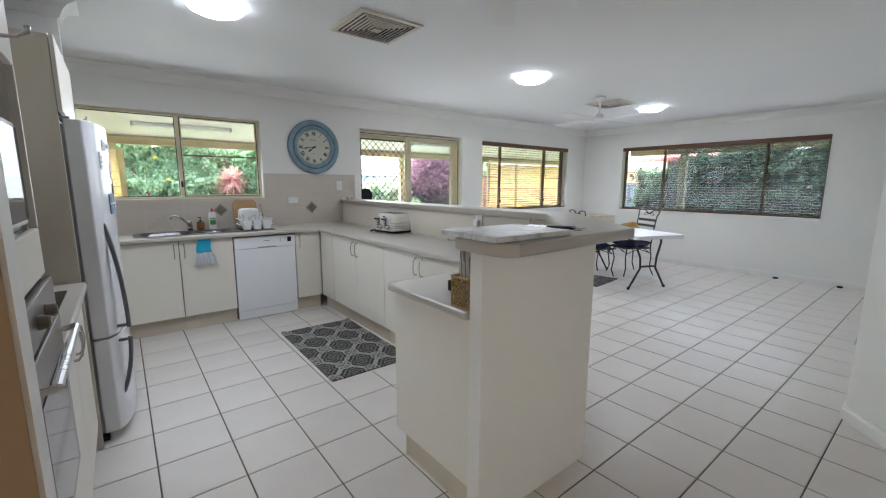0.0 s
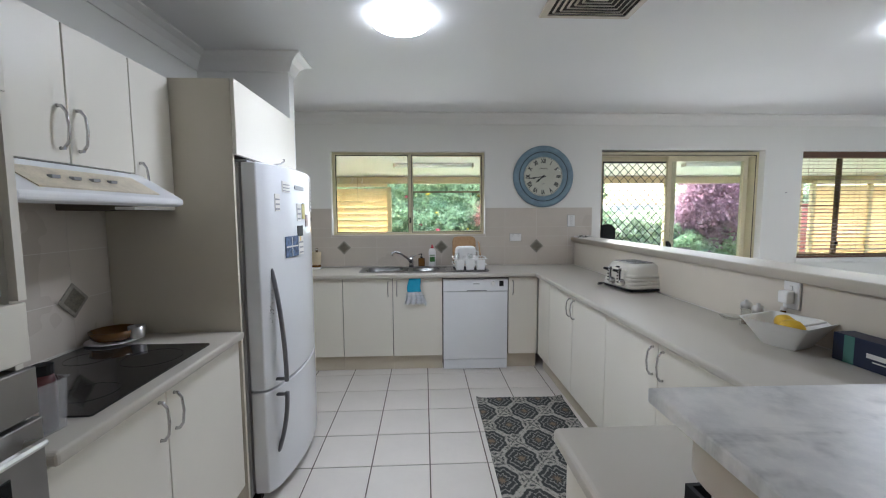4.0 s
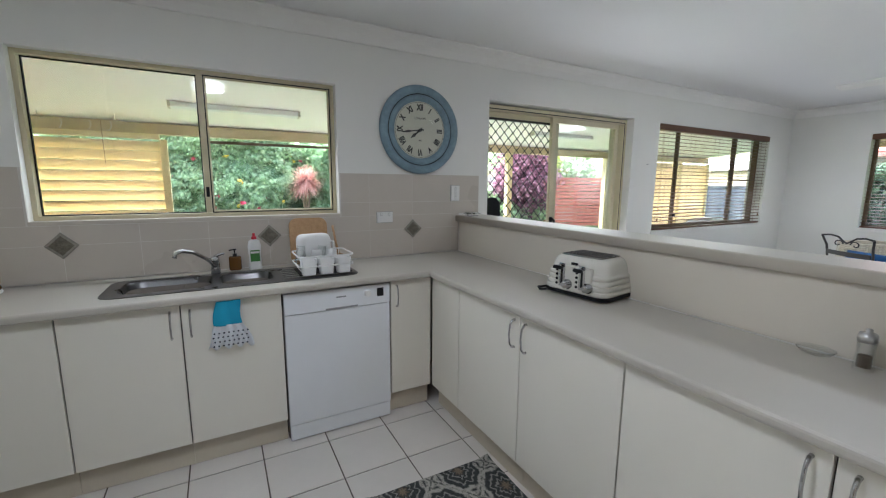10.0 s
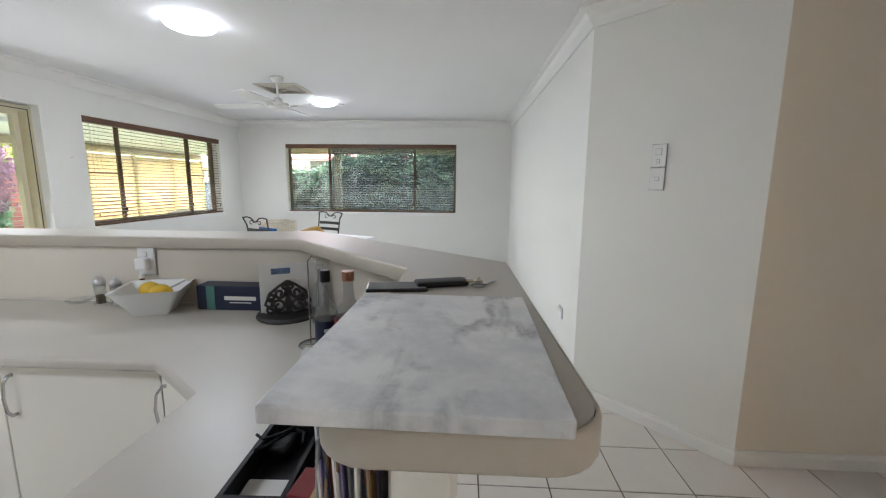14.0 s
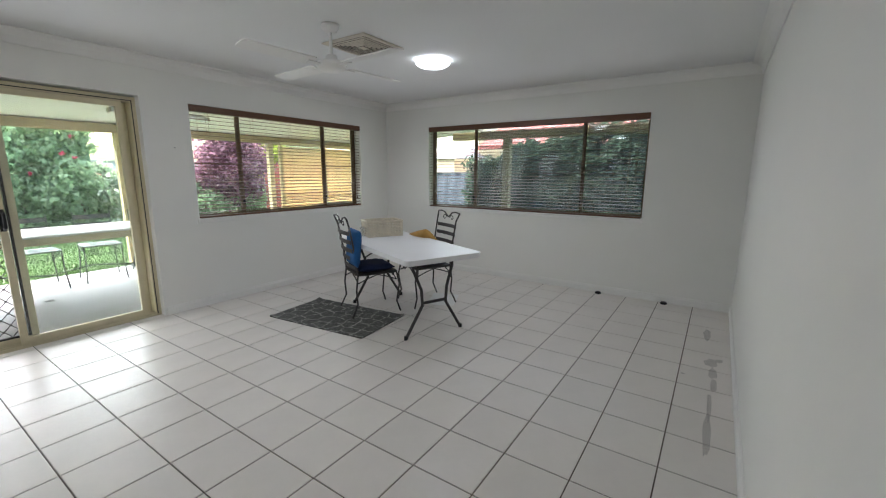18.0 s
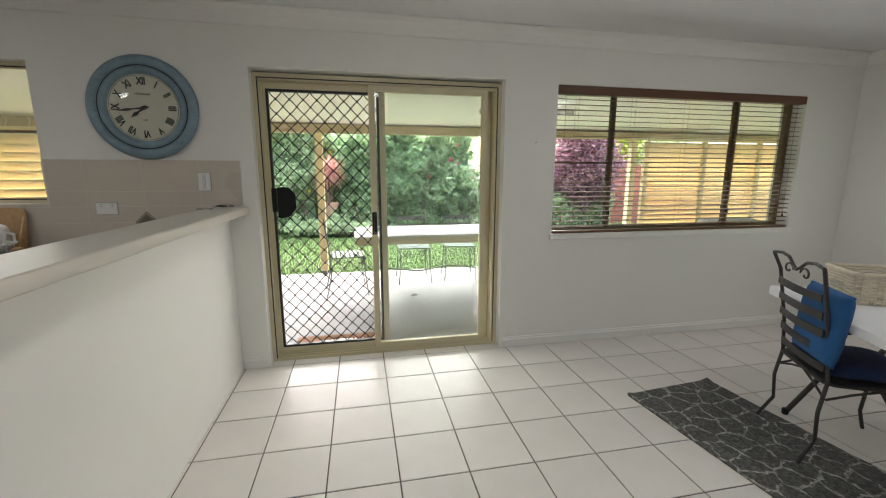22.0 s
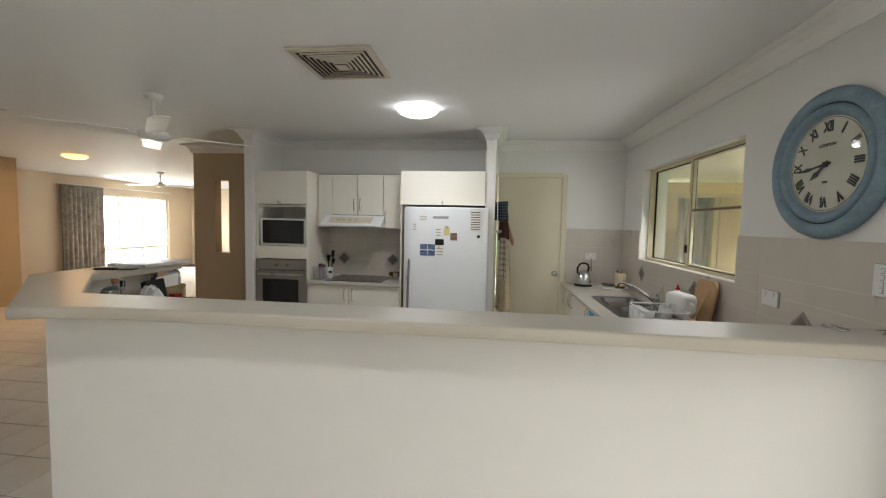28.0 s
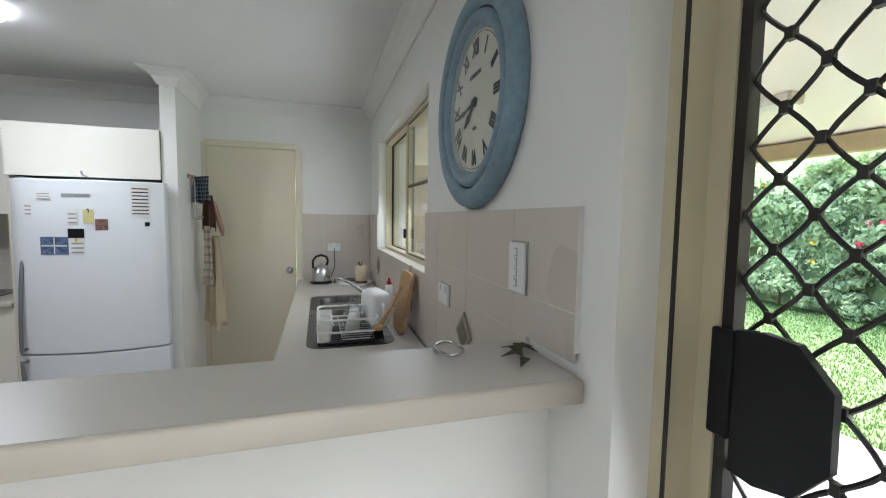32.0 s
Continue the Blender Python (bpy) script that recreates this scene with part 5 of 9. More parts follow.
def clock_hand(deg, length, w):
    bm = bmesh.new()
    rot = Matrix.Rotation(radians(-deg), 4, 'Z')
    pts = [(-w, -length * 0.18), (w, -length * 0.18), (w * 0.6, length * 0.45), (w * 1.5, length * 0.62), (0, length), (-w * 1.5, length * 0.62), (-w * 0.6, length * 0.45)]
    prism(bm, pts, 0.018, 0.0205)
    bm.transform(rot)
    return bm


part("hour_hand", clock_hand(232, 0.1, 0.008), M["ink"], ckk)
part("minute_hand", clock_hand(262, 0.155, 0.006), M["ink"], ckk)
part("pivot", turned([(0.012, 0.014), (0.012, 0.024), (0.006, 0.026)], 16), M["ink"], ckk)
g = part("clock_glass", turned([(0.206, 0.03), (0.17, 0.037), (0.1, 0.042), (0.001, 0.044)], 48, cap=False), M["glass"], ckk, smooth=True)
g.visible_shadow = False
ckk.matrix_basis = pose(2.288, WN - 0.001, 1.81, 90, 0, 0)


# ---- ceiling fittings ----
def dome_lamp(x, y, warm=False):
    l = thing("ceiling_light", "round glowing glass dome ceiling light" if not warm else "warm amber glass dome ceiling light", "ceiling light", group="dome ceiling lights")
    part("base_plate", turned([(0.14, 0), (0.14, -0.02), (0.12, -0.022)], 40, x, y, CEIL - 0.001), M["trim"], l)
    prof = [(0.158 * math.cos(a), -0.02 - 0.05 * math.sin(a)) for a in [math.pi / 2 * i / 9 for i in range(9)]] + [(0.004, -0.07)]
    part("dome", turned(prof, 40, x, y, CEIL), M["lamp_warm" if warm else "lamp_glow"], l, smooth=True)
    d = bpy.data.lights.new("dome_light", 'AREA')
    d.shape, d.size, d.energy, d.color = 'DISK', 0.29, ((0.6 if x > 2 else 1.05) if not warm else 1.6), ((0.92, 0.96, 1.0) if not warm else (1.0, 0.6, 0.25))
    o = new("dome_light", d)
    o.matrix_basis = look((x, y, CEIL - 0.085), (x, y, 0))
    return l


for x, y in ((0.942, 3.36), (3.73, 3.27), (6.31, 3.29)):
    dome_lamp(x, y)
dome_lamp(-1.33, -2.35, True)


def ceiling_vent(x, y):
    v = thing("ceiling_vent", "square cream ceiling air vent with stepped slats", "air vent", group="ceiling vents")
    part("backing", cube(x - 0.205, x + 0.205, y - 0.205, y + 0.205, CEIL - 0.006, CEIL - 0.001), M["vent_dark"], v)
    h = 0.235
    for k in range(8):
        o, i = h - 0.027 * k, h - 0.027 * k - (0.03 if k == 0 else 0.009)
        bm = bmesh.new()
        zo, zi = CEIL - 0.006 - 0.002 * min(k, 3), CEIL - 0.012 - 0.002 * min(k, 3)
        if k == 0:
            zo = CEIL - 0.003
        rings = [[(x + s * q, y + t * q, z) for s, t in ((-1, -1), (1, -1), (1, 1), (-1, 1))] for q, z in ((o, zo), (o - 0.003, zi), (i, zi - 0.001), (i, zi), (o - 0.004, zo))]
        skin(bm, rings, True, False)
        part("frame" if k == 0 else "slat", bm, M["vent"], v)
    part("centre", cube(x - 0.03, x + 0.03, y - 0.03, y + 0.03, CEIL - 0.026, CEIL - 0.02), M["vent"], v)
    return v


ceiling_vent(1.88, 3.09)
ceiling_vent(5.62, 3.5)


def ceiling_fan(x, y, spin, drop=0.27, n=4, reach=0.67):
    f = thing("ceiling_fan", "white four-blade ceiling fan at rest", "ceiling fan", group="ceiling fans")
    part("canopy", turned([(0.062, 0), (0.062, -0.02), (0.045, -0.045), (0.02, -0.052)], 24, 0, 0, CEIL - 0.001), M["trim"], f, smooth=True)
    part("down_rod", turned([(0.012, -0.05), (0.012, -drop + 0.07)], 12, 0, 0, CEIL), M["trim"], f)
    part("motor", turned([(0.02, 0.07), (0.04, 0.065), (0.045, 0.03), (0.1, 0.02), (0.108, 0.0), (0.1, -0.025), (0.07, -0.04), (0.02, -0.045)], 32, 0, 0, CEIL - drop), M["trim"], f, smooth=True)
    for k in range(n):
        rot = Matrix.Rotation(radians(spin + 360 / n * k), 4, 'Z') @ Matrix.Translation((0, 0, CEIL - drop)) @ Matrix.Rotation(radians(9), 4, 'X')
        bm = bmesh.new()
        prism(bm, rrect(0.15, reach, -0.062, 0.062, 0.03, 4), -0.004, 0.004)
        bm.transform(rot)
        bl = part("blade", bm, M["trim"], f)
        bm = cube(0.085, 0.2, -0.018, 0.018, -0.012, -0.0045, 0.002)
        bm.transform(rot)
        part("blade_arm", bm, M["trim"], bl)
    f.matrix_basis = pose(x, y, 0)
    return f


ceiling_fan(5.15, 3.36, 86)
ceiling_fan(1.4, 1.44, 44, 0.3, 4, 0.72)
ceiling_fan(-3.5, -2.85, 10)


# ---- the pantry door ----
idr = thing("door_2", "closed flush cream painted door with a round knob", "door", kind="structure")
part("door_leaf", cube(-0.455, -0.425, 4.035, 4.735, 0.006, 2.045, 0.003), M["door_paint"], idr)
bm = bmesh.new()
box(bm, -0.50, -0.412, 3.982, 4.032, 0, 2.08)
box(bm, -0.50, -0.412, 4.738, 4.79, 0, 2.08)
box(bm, -0.50, -0.412, 4.032, 4.738, 2.048, 2.1)
part("door_frame", bm, M["door_paint"], idr)
part("knob", turned([(0.03, 0), (0.03, 0.004), (0.01, 0.008), (0.01, 0.03), (0.026, 0.04), (0.028, 0.052), (0.018, 0.062), (0.004, 0.064)], 20), M["chrome"], idr, "round metal knob", smooth=True).matrix_basis = pose(-0.4245, 4.68, 0.985, 0, 90, 0)

# ---- rugs ----
for nm, m, x0, x1, y0, y1, at_, lb in (("kitchen_rug", M["rug_a"], -0.333, 0.333, -0.59, 0.59, pose(1.768, 3.603, 0, 0, 0, -0.5), "grey and cream patterned flat runner rug on the tiles"), ("dining_rug", M["rug_b"], -0.335, 0.335, -0.575, 0.575, pose(5.64, 3.98, 0, 0, 0, 6), "dark grey rug with a pale lattice pattern")):
    bm = bmesh.new()
    n = 24
    vs = []
    for i in range(n + 1):
        row = []
        for j in range(13):
            u, w = i / n, j / 12
            h = 0.0075 + 0.003 * max(0, math.sin(u * 19 + w * 4)) * (1 if u in (0, 1) or w in (0, 1) else 0.3) + 0.014 * (abs(2 * u - 1) * abs(2 * w - 1)) ** 14
            row.append(bm.verts.new((x0 + (x1 - x0) * w, y0 + (y1 - y0) * u, h)))
        vs.append(row)
    for i in range(n):
        for j in range(12):
            bm.faces.new((vs[i][j], vs[i][j + 1], vs[i + 1][j + 1], vs[i + 1][j]))
    r = bmesh.ops.extrude_face_region(bm, geom=bm.faces[:])
    for v in [g for g in r["geom"] if isinstance(g, bmesh.types.BMVert)]:
        v.co.z = 0.001
    bmesh.ops.recalc_face_normals(bm, faces=bm.faces[:])
    o = tagged(part(nm, bm, m), lb, "rug")
    o.matrix_basis = at_

# ---- dining table ----
tb = thing("folding_table", "white plastic folding table on dark steel legs", "table")
tl, tw_ = 1.6, 0.75
top = part("tabletop", prism(bmesh.new(), rrect(-tw_ / 2, tw_ / 2, -tl / 2, tl / 2, 0.05, 5), 0.69, 0.735), M["table_white"], tb)
soften(top, 0.008, 2)
for s in (-1, 1):
    y = s * (tl / 2 - 0.22)
    for q in (-1, 1):
        part("leg", rod([(q * 0.2, y, 0.688), (q * 0.2, y, 0.6), (q * 0.13, y + s * 0.02, 0.42), (q * 0.12, y + s * 0.02, 0.28), (q * 0.28, y + s * 0.02, 0.016)], 0.014), M["iron"], tb)
        part("foot", turned([(0.017, 0), (0.017, 0.03), (0.012, 0.035)], 12, q * 0.285, y + s * 0.02, 0), M["black"], tb)
    part("crossbar", rod([(-0.125, y + s * 0.02, 0.3), (0.125, y + s * 0.02, 0.3)], 0.014), M["iron"], tb)
    part("brace", rod([(-0.16, y, 0.5), (0.0, y - s * 0.25, 0.68)], 0.008), M["iron"], tb)
tb.matrix_basis = pose(6.07, 3.49, 0, 0, 0, -23)


def iron_chair(cushion=True):
    """A wrought iron chair that faces +y: slatted back with a scrolled crest, sprung seat frame, curved legs."""
    c = thing("iron_chair", "black wrought iron dining chair with slatted scroll back", "chair", group="wrought iron chairs")
    part("seat_frame", rod([(a, b, 0.43) for a, b in rrect(-0.21, 0.21, -0.21, 0.21, 0.05, 4)], 0.009, 8, True), M["iron"], c)
    for q in (-1, 1):
        part("front_leg", rod([(q * 0.2, 0.2, 0.43), (q * 0.215, 0.225, 0.3), (q * 0.2, 0.2, 0.12), (q * 0.215, 0.235, 0.01)], 0.009), M["iron"], c)
        part("back_leg", rod([(q * 0.2, -0.2, 0.43), (q * 0.205, -0.22, 0.28), (q * 0.2, -0.21, 0.14), (q * 0.215, -0.27, 0.01)], 0.009), M["iron"], c)
        part("back_post", rod([(q * 0.2, -0.2, 0.43), (q * 0.195, -0.22, 0.62), (q * 0.2, -0.27, 0.9), (q * 0.225, -0.3, 0.985)], 0.009), M["iron"], c)
    for y in (0.2, -0.2):
        part("apron", rod([(-0.2, y, 0.35), (-0.1, y, 0.39), (0, y, 0.42), (0.1, y, 0.39), (0.2, y, 0.35)], 0.006), M["iron"], c)
    for q in (-1, 1):
        part("apron", rod([(q * 0.205, -0.2, 0.35), (q * 0.205, -0.1, 0.39), (q * 0.205, 0, 0.42), (q * 0.205, 0.1, 0.39), (q * 0.205, 0.2, 0.35)], 0.006), M["iron"], c)
        part("scroll", rod([(q * (0.1 + 0.03 * math.cos(t / 2)), 0.2, 0.395 - 0.022 * math.sin(t / 2)) for t in range(0, 14)], 0.004, 6), M["iron"], c)
    for k, z in enumerate((0.5, 0.585, 0.67, 0.755, 0.84)):
        y = -0.205 - 0.075 * (z - 0.43) / 0.45
        pts = [(-0.192 + 0.384 * i / 6, y - 0.018 * math.sin(math.pi * i / 6), z) for i in range(7)]
        bm = bmesh.new()
        skin(bm, [[(a, b - 0.003, z - 0.019), (a, b + 0.003, z - 0.019), (a, b + 0.003, z + 0.019), (a, b - 0.003, z + 0.019)] for a, b, z in pts])
        bmesh.ops.recalc_face_normals(bm, faces=bm.faces[:])
        part("back_slat", bm, M["iron"], c)
    crest = [(-0.225, -0.3, 0.985), (-0.15, -0.295, 0.995), (-0.08, -0.295, 0.985), (-0.03, -0.295, 0.95), (0, -0.295, 0.935), (0.03, -0.295, 0.95), (0.08, -0.295, 0.985), (0.15, -0.295, 0.995), (0.225, -0.3, 0.985)]
    part("crest_rail", rod(crest, 0.008), M["iron"], c)
    for q in (-1, 1):
        part("crest_scroll", rod([(q * (0.075 - 0.045 * math.cos(t * 0.5) * (1 - t / 16)), -0.293, 0.925 + 0.035 * math.sin(t * 0.5) * (1 - t / 16)) for t in range(0, 13)], 0.005, 6), M["iron"], c)
    part("seat_pan", cube(-0.2, 0.2, -0.2, 0.2, 0.432, 0.438), M["iron"], c)
    return c


def cushion(name, w, d, h, mat, label, seed):
    rnd = random.Random(seed)
    bm = bmesh.new()
    n = 14
    for s in (1, -1):
        vs = []
        for i in range(n + 1):
            row = []
            for j in range(n + 1):
                u, v = 2 * i / n - 1, 2 * j / n - 1
                e = max(0, (1 - u ** 4) * (1 - v ** 4)) ** 0.55
                z = s * h * (0.07 + 0.43 * e) + (0.006 * rnd.random() * e)
                k = 1 - 0.06 * (1 - e)
                row.append(bm.verts.new((u * w / 2 * k, v * d / 2 * k, z)))
            vs.append(row)
        for i in range(n):
            for j in range(n):
                q = (vs[i][j], vs[i + 1][j], vs[i + 1][j + 1], vs[i][j + 1])
                bm.faces.new(q if s > 0 else q[::-1])
    rim = [e for e in bm.edges if e.is_boundary]
    bmesh.ops.bridge_loops(bm, edges=rim)
    bmesh.ops.recalc_face_normals(bm, faces=bm.faces[:])
    return tagged(part(name, bm, mat, smooth=True), label, "cushion")


c1 = iron_chair()
c1.matrix_basis = pose(6.0, 3.855, 0, 0, 0, -117)
c2 = copy_thing(c1, pose(6.53, 3.55, 0, 0, 0, 64))
o = cushion("seat_cushion", 0.4, 0.4, 0.07, M["blue_dark"], "navy blue seat cushion on the iron chair", 1)
o.matrix_basis = c1.matrix_basis @ pose(0, 0, 0.474)
o = cushion("back_cushion", 0.34, 0.37, 0.085, M["blue"], "slumped blue scatter cushion propped against the chair back", 2)
o.matrix_basis = c1.matrix_basis @ pose(0.07, -0.192, 0.69, 84, 0, 0)
o = cushion("seat_cushion", 0.4, 0.4, 0.07, M["blue_dark"], "navy blue seat cushion on the iron chair", 3)
o.matrix_basis = c2.matrix_basis @ pose(0, 0, 0.474)
o = cushion("back_cushion", 0.34, 0.34, 0.13, M["mustard"], "mustard yellow scatter cushion against the chair back", 4)
o.matrix_basis = c2.matrix_basis @ pose(0.03, -0.03, 0.66, 52, 14, 6)
bm = bmesh.new()
skin(bm, [[(-0.21 + 0.42 * i / 8, y, 0.0012 + 0.004 * math.sin(i * 0.9 + y * 9) ** 2) for i in range(9)] + [(-0.21 + 0.42 * i / 8, y, 0.0002 + 0.004 * math.sin(i * 0.9 + y * 9) ** 2) for i in range(8, -1, -1)] for y in (-0.15, -0.07, 0.0, 0.07, 0.15)])
bmesh.ops.recalc_face_normals(bm, faces=bm.faces[:])
ps = tagged(part("paper_sheet", bm, M["white_plastic"]), "loose white paper sheet on the floor under the table", "paper")
ps.matrix_basis = pose(6.7, 3.42, 0.0005, 0, 0, 24)

# basket on the table
bk = thing("storage_basket", "white-washed woven rectangular basket on the table", "basket")
bx, by, bh = 0.19, 0.125, 0.15
bm = bmesh.new()
box(bm, -bx, bx, -by, by, 0.0, 0.008)
part("base", bm, M["wicker"], bk)
for k in range(9):
    z = 0.015 + k * 0.0165
    q = 0.006 * math.sin(k)
    part("weaver", rod([(a, b, z) for a, b in rrect(-bx - q * 0.3, bx + q * 0.3, -by, by, 0.015, 3)], 0.0072, 6, True), M["wicker"], bk)
for i in range(13):
    x = -bx + 2 * bx * i / 12
    for y in (-by - 0.008, by + 0.008):
        part("stake", rod([(x, y, 0), (x, y, bh + 0.01)], 0.0035, 5), M["wicker"], bk)
part("rim", rod([(a, b, bh + 0.012) for a, b in rrect(-bx - 0.006, bx + 0.006, -by - 0.006, by + 0.006, 0.02, 4)], 0.011, 8, True), M["wicker"], bk)
bk.matrix_basis = pose(6.325, 3.985, 0.736, 0, 0, -29)
jr = tagged(part("glass_jar", turned([(0.04, 0), (0.042, 0.06), (0.042, 0.1), (0.036, 0.105), (0.036, 0.008), (0.0, 0.008)], 20, cap=False), M["jar_glass"], smooth=True), "small clear glass jar on the table", "jar")
jr.matrix_basis = pose(6.13, 4.07, 0.736)

# ---- living room beyond ----
lw = thing("window_4", "bright living room window with a white frame", "window", kind="structure")
part("window_frame", pane_frame(bmesh.new(), -7.0, -4.7, 0.12, 2.05, -5.8, -5.74, 0.05), M["trim"], lw)
for x in (-5.4, -6.12):
    part("mullion", cube(x - 0.03, x + 0.03, -5.8, -5.745, 0.17, 2.0), M["trim"], lw)
part("transom", cube(-6.95, -4.75, -5.8, -5.742, 0.62, 0.7), M["trim"], lw)
part("pane", cube(-6.95, -4.75, -5.775, -5.77, 0.17, 2.0), M["glass"], lw).visible_shadow = False
# glowing sheet added as the bright outdoors
tagged(part("backdrop_living", cube(-12, -1.0, -9.1, -9.0, -0.3, 5.0), M["backdrop_glow"]), "pale glowing backdrop sheet beyond the living room window", "backdrop", kind="backdrop")
cu = thing("curtain", "grey floral patterned curtain hanging open from a rod", "curtain")
bm = bmesh.new()
n = 60
xa, xb = -4.78, -3.8
f0 = [(xa + (xb - xa) * i / n, -5.56 + 0.045 * math.sin(i * 0.95) + 0.012 * math.sin(i * 2.3)) for i in range(n + 1)]
ring = f0 + [(a, b + 0.006) for a, b in f0[::-1]]
skin(bm, [[(a, b, z) for a, b in ring] for z in (0.03, 2.2)])
bmesh.ops.recalc_face_normals(bm, faces=bm.faces[:])
part("cloth", bm, M["curtain"], cu, smooth=True)
part("curtain_rod", rod([(-6.95, -5.58, 2.22), (-3.75, -5.58, 2.22)], 0.012), M["trim"], cu)
for x in (-6.9, -5.3, -3.8):
    part("rod_bracket", cube(x - 0.01, x + 0.01, -5.68, -5.57, 2.205, 2.235), M["trim"], cu)


# ---- outside ----
PZ = -0.05
patio = tagged(part("patio_slab", cube(-6.0, 11.6, 5.625, 8.55, -0.3, PZ, 0.01), M["concrete"]), "pale painted concrete patio slab", "patio", kind="structure")
tagged(part("ground", cube(-400, 400, -400, 900, -0.6, -0.31), M["soil"]), "grassy ground reaching to the horizon", "ground", kind="structure")
tagged(part("lawn", cube(-14, 9.21, 8.56, 15.6, -0.3, -0.11), M["soil"]), "green lawn behind the patio", "lawn", kind="structure")
def lawn_blades(x0, x1, y0, y1, n, seed):
    """Short mown grass: narrow bent blades."""
    r = np.random.RandomState(seed)
    x, y, a = r.uniform(x0, x1, n), y0 + (y1 - y0) * r.rand(n) ** 1.25, r.uniform(0, 2 * np.pi, n)
    hgt, w, lean = r.uniform(0.018, 0.042, n), r.uniform(0.004, 0.008, n), r.uniform(0.0, 0.03, n)
    ca, sa = np.cos(a), np.sin(a)
    p = np.empty((n, 3, 3))
    p[:, 0] = np.stack([x - w * ca, y - w * sa, np.full(n, -0.112)], 1)
    p[:, 1] = np.stack([x + w * ca, y + w * sa, np.full(n, -0.112)], 1)
    p[:, 2] = np.stack([x - lean * sa, y + lean * ca, -0.11 + hgt], 1)
    me = bpy.data.meshes.new("lawn_grass")
    me.from_pydata(p.reshape(-1, 3).tolist(), [], np.arange(3 * n).reshape(-1, 3).tolist())
    me.materials.append(M["grass"])
    return tagged(new("lawn_grass", me), "short mown green lawn grass", "grass", kind="stuff")


lawn_blades(-6.0, 9.1, 8.58, 13.5, 110000, 77)
tagged(part("side_yard", cube(9.22, 30, 8.56, 20, -0.3, -0.11), M["soil"]), "lawn beside the house", "lawn", kind="structure")
tagged(part("side_path", cube(8.3, 30, -8, 5.62, -0.3, -0.11), M["soil"]), "lawn beside the end of the house", "lawn", kind="structure")
tagged(part("side_strip", cube(11.61, 30, 5.625, 8.55, -0.3, -0.11), M["soil"]), "lawn between the patio and the side fence", "lawn", kind="structure")
bm = bmesh.new()
skin(bm, [[(x, 5.63, 2.37), (x, 8.95, 2.055), (x, 8.95, 2.115), (x, 5.63, 2.43)] for x in (-6.0, 11.6)])
bmesh.ops.recalc_face_normals(bm, faces=bm.faces[:])
tagged(part("ceiling_patio", bm, M["patio_ceiling"]), "cream lined patio ceiling falling towards the garden", "ceiling", kind="structure")
tagged(part("patio_beam", cube(-6.0, 11.6, 8.43, 8.53, 1.965, 2.088, 0.005), M["beam"]), "painted timber beam along the patio edge", "beam", kind="structure")
tagged(part("patio_gutter", cube(-6.0, 11.6, 8.96, 9.06, 2.03, 2.13, 0.01), M["patio_ceiling"]), "cream metal gutter along the patio roof", "gutter", kind="structure")
for x in (3.06, 5.5, 8.0):
    p = thing("patio_post", "square cream painted patio post on a steel foot", "post", x, 8.48, PZ, group="patio posts")
    o = part("shaft", cube(-0.05, 0.05, -0.05, 0.05, 0.061, 2.014, 0.006), M["cream_paint"], p)
    o.matrix_parent_inverse = Matrix()
    o = part("post_foot", cube(-0.03, 0.03, -0.056, 0.056, 0.001, 0.06, 0.003), M["iron_grey"], p, "grey steel post foot")
    o.matrix_parent_inverse = Matrix()


def screen(name, length, n, z0, z1, label):
    """A louvred privacy screen along x."""
    s = thing(name, label, "screen")
    h = (z1 - z0) / n
    bm = bmesh.new()
    a = 0.012
    skin(bm, [[(x, 0.026, -h * 0.48), (x, 0.034, -h * 0.48), (x, -0.022, h * 0.46), (x, -0.03, h * 0.46)] for x in (0.03, length - 0.03)])
    bmesh.ops.recalc_face_normals(bm, faces=bm.faces[:])
    first = part("louvre", bm, M["cream_louvre"], s)
    for i in range(n):
        o = first if i == 0 else new("louvre", first.data)
        o.parent = s
        o.matrix_basis = Matrix.Translation((0, 0, z0 + h * (i + 0.5)))
    k = max(1, round(length / 1.2))
    for i in range(k + 1):
        x = length * i / k
        part("upright", cube(x - 0.035, x + 0.035, -0.03, 0.03, PZ + 0.002, z1 + 0.02), M["cream_paint"], s)
    part("top_rail", cube(0.036, length - 0.036, -0.03, 0.03, z1 + 0.021, z1 + 0.08), M["cream_paint"], s)
    return s


sc = screen("louvre_screen", 2.62, 17, 0.0, 1.88, "cream painted louvred privacy screen on the patio")
sc.matrix_basis = pose(-2.17, 8.36, 0)
hr = thing("hook_rod", "thin metal rod with hanging hooks under the patio beam", "rod")
part("rod", rod([(-0.62, 8.2, 2.058), (0.1, 8.2, 2.063)], 0.006, 8), M["beam"], hr)
for x in (-0.56, 0.05):
    part("rod_hanger", rod([(x, 8.2, 2.06), (x, 8.2, 2.122)], 0.004, 6), M["steel"], hr)
for x in (-0.4, -0.17, 0.0):
    part("hook", rod([(x + 0.02 * math.sin(a * 0.7), 8.2, 2.058 - 0.02 * a) for a in range(6)], 0.004, 6), M["steel"], hr)
part("cord", rod([(-0.07, 8.2, 2.055), (-0.068, 8.2, 1.62)], 0.003, 6), M["cord"], hr)
sc = screen("louvre_screen", 3.3, 26, 0.0, 1.92, "cream painted louvred privacy screen at the patio end")
sc.matrix_basis = pose(8.16, 8.36, 0)
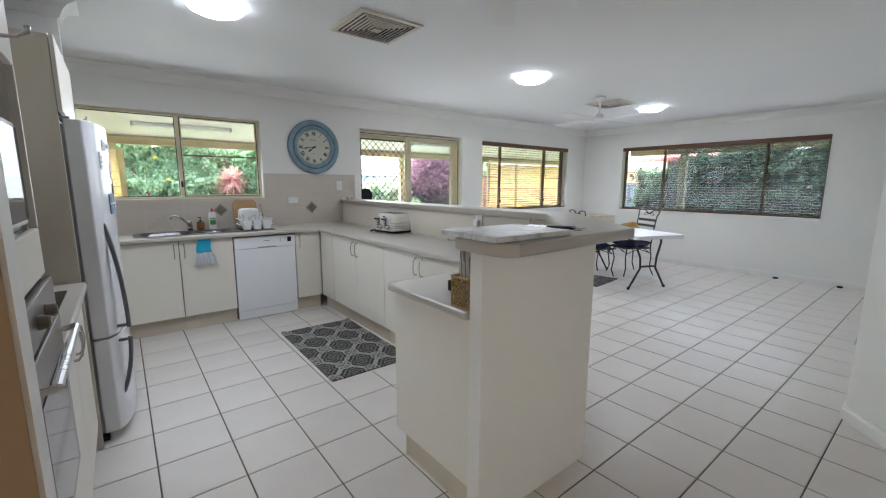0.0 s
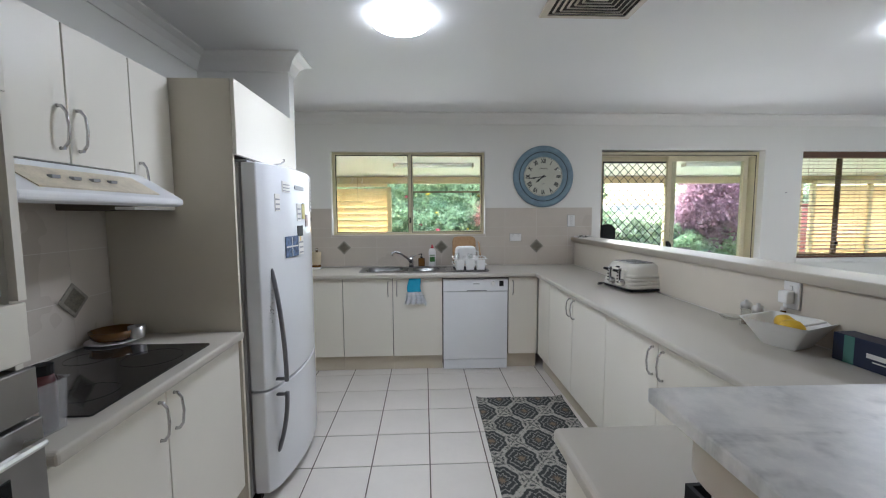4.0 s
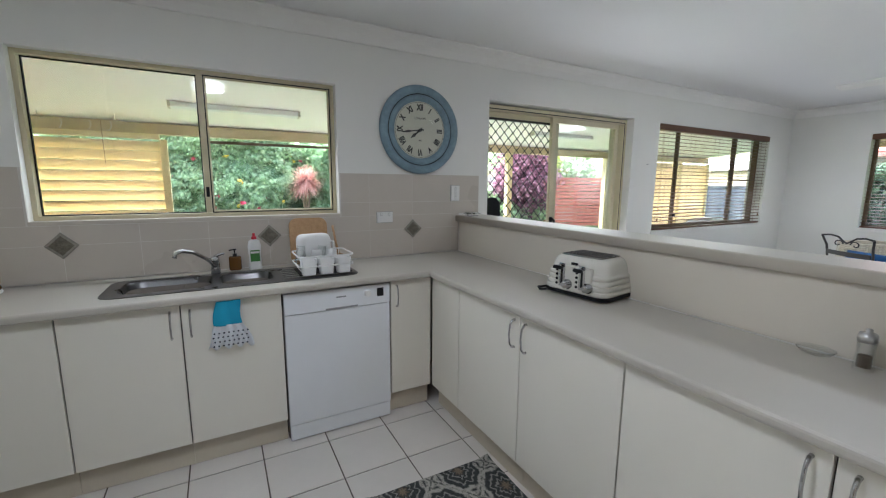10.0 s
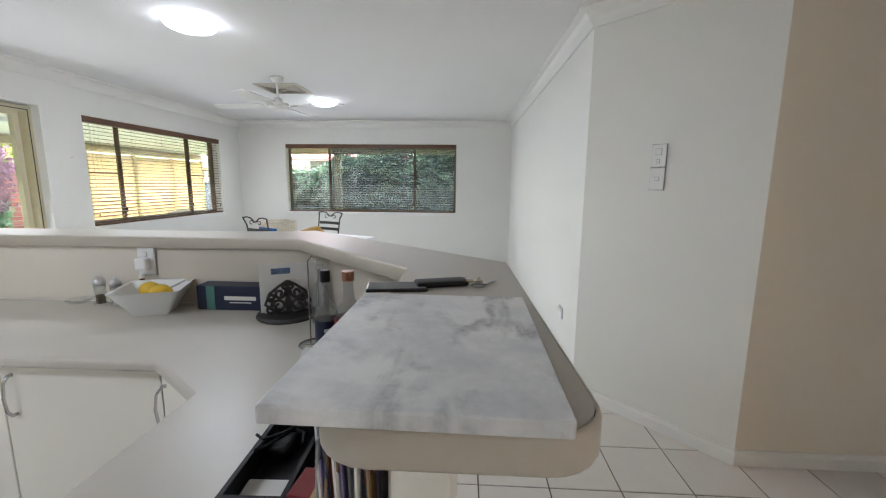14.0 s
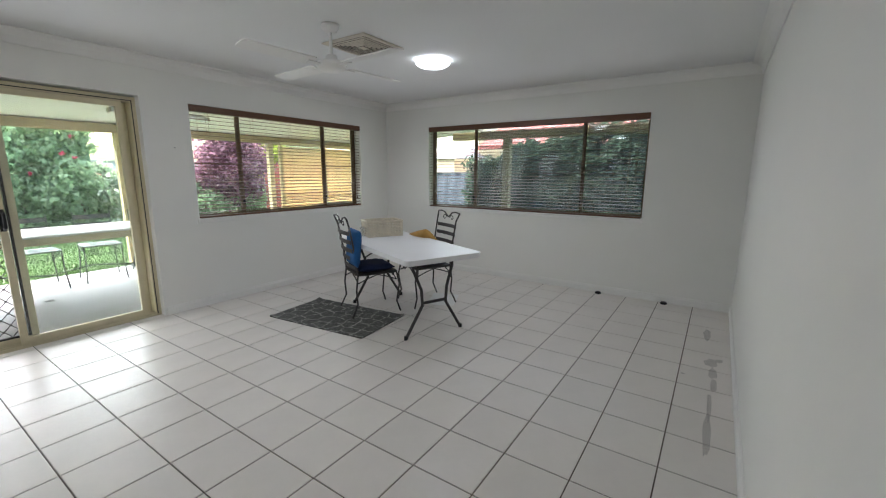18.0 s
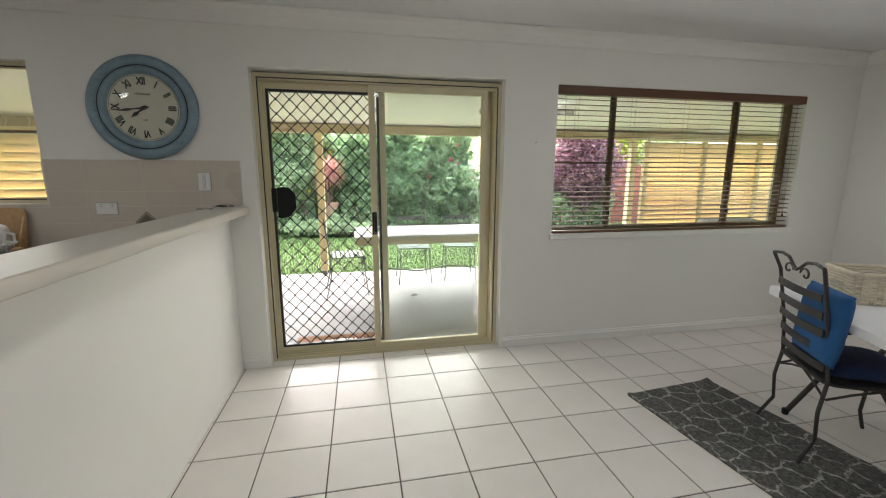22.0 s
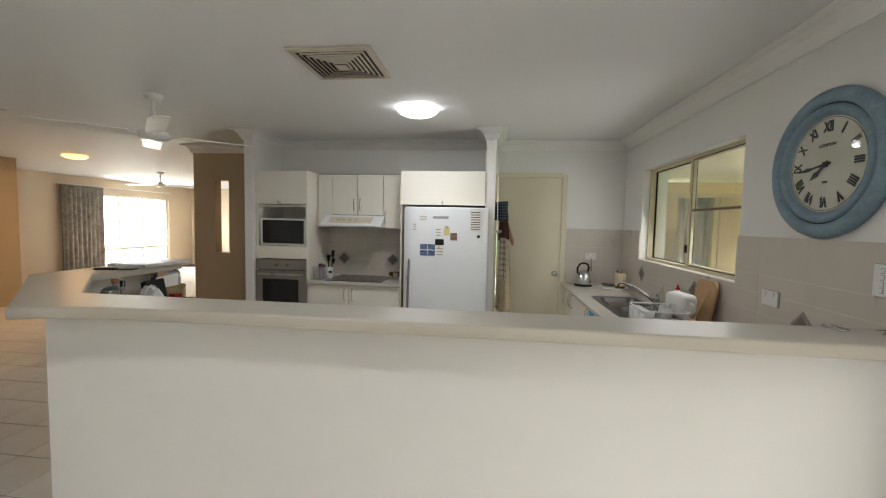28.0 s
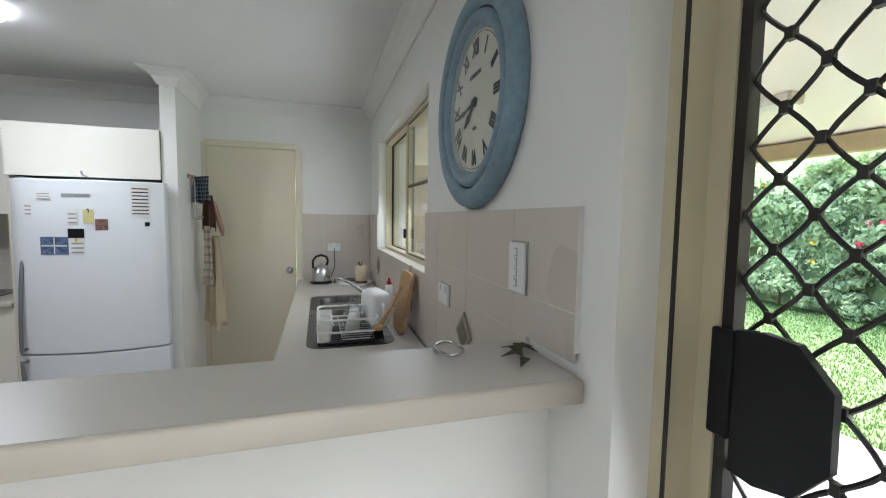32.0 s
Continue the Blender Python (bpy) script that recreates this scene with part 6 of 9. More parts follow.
# house wing west of the patio
wing = wall_y("wall_wing", -1.75, -1.5, 5.63, 8.2, [(6.1, 7.7, 0.0, 1.98)], 2.12, "cream_paint", "cream painted wall of the house wing", z0=PZ)
wd = thing("door_3", "cream framed glass door of the house wing with pale curtains", "sliding door", kind="structure")
bm = bmesh.new()
for a, b in ((6.1, 6.15), (6.87, 6.93), (7.65, 7.7)):
    box(bm, -1.6, -1.54, a, b, PZ, 1.98)
box(bm, -1.6, -1.54, 6.15, 6.87, 1.93, 1.98)
box(bm, -1.6, -1.54, 6.93, 7.65, 1.93, 1.98)
part("door_frame", bm, M["frame"], wd)
for a, b in ((6.15, 6.87), (6.93, 7.65)):
    part("pane", cube(-1.572, -1.568, a, b, PZ + 0.01, 1.93), M["glass"], wd)
tagged(part("wall_wing_back", cube(-2.6, -2.5, 5.63, 8.2, PZ, 2.12), M["wall_peach"]), "dim room behind the wing door", "wall", kind="structure")
bm = bmesh.new()
f0 = [(-1.72 + 0.03 * math.sin(i * 0.8), 6.5 + 0.55 * i / 30) for i in range(31)]
skin(bm, [[(a, b, z) for a, b in f0 + [(a - 0.005, b) for a, b in f0[::-1]]] for z in (0.0, 1.95)])
bmesh.ops.recalc_face_normals(bm, faces=bm.faces[:])
tagged(part("wing_curtain", bm, M["fence"], smooth=True), "pale grey curtain behind the wing door", "curtain")
pb = thing("patio_strip_light", "long white fluorescent batten light on the patio ceiling", "batten light", group="patio batten lights")
part("batten_body", cube(-0.6, 0.6, -0.05, 0.05, -0.055, -0.001, 0.01), M["trim"], pb)
for q in (-0.6, 0.6):
    part("end_cap", cube(q - 0.012, q + 0.012, -0.052, 0.052, -0.058, -0.001, 0.004), M["wicker"], pb)
pb.matrix_basis = pose(1.2, 7.48, 2.192, -5.4)
copy_thing(pb, pose(5.7, 7.42, 2.198, -5.4))

# outdoor table and chairs
ot = thing("outdoor_table", "long outdoor table with a white cloth top on iron legs", "table")
part("tabletop", cube(3.52, 5.9, 6.93, 7.83, 0.7, 0.722, 0.008), M["table_top"], ot)
part("apron", pane_frame(bmesh.new(), 3.535, 5.885, 6.945, 7.815, 0.62, 0.699, 0.02), M["cream_apron"], ot, "cream painted apron").matrix_basis = Matrix(((1, 0, 0, 0), (0, 0, 1, 0), (0, 1, 0, 0), (0, 0, 0, 1)))
for x in (3.75, 5.65):
    for y, q in ((7.05, -1), (7.7, 1)):
        part("leg", rod([(x, y, 0.62), (x, y + q * 0.03, 0.5), (x, y - q * 0.02, 0.3), (x, y - q * 0.03, 0.2), (x, y + q * 0.01, 0.08), (x, y + q * 0.03, PZ + 0.001)], 0.012), M["iron_grey"], ot)
        part("leg_scroll", rod([(x, y - q * (0.09 + (0.06 - 0.003 * t) * math.cos(t * 0.5)), 0.5 + (0.07 - 0.0035 * t) * math.sin(t * 0.5)) for t in range(16)], 0.007, 6), M["iron_grey"], ot)
    part("stretcher", rod([(x, 7.03, 0.22), (x, 7.2, 0.16), (x, 7.38, 0.28), (x, 7.55, 0.16), (x, 7.72, 0.22)], 0.009), M["iron_grey"], ot)
part("stretcher", rod([(3.75, 7.38, 0.27), (4.3, 7.38, 0.2), (4.7, 7.38, 0.26), (5.1, 7.38, 0.2), (5.65, 7.38, 0.27)], 0.009), M["iron_grey"], ot)
fw = thing("floor_waste", "small round metal drain grate in the patio floor", "drain", 4.21, 7.17, PZ)
o = part("rim", turned([(0.05, 0.0006), (0.05, 0.003), (0.04, 0.003), (0.04, 0.0006)], 24, cap=False), M["iron_grey"], fw)
o.matrix_parent_inverse = Matrix()
for k in range(5):
    o = part("bar", cube(-0.036 + 0.006 * abs(k - 2), 0.036 - 0.006 * abs(k - 2), -0.032 + 0.0145 * k, -0.026 + 0.0145 * k, 0.0006, 0.0028), M["iron"], fw)
    o.matrix_parent_inverse = Matrix()


def garden_chair():
    c = thing("garden_chair", "grey iron garden chair with scrolled apron", "chair", group="garden chairs")
    part("seat_frame", rod([(a, b, 0.43) for a, b in rrect(-0.21, 0.21, -0.2, 0.2, 0.05, 3)], 0.008, 6, True), M["iron_grey"], c)
    for k in range(7):
        y = -0.16 + 0.053 * k
        part("seat_slat", cube(-0.205, 0.205, y - 0.017, y + 0.017, 0.431, 0.437), M["aqua_iron"], c, "pale aqua painted slat")
    for q in (-1, 1):
        part("front_leg", rod([(q * 0.2, 0.19, 0.43), (q * 0.2, 0.2, 0.2), (q * 0.22, 0.23, PZ + 0.002)], 0.008, 6), M["iron_grey"], c)
        part("back_leg", rod([(q * 0.2, -0.26, 0.86), (q * 0.19, -0.2, 0.43), (q * 0.2, -0.2, 0.2), (q * 0.22, -0.26, PZ + 0.002)], 0.008, 6), M["iron_grey"], c)
        part("scroll", rod([(q * (0.1 + (0.06 - 0.003 * t) * math.cos(t * 0.6)), 0.2, 0.36 + (0.05 - 0.003 * t) * math.sin(t * 0.6)) for t in range(0, 14)], 0.005, 5), M["iron_grey"], c)
        part("lower_scroll", rod([(q * (0.12 + (0.035 - 0.0016 * t) * math.cos(t * 0.6)), 0.2, 0.385 - (0.03 - 0.0015 * t) * math.sin(t * 0.6)) for t in range(0, 12)], 0.004, 5), M["iron_grey"], c)
        part("side_apron", rod([(q * 0.2, -0.19, 0.32), (q * 0.2, -0.09, 0.39), (q * 0.2, 0, 0.36), (q * 0.2, 0.1, 0.39), (q * 0.2, 0.19, 0.32)], 0.005, 5), M["iron_grey"], c)
    part("front_apron", rod([(-0.2, 0.2, 0.3), (-0.13, 0.2, 0.34), (-0.05, 0.2, 0.31), (0, 0.2, 0.35), (0.05, 0.2, 0.31), (0.13, 0.2, 0.34), (0.2, 0.2, 0.3)], 0.005, 5), M["iron_grey"], c)
    for z in (0.57, 0.68, 0.79):
        y = -0.2 - 0.07 * (z - 0.43) / 0.5
        part("back_slat", cube(-0.19, 0.19, y - 0.003, y + 0.003, z - 0.03, z + 0.03), M["iron_grey"], c)
    return c


gc = garden_chair()
gc.matrix_basis = pose(4.3, 7.9, 0, 0, 0, 180)
for x, y, r in ((4.95, 7.93, 174), (5.62, 7.95, 184), (3.42, 7.46, -85)):
    copy_thing(gc, pose(x, y, 0, 0, 0, r))

# covered barbecue under the side window
bq = thing("covered_barbecue", "grey fabric covered barbecue with a black lid end on the patio", "barbecue")
bm = bmesh.new()
skin(bm, [[(a, b, z) for a, b in rrect(7.3 + o, 7.98 - o, 5.95 + o, 6.4 - o, 0.08, 4)] for o, z in ((0.0, PZ + 0.002), (0.01, 0.5), (0.02, 0.84), (0.05, 0.91), (0.14, 0.935))])
bmesh.ops.recalc_face_normals(bm, faces=bm.faces[:])
part("fabric_cover", bm, M["grey_plastic"], bq, "dull grey fabric cover", smooth=True)
part("lid_end", turned([(0.16, 0.0), (0.155, 0.05), (0.12, 0.1), (0.05, 0.13), (0.001, 0.135)], 24, 7.13, 6.15, 0.74), M["black"], bq, "round black lid", smooth=True)
part("stand", turned([(0.12, 0.0), (0.03, 0.03), (0.03, 0.76), (0.14, 0.79)], 16, 7.13, 6.15, PZ + 0.002), M["black"], bq)

# door mat
dm = tagged(part("door_mat", cube(3.02, 3.77, 5.69, 6.02, PZ + 0.001, PZ + 0.018, 0.006), M["coir"]), "brown coir door mat with white letters", "door mat")
letters("HELLO", 0.13, M["trim"], pose(3.4, 5.86, PZ + 0.0195, 0, 0, 180), dm, "lettering", 0.002)


# ---- planting ----
def leaves(name, mat, pts, size, parent=None, spread=0.6, seed=0, elong=1.6, label="", kind="stuff"):
    """Many small leaves at pts (n x 3), each a bent four-point blade."""
    r = np.random.RandomState(seed)
    n = len(pts)
    a = r.normal(size=(n, 3))
    a /= np.linalg.norm(a, axis=1)[:, None]
    b = r.normal(size=(n, 3))
    b -= (a * b).sum(1)[:, None] * a
    b /= np.linalg.norm(b, axis=1)[:, None]
    s = size * (0.6 + 0.8 * r.rand(n))[:, None]
    a, b = a * s * elong * 0.5, b * s * 0.5
    nrm = np.cross(a, b)
    nrm /= np.linalg.norm(nrm, axis=1)[:, None]
    v = np.stack([pts - a, pts + b + nrm * s * 0.12, pts + a, pts - b + nrm * s * 0.12], 1).reshape(-1, 3)
    me = bpy.data.meshes.new(name)
    me.vertices.add(n * 4)
    me.vertices.foreach_set("co", v.ravel())
    me.loops.add(n * 4)
    me.loops.foreach_set("vertex_index", np.arange(n * 4, dtype=np.int32))
    me.polygons.add(n)
    me.polygons.foreach_set("loop_start", np.arange(0, n * 4, 4, dtype=np.int32))
    me.update(calc_edges=True)
    me.materials.append(mat)
    ob = new(name, me)
    ob.parent = parent
    if label:
        tagged(ob, label, kind=kind)
    return ob


def leaf_clumps(name, mat, centres, rad, per, size, seed, toward, parent, elong=1.7):
    """Clumps of leaves on short twigs: each leaf lies roughly across the way out of its clump, so that light falls on the outer ones."""
    r = np.random.RandomState(seed)
    n = len(centres)
    d = r.normal(size=(n, per, 3)) + np.array(toward)
    d /= np.linalg.norm(d, axis=2)[:, :, None]
    p = (centres[:, None] + d * (rad[:, None, None] * (0.55 + 0.5 * r.rand(n, per, 1))) * np.array([1.15, 1.0, 0.85])).reshape(-1, 3)
    nrm = (d + r.normal(size=d.shape) * 0.45).reshape(-1, 3)
    nrm /= np.linalg.norm(nrm, axis=1)[:, None]
    a = np.cross(nrm, r.normal(size=nrm.shape) * np.array([1, 1, 0.4]))
    a /= np.linalg.norm(a, axis=1)[:, None] + 1e-9
    b = np.cross(nrm, a)
    sz = size * (0.6 + 0.8 * r.rand(len(p)))[:, None]
    a, b = a * sz * elong * 0.5, b * sz * 0.5
    keep = p[:, 2] > -0.08
    v = np.stack([p - a, p + b + nrm * sz * 0.1, p + a - nrm * sz * 0.18, p - b + nrm * sz * 0.1], 1)[keep].reshape(-1, 3)
    m = len(v) // 4
    me = bpy.data.meshes.new(name)
    me.vertices.add(m * 4)
    me.vertices.foreach_set("co", v.ravel())
    me.loops.add(m * 4)
    me.loops.foreach_set("vertex_index", np.arange(m * 4, dtype=np.int32))
    me.polygons.add(m)
    me.polygons.foreach_set("loop_start", np.arange(0, m * 4, 4, dtype=np.int32))
    me.update(calc_edges=True)
    me.materials.append(mat)
    ob = new(name, me)
    ob.parent = parent
    return ob


def shrubs(name, label, u0, u1, v0, depth, top, mat, density, size, seed, rad=0.2, per=34, flowers=(), along="x", category="shrub"):
    """A bank of shrubs along x (or y), its face towards the house at v0; top(u) is its height."""
    h = thing(name, label, category)
    r = np.random.RandomState(seed)

    def place(u, v, z):
        return np.stack([u, v, z] if along == "x" else [v, u, z], 1)

    length = u1 - u0
    n = int(density * length)
    u = r.uniform(u0, u1, n)
    hu = np.array([top(q) for q in u])
    z = hu * r.rand(n) ** 0.8
    bulge = np.array([noise.noise(Vector((q * 1.1, w * 1.3, seed))) for q, w in zip(u, z)])
    v = v0 + 0.3 * bulge + 0.12 * z + 0.18 * r.rand(n)
    k = int(n * 0.45)
    ut = r.uniform(u0, u1, k)
    zt = np.array([top(q) for q in ut])
    vt = v0 + 0.15 + (depth - 0.15) * r.rand(k)
    zt = zt + 0.22 * np.array([noise.noise(Vector((q * 2.1, w * 2.1, seed + 5))) for q, w in zip(ut, vt)]) + 0.1 * r.rand(k)
    c = np.concatenate([place(u, v, z), place(ut, vt, zt)])
    rr = rad * (0.55 + 0.75 * r.rand(len(c)))
    out = (0.0, -0.55, 0.45) if along == "x" else (-0.55, 0.0, 0.45)
    tagged(leaf_clumps("foliage", mat, c, rr, per, size, seed + 1, out, h), kind="stuff")
    # shoots that stand up out of the top
    q = max(3, int(length * 5))
    us = r.uniform(u0, u1, q)
    hs = np.array([top(a) for a in us])
    cs = np.concatenate([place(us + 0.05 * i * np.sin(us * 40), v0 + 0.3 + 0.4 * depth * r.rand(q), hs + 0.12 + 0.1 * i) for i in range(3)])
    tagged(leaf_clumps("shoots", mat, cs, 0.09 * np.ones(len(cs)), 9, size * 0.9, seed + 2, out, h), kind="stuff")
    # added filler surface inside the foliage, coloured as the shaded gaps between leaves
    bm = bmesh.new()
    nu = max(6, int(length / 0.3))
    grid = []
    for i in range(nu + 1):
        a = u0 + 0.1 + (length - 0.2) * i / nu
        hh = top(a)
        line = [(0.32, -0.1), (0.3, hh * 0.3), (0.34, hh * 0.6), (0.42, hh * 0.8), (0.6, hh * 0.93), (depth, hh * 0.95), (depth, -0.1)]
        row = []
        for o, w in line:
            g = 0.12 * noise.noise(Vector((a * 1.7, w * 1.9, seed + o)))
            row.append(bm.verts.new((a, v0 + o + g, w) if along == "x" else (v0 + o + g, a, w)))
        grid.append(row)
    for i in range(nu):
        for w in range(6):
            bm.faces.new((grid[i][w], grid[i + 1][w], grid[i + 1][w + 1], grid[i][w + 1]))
    part("inner_growth", bm, M["leaf_core"], h, "green filler surface with the shade between leaves in its colour", smooth=True)
    for i in range(max(2, int(length))):
        a = u0 + 0.4 + (length - 0.8) * i / max(1, int(length) - 1)
        pts = [(a, v0 + 0.3, -0.11), (a + 0.06, v0 + 0.26, 0.3), (a - 0.04, v0 + 0.2, 0.7)]
        part("stem", rod(pts if along == "x" else [(y, x, w) for x, y, w in pts], [0.03, 0.022, 0.012], 6), M["bark"], h)
    for i, (fm, cnt, fs) in enumerate(flowers):
        uf = r.uniform(u0, u1, cnt)
        zf = np.array([top(a) for a in uf]) * (0.3 + 0.75 * r.rand(cnt))
        cf = place(uf, v0 + 0.12 * zf - 0.08 + 0.1 * r.rand(cnt), zf)
        tagged(leaf_clumps("flowers", fm, cf, 0.04 * np.ones(cnt), 8, fs, seed + 20 + i, out, h, 1.1), "scattered small blossoms", kind="stuff")
    return h


def wavy(base, amp, seed, freq=0.8):
    return lambda u: base + amp * noise.noise(Vector((u * freq, seed, 0.3))) + 0.5 * amp * noise.noise(Vector((u * freq * 2.7, seed, 4.1)))


shrubs("hibiscus_hedge", "tall leafy hibiscus hedge with scattered pink flowers behind the lawn", -9.0, 2.55, 13.2, 1.3, wavy(2.42, 0.34, 1.0), M["leaf"], 105, 0.052, 11, 0.19, 52, ((M["flower_pink"], 60, 0.075), (M["flower_yellow"], 24, 0.05)), category="hedge")
shrubs("broadleaf_shrub", "dense dark green broad-leafed shrub behind the lawn", 3.1, 5.1, 13.05, 1.4, wavy(2.3, 0.25, 2.0), M["leaf_deep"], 115, 0.064, 31, 0.2, 52)
shrubs("garden_shrub", "loose light green shrub behind the lawn", 4.9, 6.7, 13.3, 1.3, wavy(2.42, 0.3, 3.0), M["leaf"], 75, 0.065, 41, 0.19, 40, ((M["flower_pink"], 8, 0.06),))
shrubs("ground_cover", "low leafy ground cover round the potted plant", 1.9, 3.9, 12.55, 0.4, wavy(0.13, 0.1, 8.0, 1.6), M["leaf"], 70, 0.05, 53, 0.13, 34)
shrubs("variegated_shrub", "low pale green and white variegated shrub", 6.7, 8.7, 13.4, 1.1, wavy(1.3, 0.22, 4.0, 1.3), M["leaf_pale"], 75, 0.07, 43, 0.18, 36)
shrubs("low_shrub", "low green shrub below the burgundy tree", 8.7, 10.7, 13.0, 1.0, wavy(0.75, 0.2, 5.0, 1.3), M["leaf"], 60, 0.075, 47, 0.17, 34)
shrubs("climbing_shrub", "tall shrub with red new leaves behind the hedge", 2.2, 6.2, 14.3, 0.9, wavy(2.65, 0.3, 6.0), M["leaf"], 40, 0.08, 49, 0.2, 30, ((M["flower_pink"], 26, 0.09), (M["flower_yellow"], 30, 0.07)))
shrubs("side_hedge", "dense dark green hedge that slopes down along the side fence", -1.2, 6.4, 12.2, 1.5, lambda u: min(2.25, 2.2 - 0.16 * max(0.0, u - 3.2) ** 1.35) + 0.1 * noise.noise(Vector((u * 1.3, 7.0, 0))), M["leaf_dark"], 110, 0.07, 51, 0.2, 40, (), "y", "hedge")


def small_tree(name, x, y, h, crown, mat, label, seed, n=140, trunk=0.06, z0=-0.11, size=0.09):
    t = thing(name, label, "tree", x, y, z0)
    r = random.Random(seed)
    top = h * 0.55
    part("trunk", rod([(x, y, z0), (x + 0.05, y, z0 + top * 0.5), (x - 0.03, y + 0.04, z0 + top), (x, y, z0 + h * 0.85)], [trunk, trunk * 0.8, trunk * 0.6, trunk * 0.25]), M["bark"], t)
    for k in range(7):
        a = k * 2.4 + r.random()
        zz = top * (0.45 + 0.12 * k)
        part("limb", rod([(x, y, z0 + zz), (x + crown * 0.35 * math.cos(a), y + crown * 0.35 * math.sin(a), z0 + zz + 0.3), (x + crown * 0.75 * math.cos(a), y + crown * 0.75 * math.sin(a), z0 + zz + 0.65)], [trunk * 0.5, trunk * 0.35, trunk * 0.12]), M["bark"], t)
    rs = np.random.RandomState(seed)
    c = rs.normal(size=(n, 3))
    c /= np.linalg.norm(c, axis=1)[:, None]
    c *= (rs.rand(n, 1) ** 0.45) * np.array([crown, crown, h * 0.42])
    c += np.array([x, y, z0 + h * 0.6])
    pp = (c[:, None] + rs.normal(size=(n, 50, 3)) * 0.16).reshape(-1, 3)
    pp = pp[pp[:, 2] > z0 + 0.2]
    o = leaves("crown", mat, pp, size, None, seed=seed)
    o.parent = t
    o.matrix_parent_inverse = t.matrix_basis.inverted()
    return t


small_tree("burgundy_tree", 9.85, 13.3, 3.0, 0.95, M["leaf_red"], "small tree with burgundy purple leaves", 5, 210, 0.06, -0.11, 0.07)
small_tree("lime_tree", 12.3, 15.6, 4.0, 1.2, M["leaf_yellow"], "bright lime yellow leafed tree", 6)
small_tree("green_tree", 14.0, 18.5, 5.0, 2.0, M["leaf"], "broad green garden tree", 7, 200, 0.1)
small_tree("green_tree", 13.6, 14.6, 2.9, 0.8, M["leaf_pale"], "small pale-leafed tree beside the slat fence", 12, 130, 0.05)
small_tree("green_tree", -3.0, 19.0, 5.5, 2.6, M["leaf"], "broad green garden tree", 8, 220, 0.12)
small_tree("green_tree", 6.0, 20.0, 5.0, 2.6, M["leaf"], "broad green garden tree behind the hedge", 9, 220, 0.12)

# cordyline in a pot
CX, CY = 2.86, 13.05
cdl = thing("cordyline", "spiky pink-red cordyline in a tall terracotta pot", "potted plant", CX, CY, -0.11)
part("pot", turned([(0.12, 0), (0.185, 0.66), (0.19, 0.74), (0.21, 0.74), (0.21, 0.82), (0.185, 0.82), (0.175, 0.74), (0.0, 0.72)], 24, CX, CY, -0.109, cap=False), M["terracotta"], cdl, "weathered terracotta pot")
for k, (dx, h) in enumerate(((0.0, 1.4), (-0.06, 1.25), (0.06, 1.3))):
    part("stem", rod([(CX + dx * 0.3, CY, 0.6), (CX + dx, CY + 0.02, 0.95), (CX + dx * 1.3, CY, h)], [0.03, 0.025, 0.02]), M["bark"], cdl)
bm = bmesh.new()
r = random.Random(3)
for k in range(900):
    a, el, ln = r.uniform(0, 6.28), math.asin(r.uniform(-0.8, 1.0)), r.uniform(0.34, 0.54)
    hx, pz = ((0.0, 1.46), (-0.07, 1.36), (0.07, 1.4))[k % 3]
    pz += 0.12 * r.random()
    pts = []
    for i in range(5):
        u = i / 4
        pts.append(Vector((CX + hx + math.cos(a) * math.cos(el) * ln * u, CY + math.sin(a) * math.cos(el) * ln * u, pz + math.sin(el) * ln * u - 0.1 * u * u)))
    sd_ = Vector((-math.sin(a), math.cos(a), 0)) * 0.011
    rows = [(p - sd_ * (1 - (i / 4) ** 2), p + sd_ * (1 - (i / 4) ** 2)) for i, p in enumerate(pts)]
    vv = [(bm.verts.new(p), bm.verts.new(q)) for p, q in rows]
    for (p, q), (e_, t) in zip(vv, vv[1:]):
        bm.faces.new((p, q, t, e_))
part("leaf_head", bm, M["leaf_pink"], cdl, "spray of narrow pink-red leaves")

# fences, neighbours
def slat_fence(name, x, y, rz, length, n, h, mat, label):
    f = thing(name, label, "fence", x, y, -0.11, rz)
    first = part("slat", cube(0, length, -0.01, 0.01, 0.04, 0.04 + h / n * 0.82), mat, f)
    first.matrix_parent_inverse = Matrix()
    for i in range(1, n):
        o = new("slat", first.data)
        o.parent = f
        o.matrix_basis = Matrix.Translation((0, 0, h / n * i))
    for u in (0.05, length / 2, length - 0.05):
        p = part("post", cube(u - 0.04, u + 0.04, 0.012, 0.09, 0, h + 0.05), mat, f)
        p.matrix_parent_inverse = Matrix()
    return f


slat_fence("slat_fence", 11.35, 13.9, -18, 2.5, 14, 1.78, M["red_slat"], "red-brown horizontal slat fence panel")


def sheet_fence(name, x, y, rz, length, h, mat, label):
    f = thing(name, label, "fence", x, y, -0.11, rz)
    n = int(length / 0.09)
    bm = bmesh.new()
    pts = [(0.09 * i, 0.018 if (i // 2) % 2 else -0.018) for i in range(n + 1)]
    ring = pts + [(a, b + 0.004) for a, b in pts[::-1]]
    skin(bm, [[(a, b, z) for a, b in ring] for z in (0.02, h)])
    bmesh.ops.recalc_face_normals(bm, faces=bm.faces[:])
    p = part("sheet", bm, mat, f)
    p.matrix_parent_inverse = Matrix()
    p = part("rail", cube(0, length, -0.03, 0.03, h + 0.001, h + 0.04), mat, f)
    p.matrix_parent_inverse = Matrix()
    p = part("rail", cube(0, length, -0.03, 0.03, 0, 0.019), mat, f)
    p.matrix_parent_inverse = Matrix()
    return f


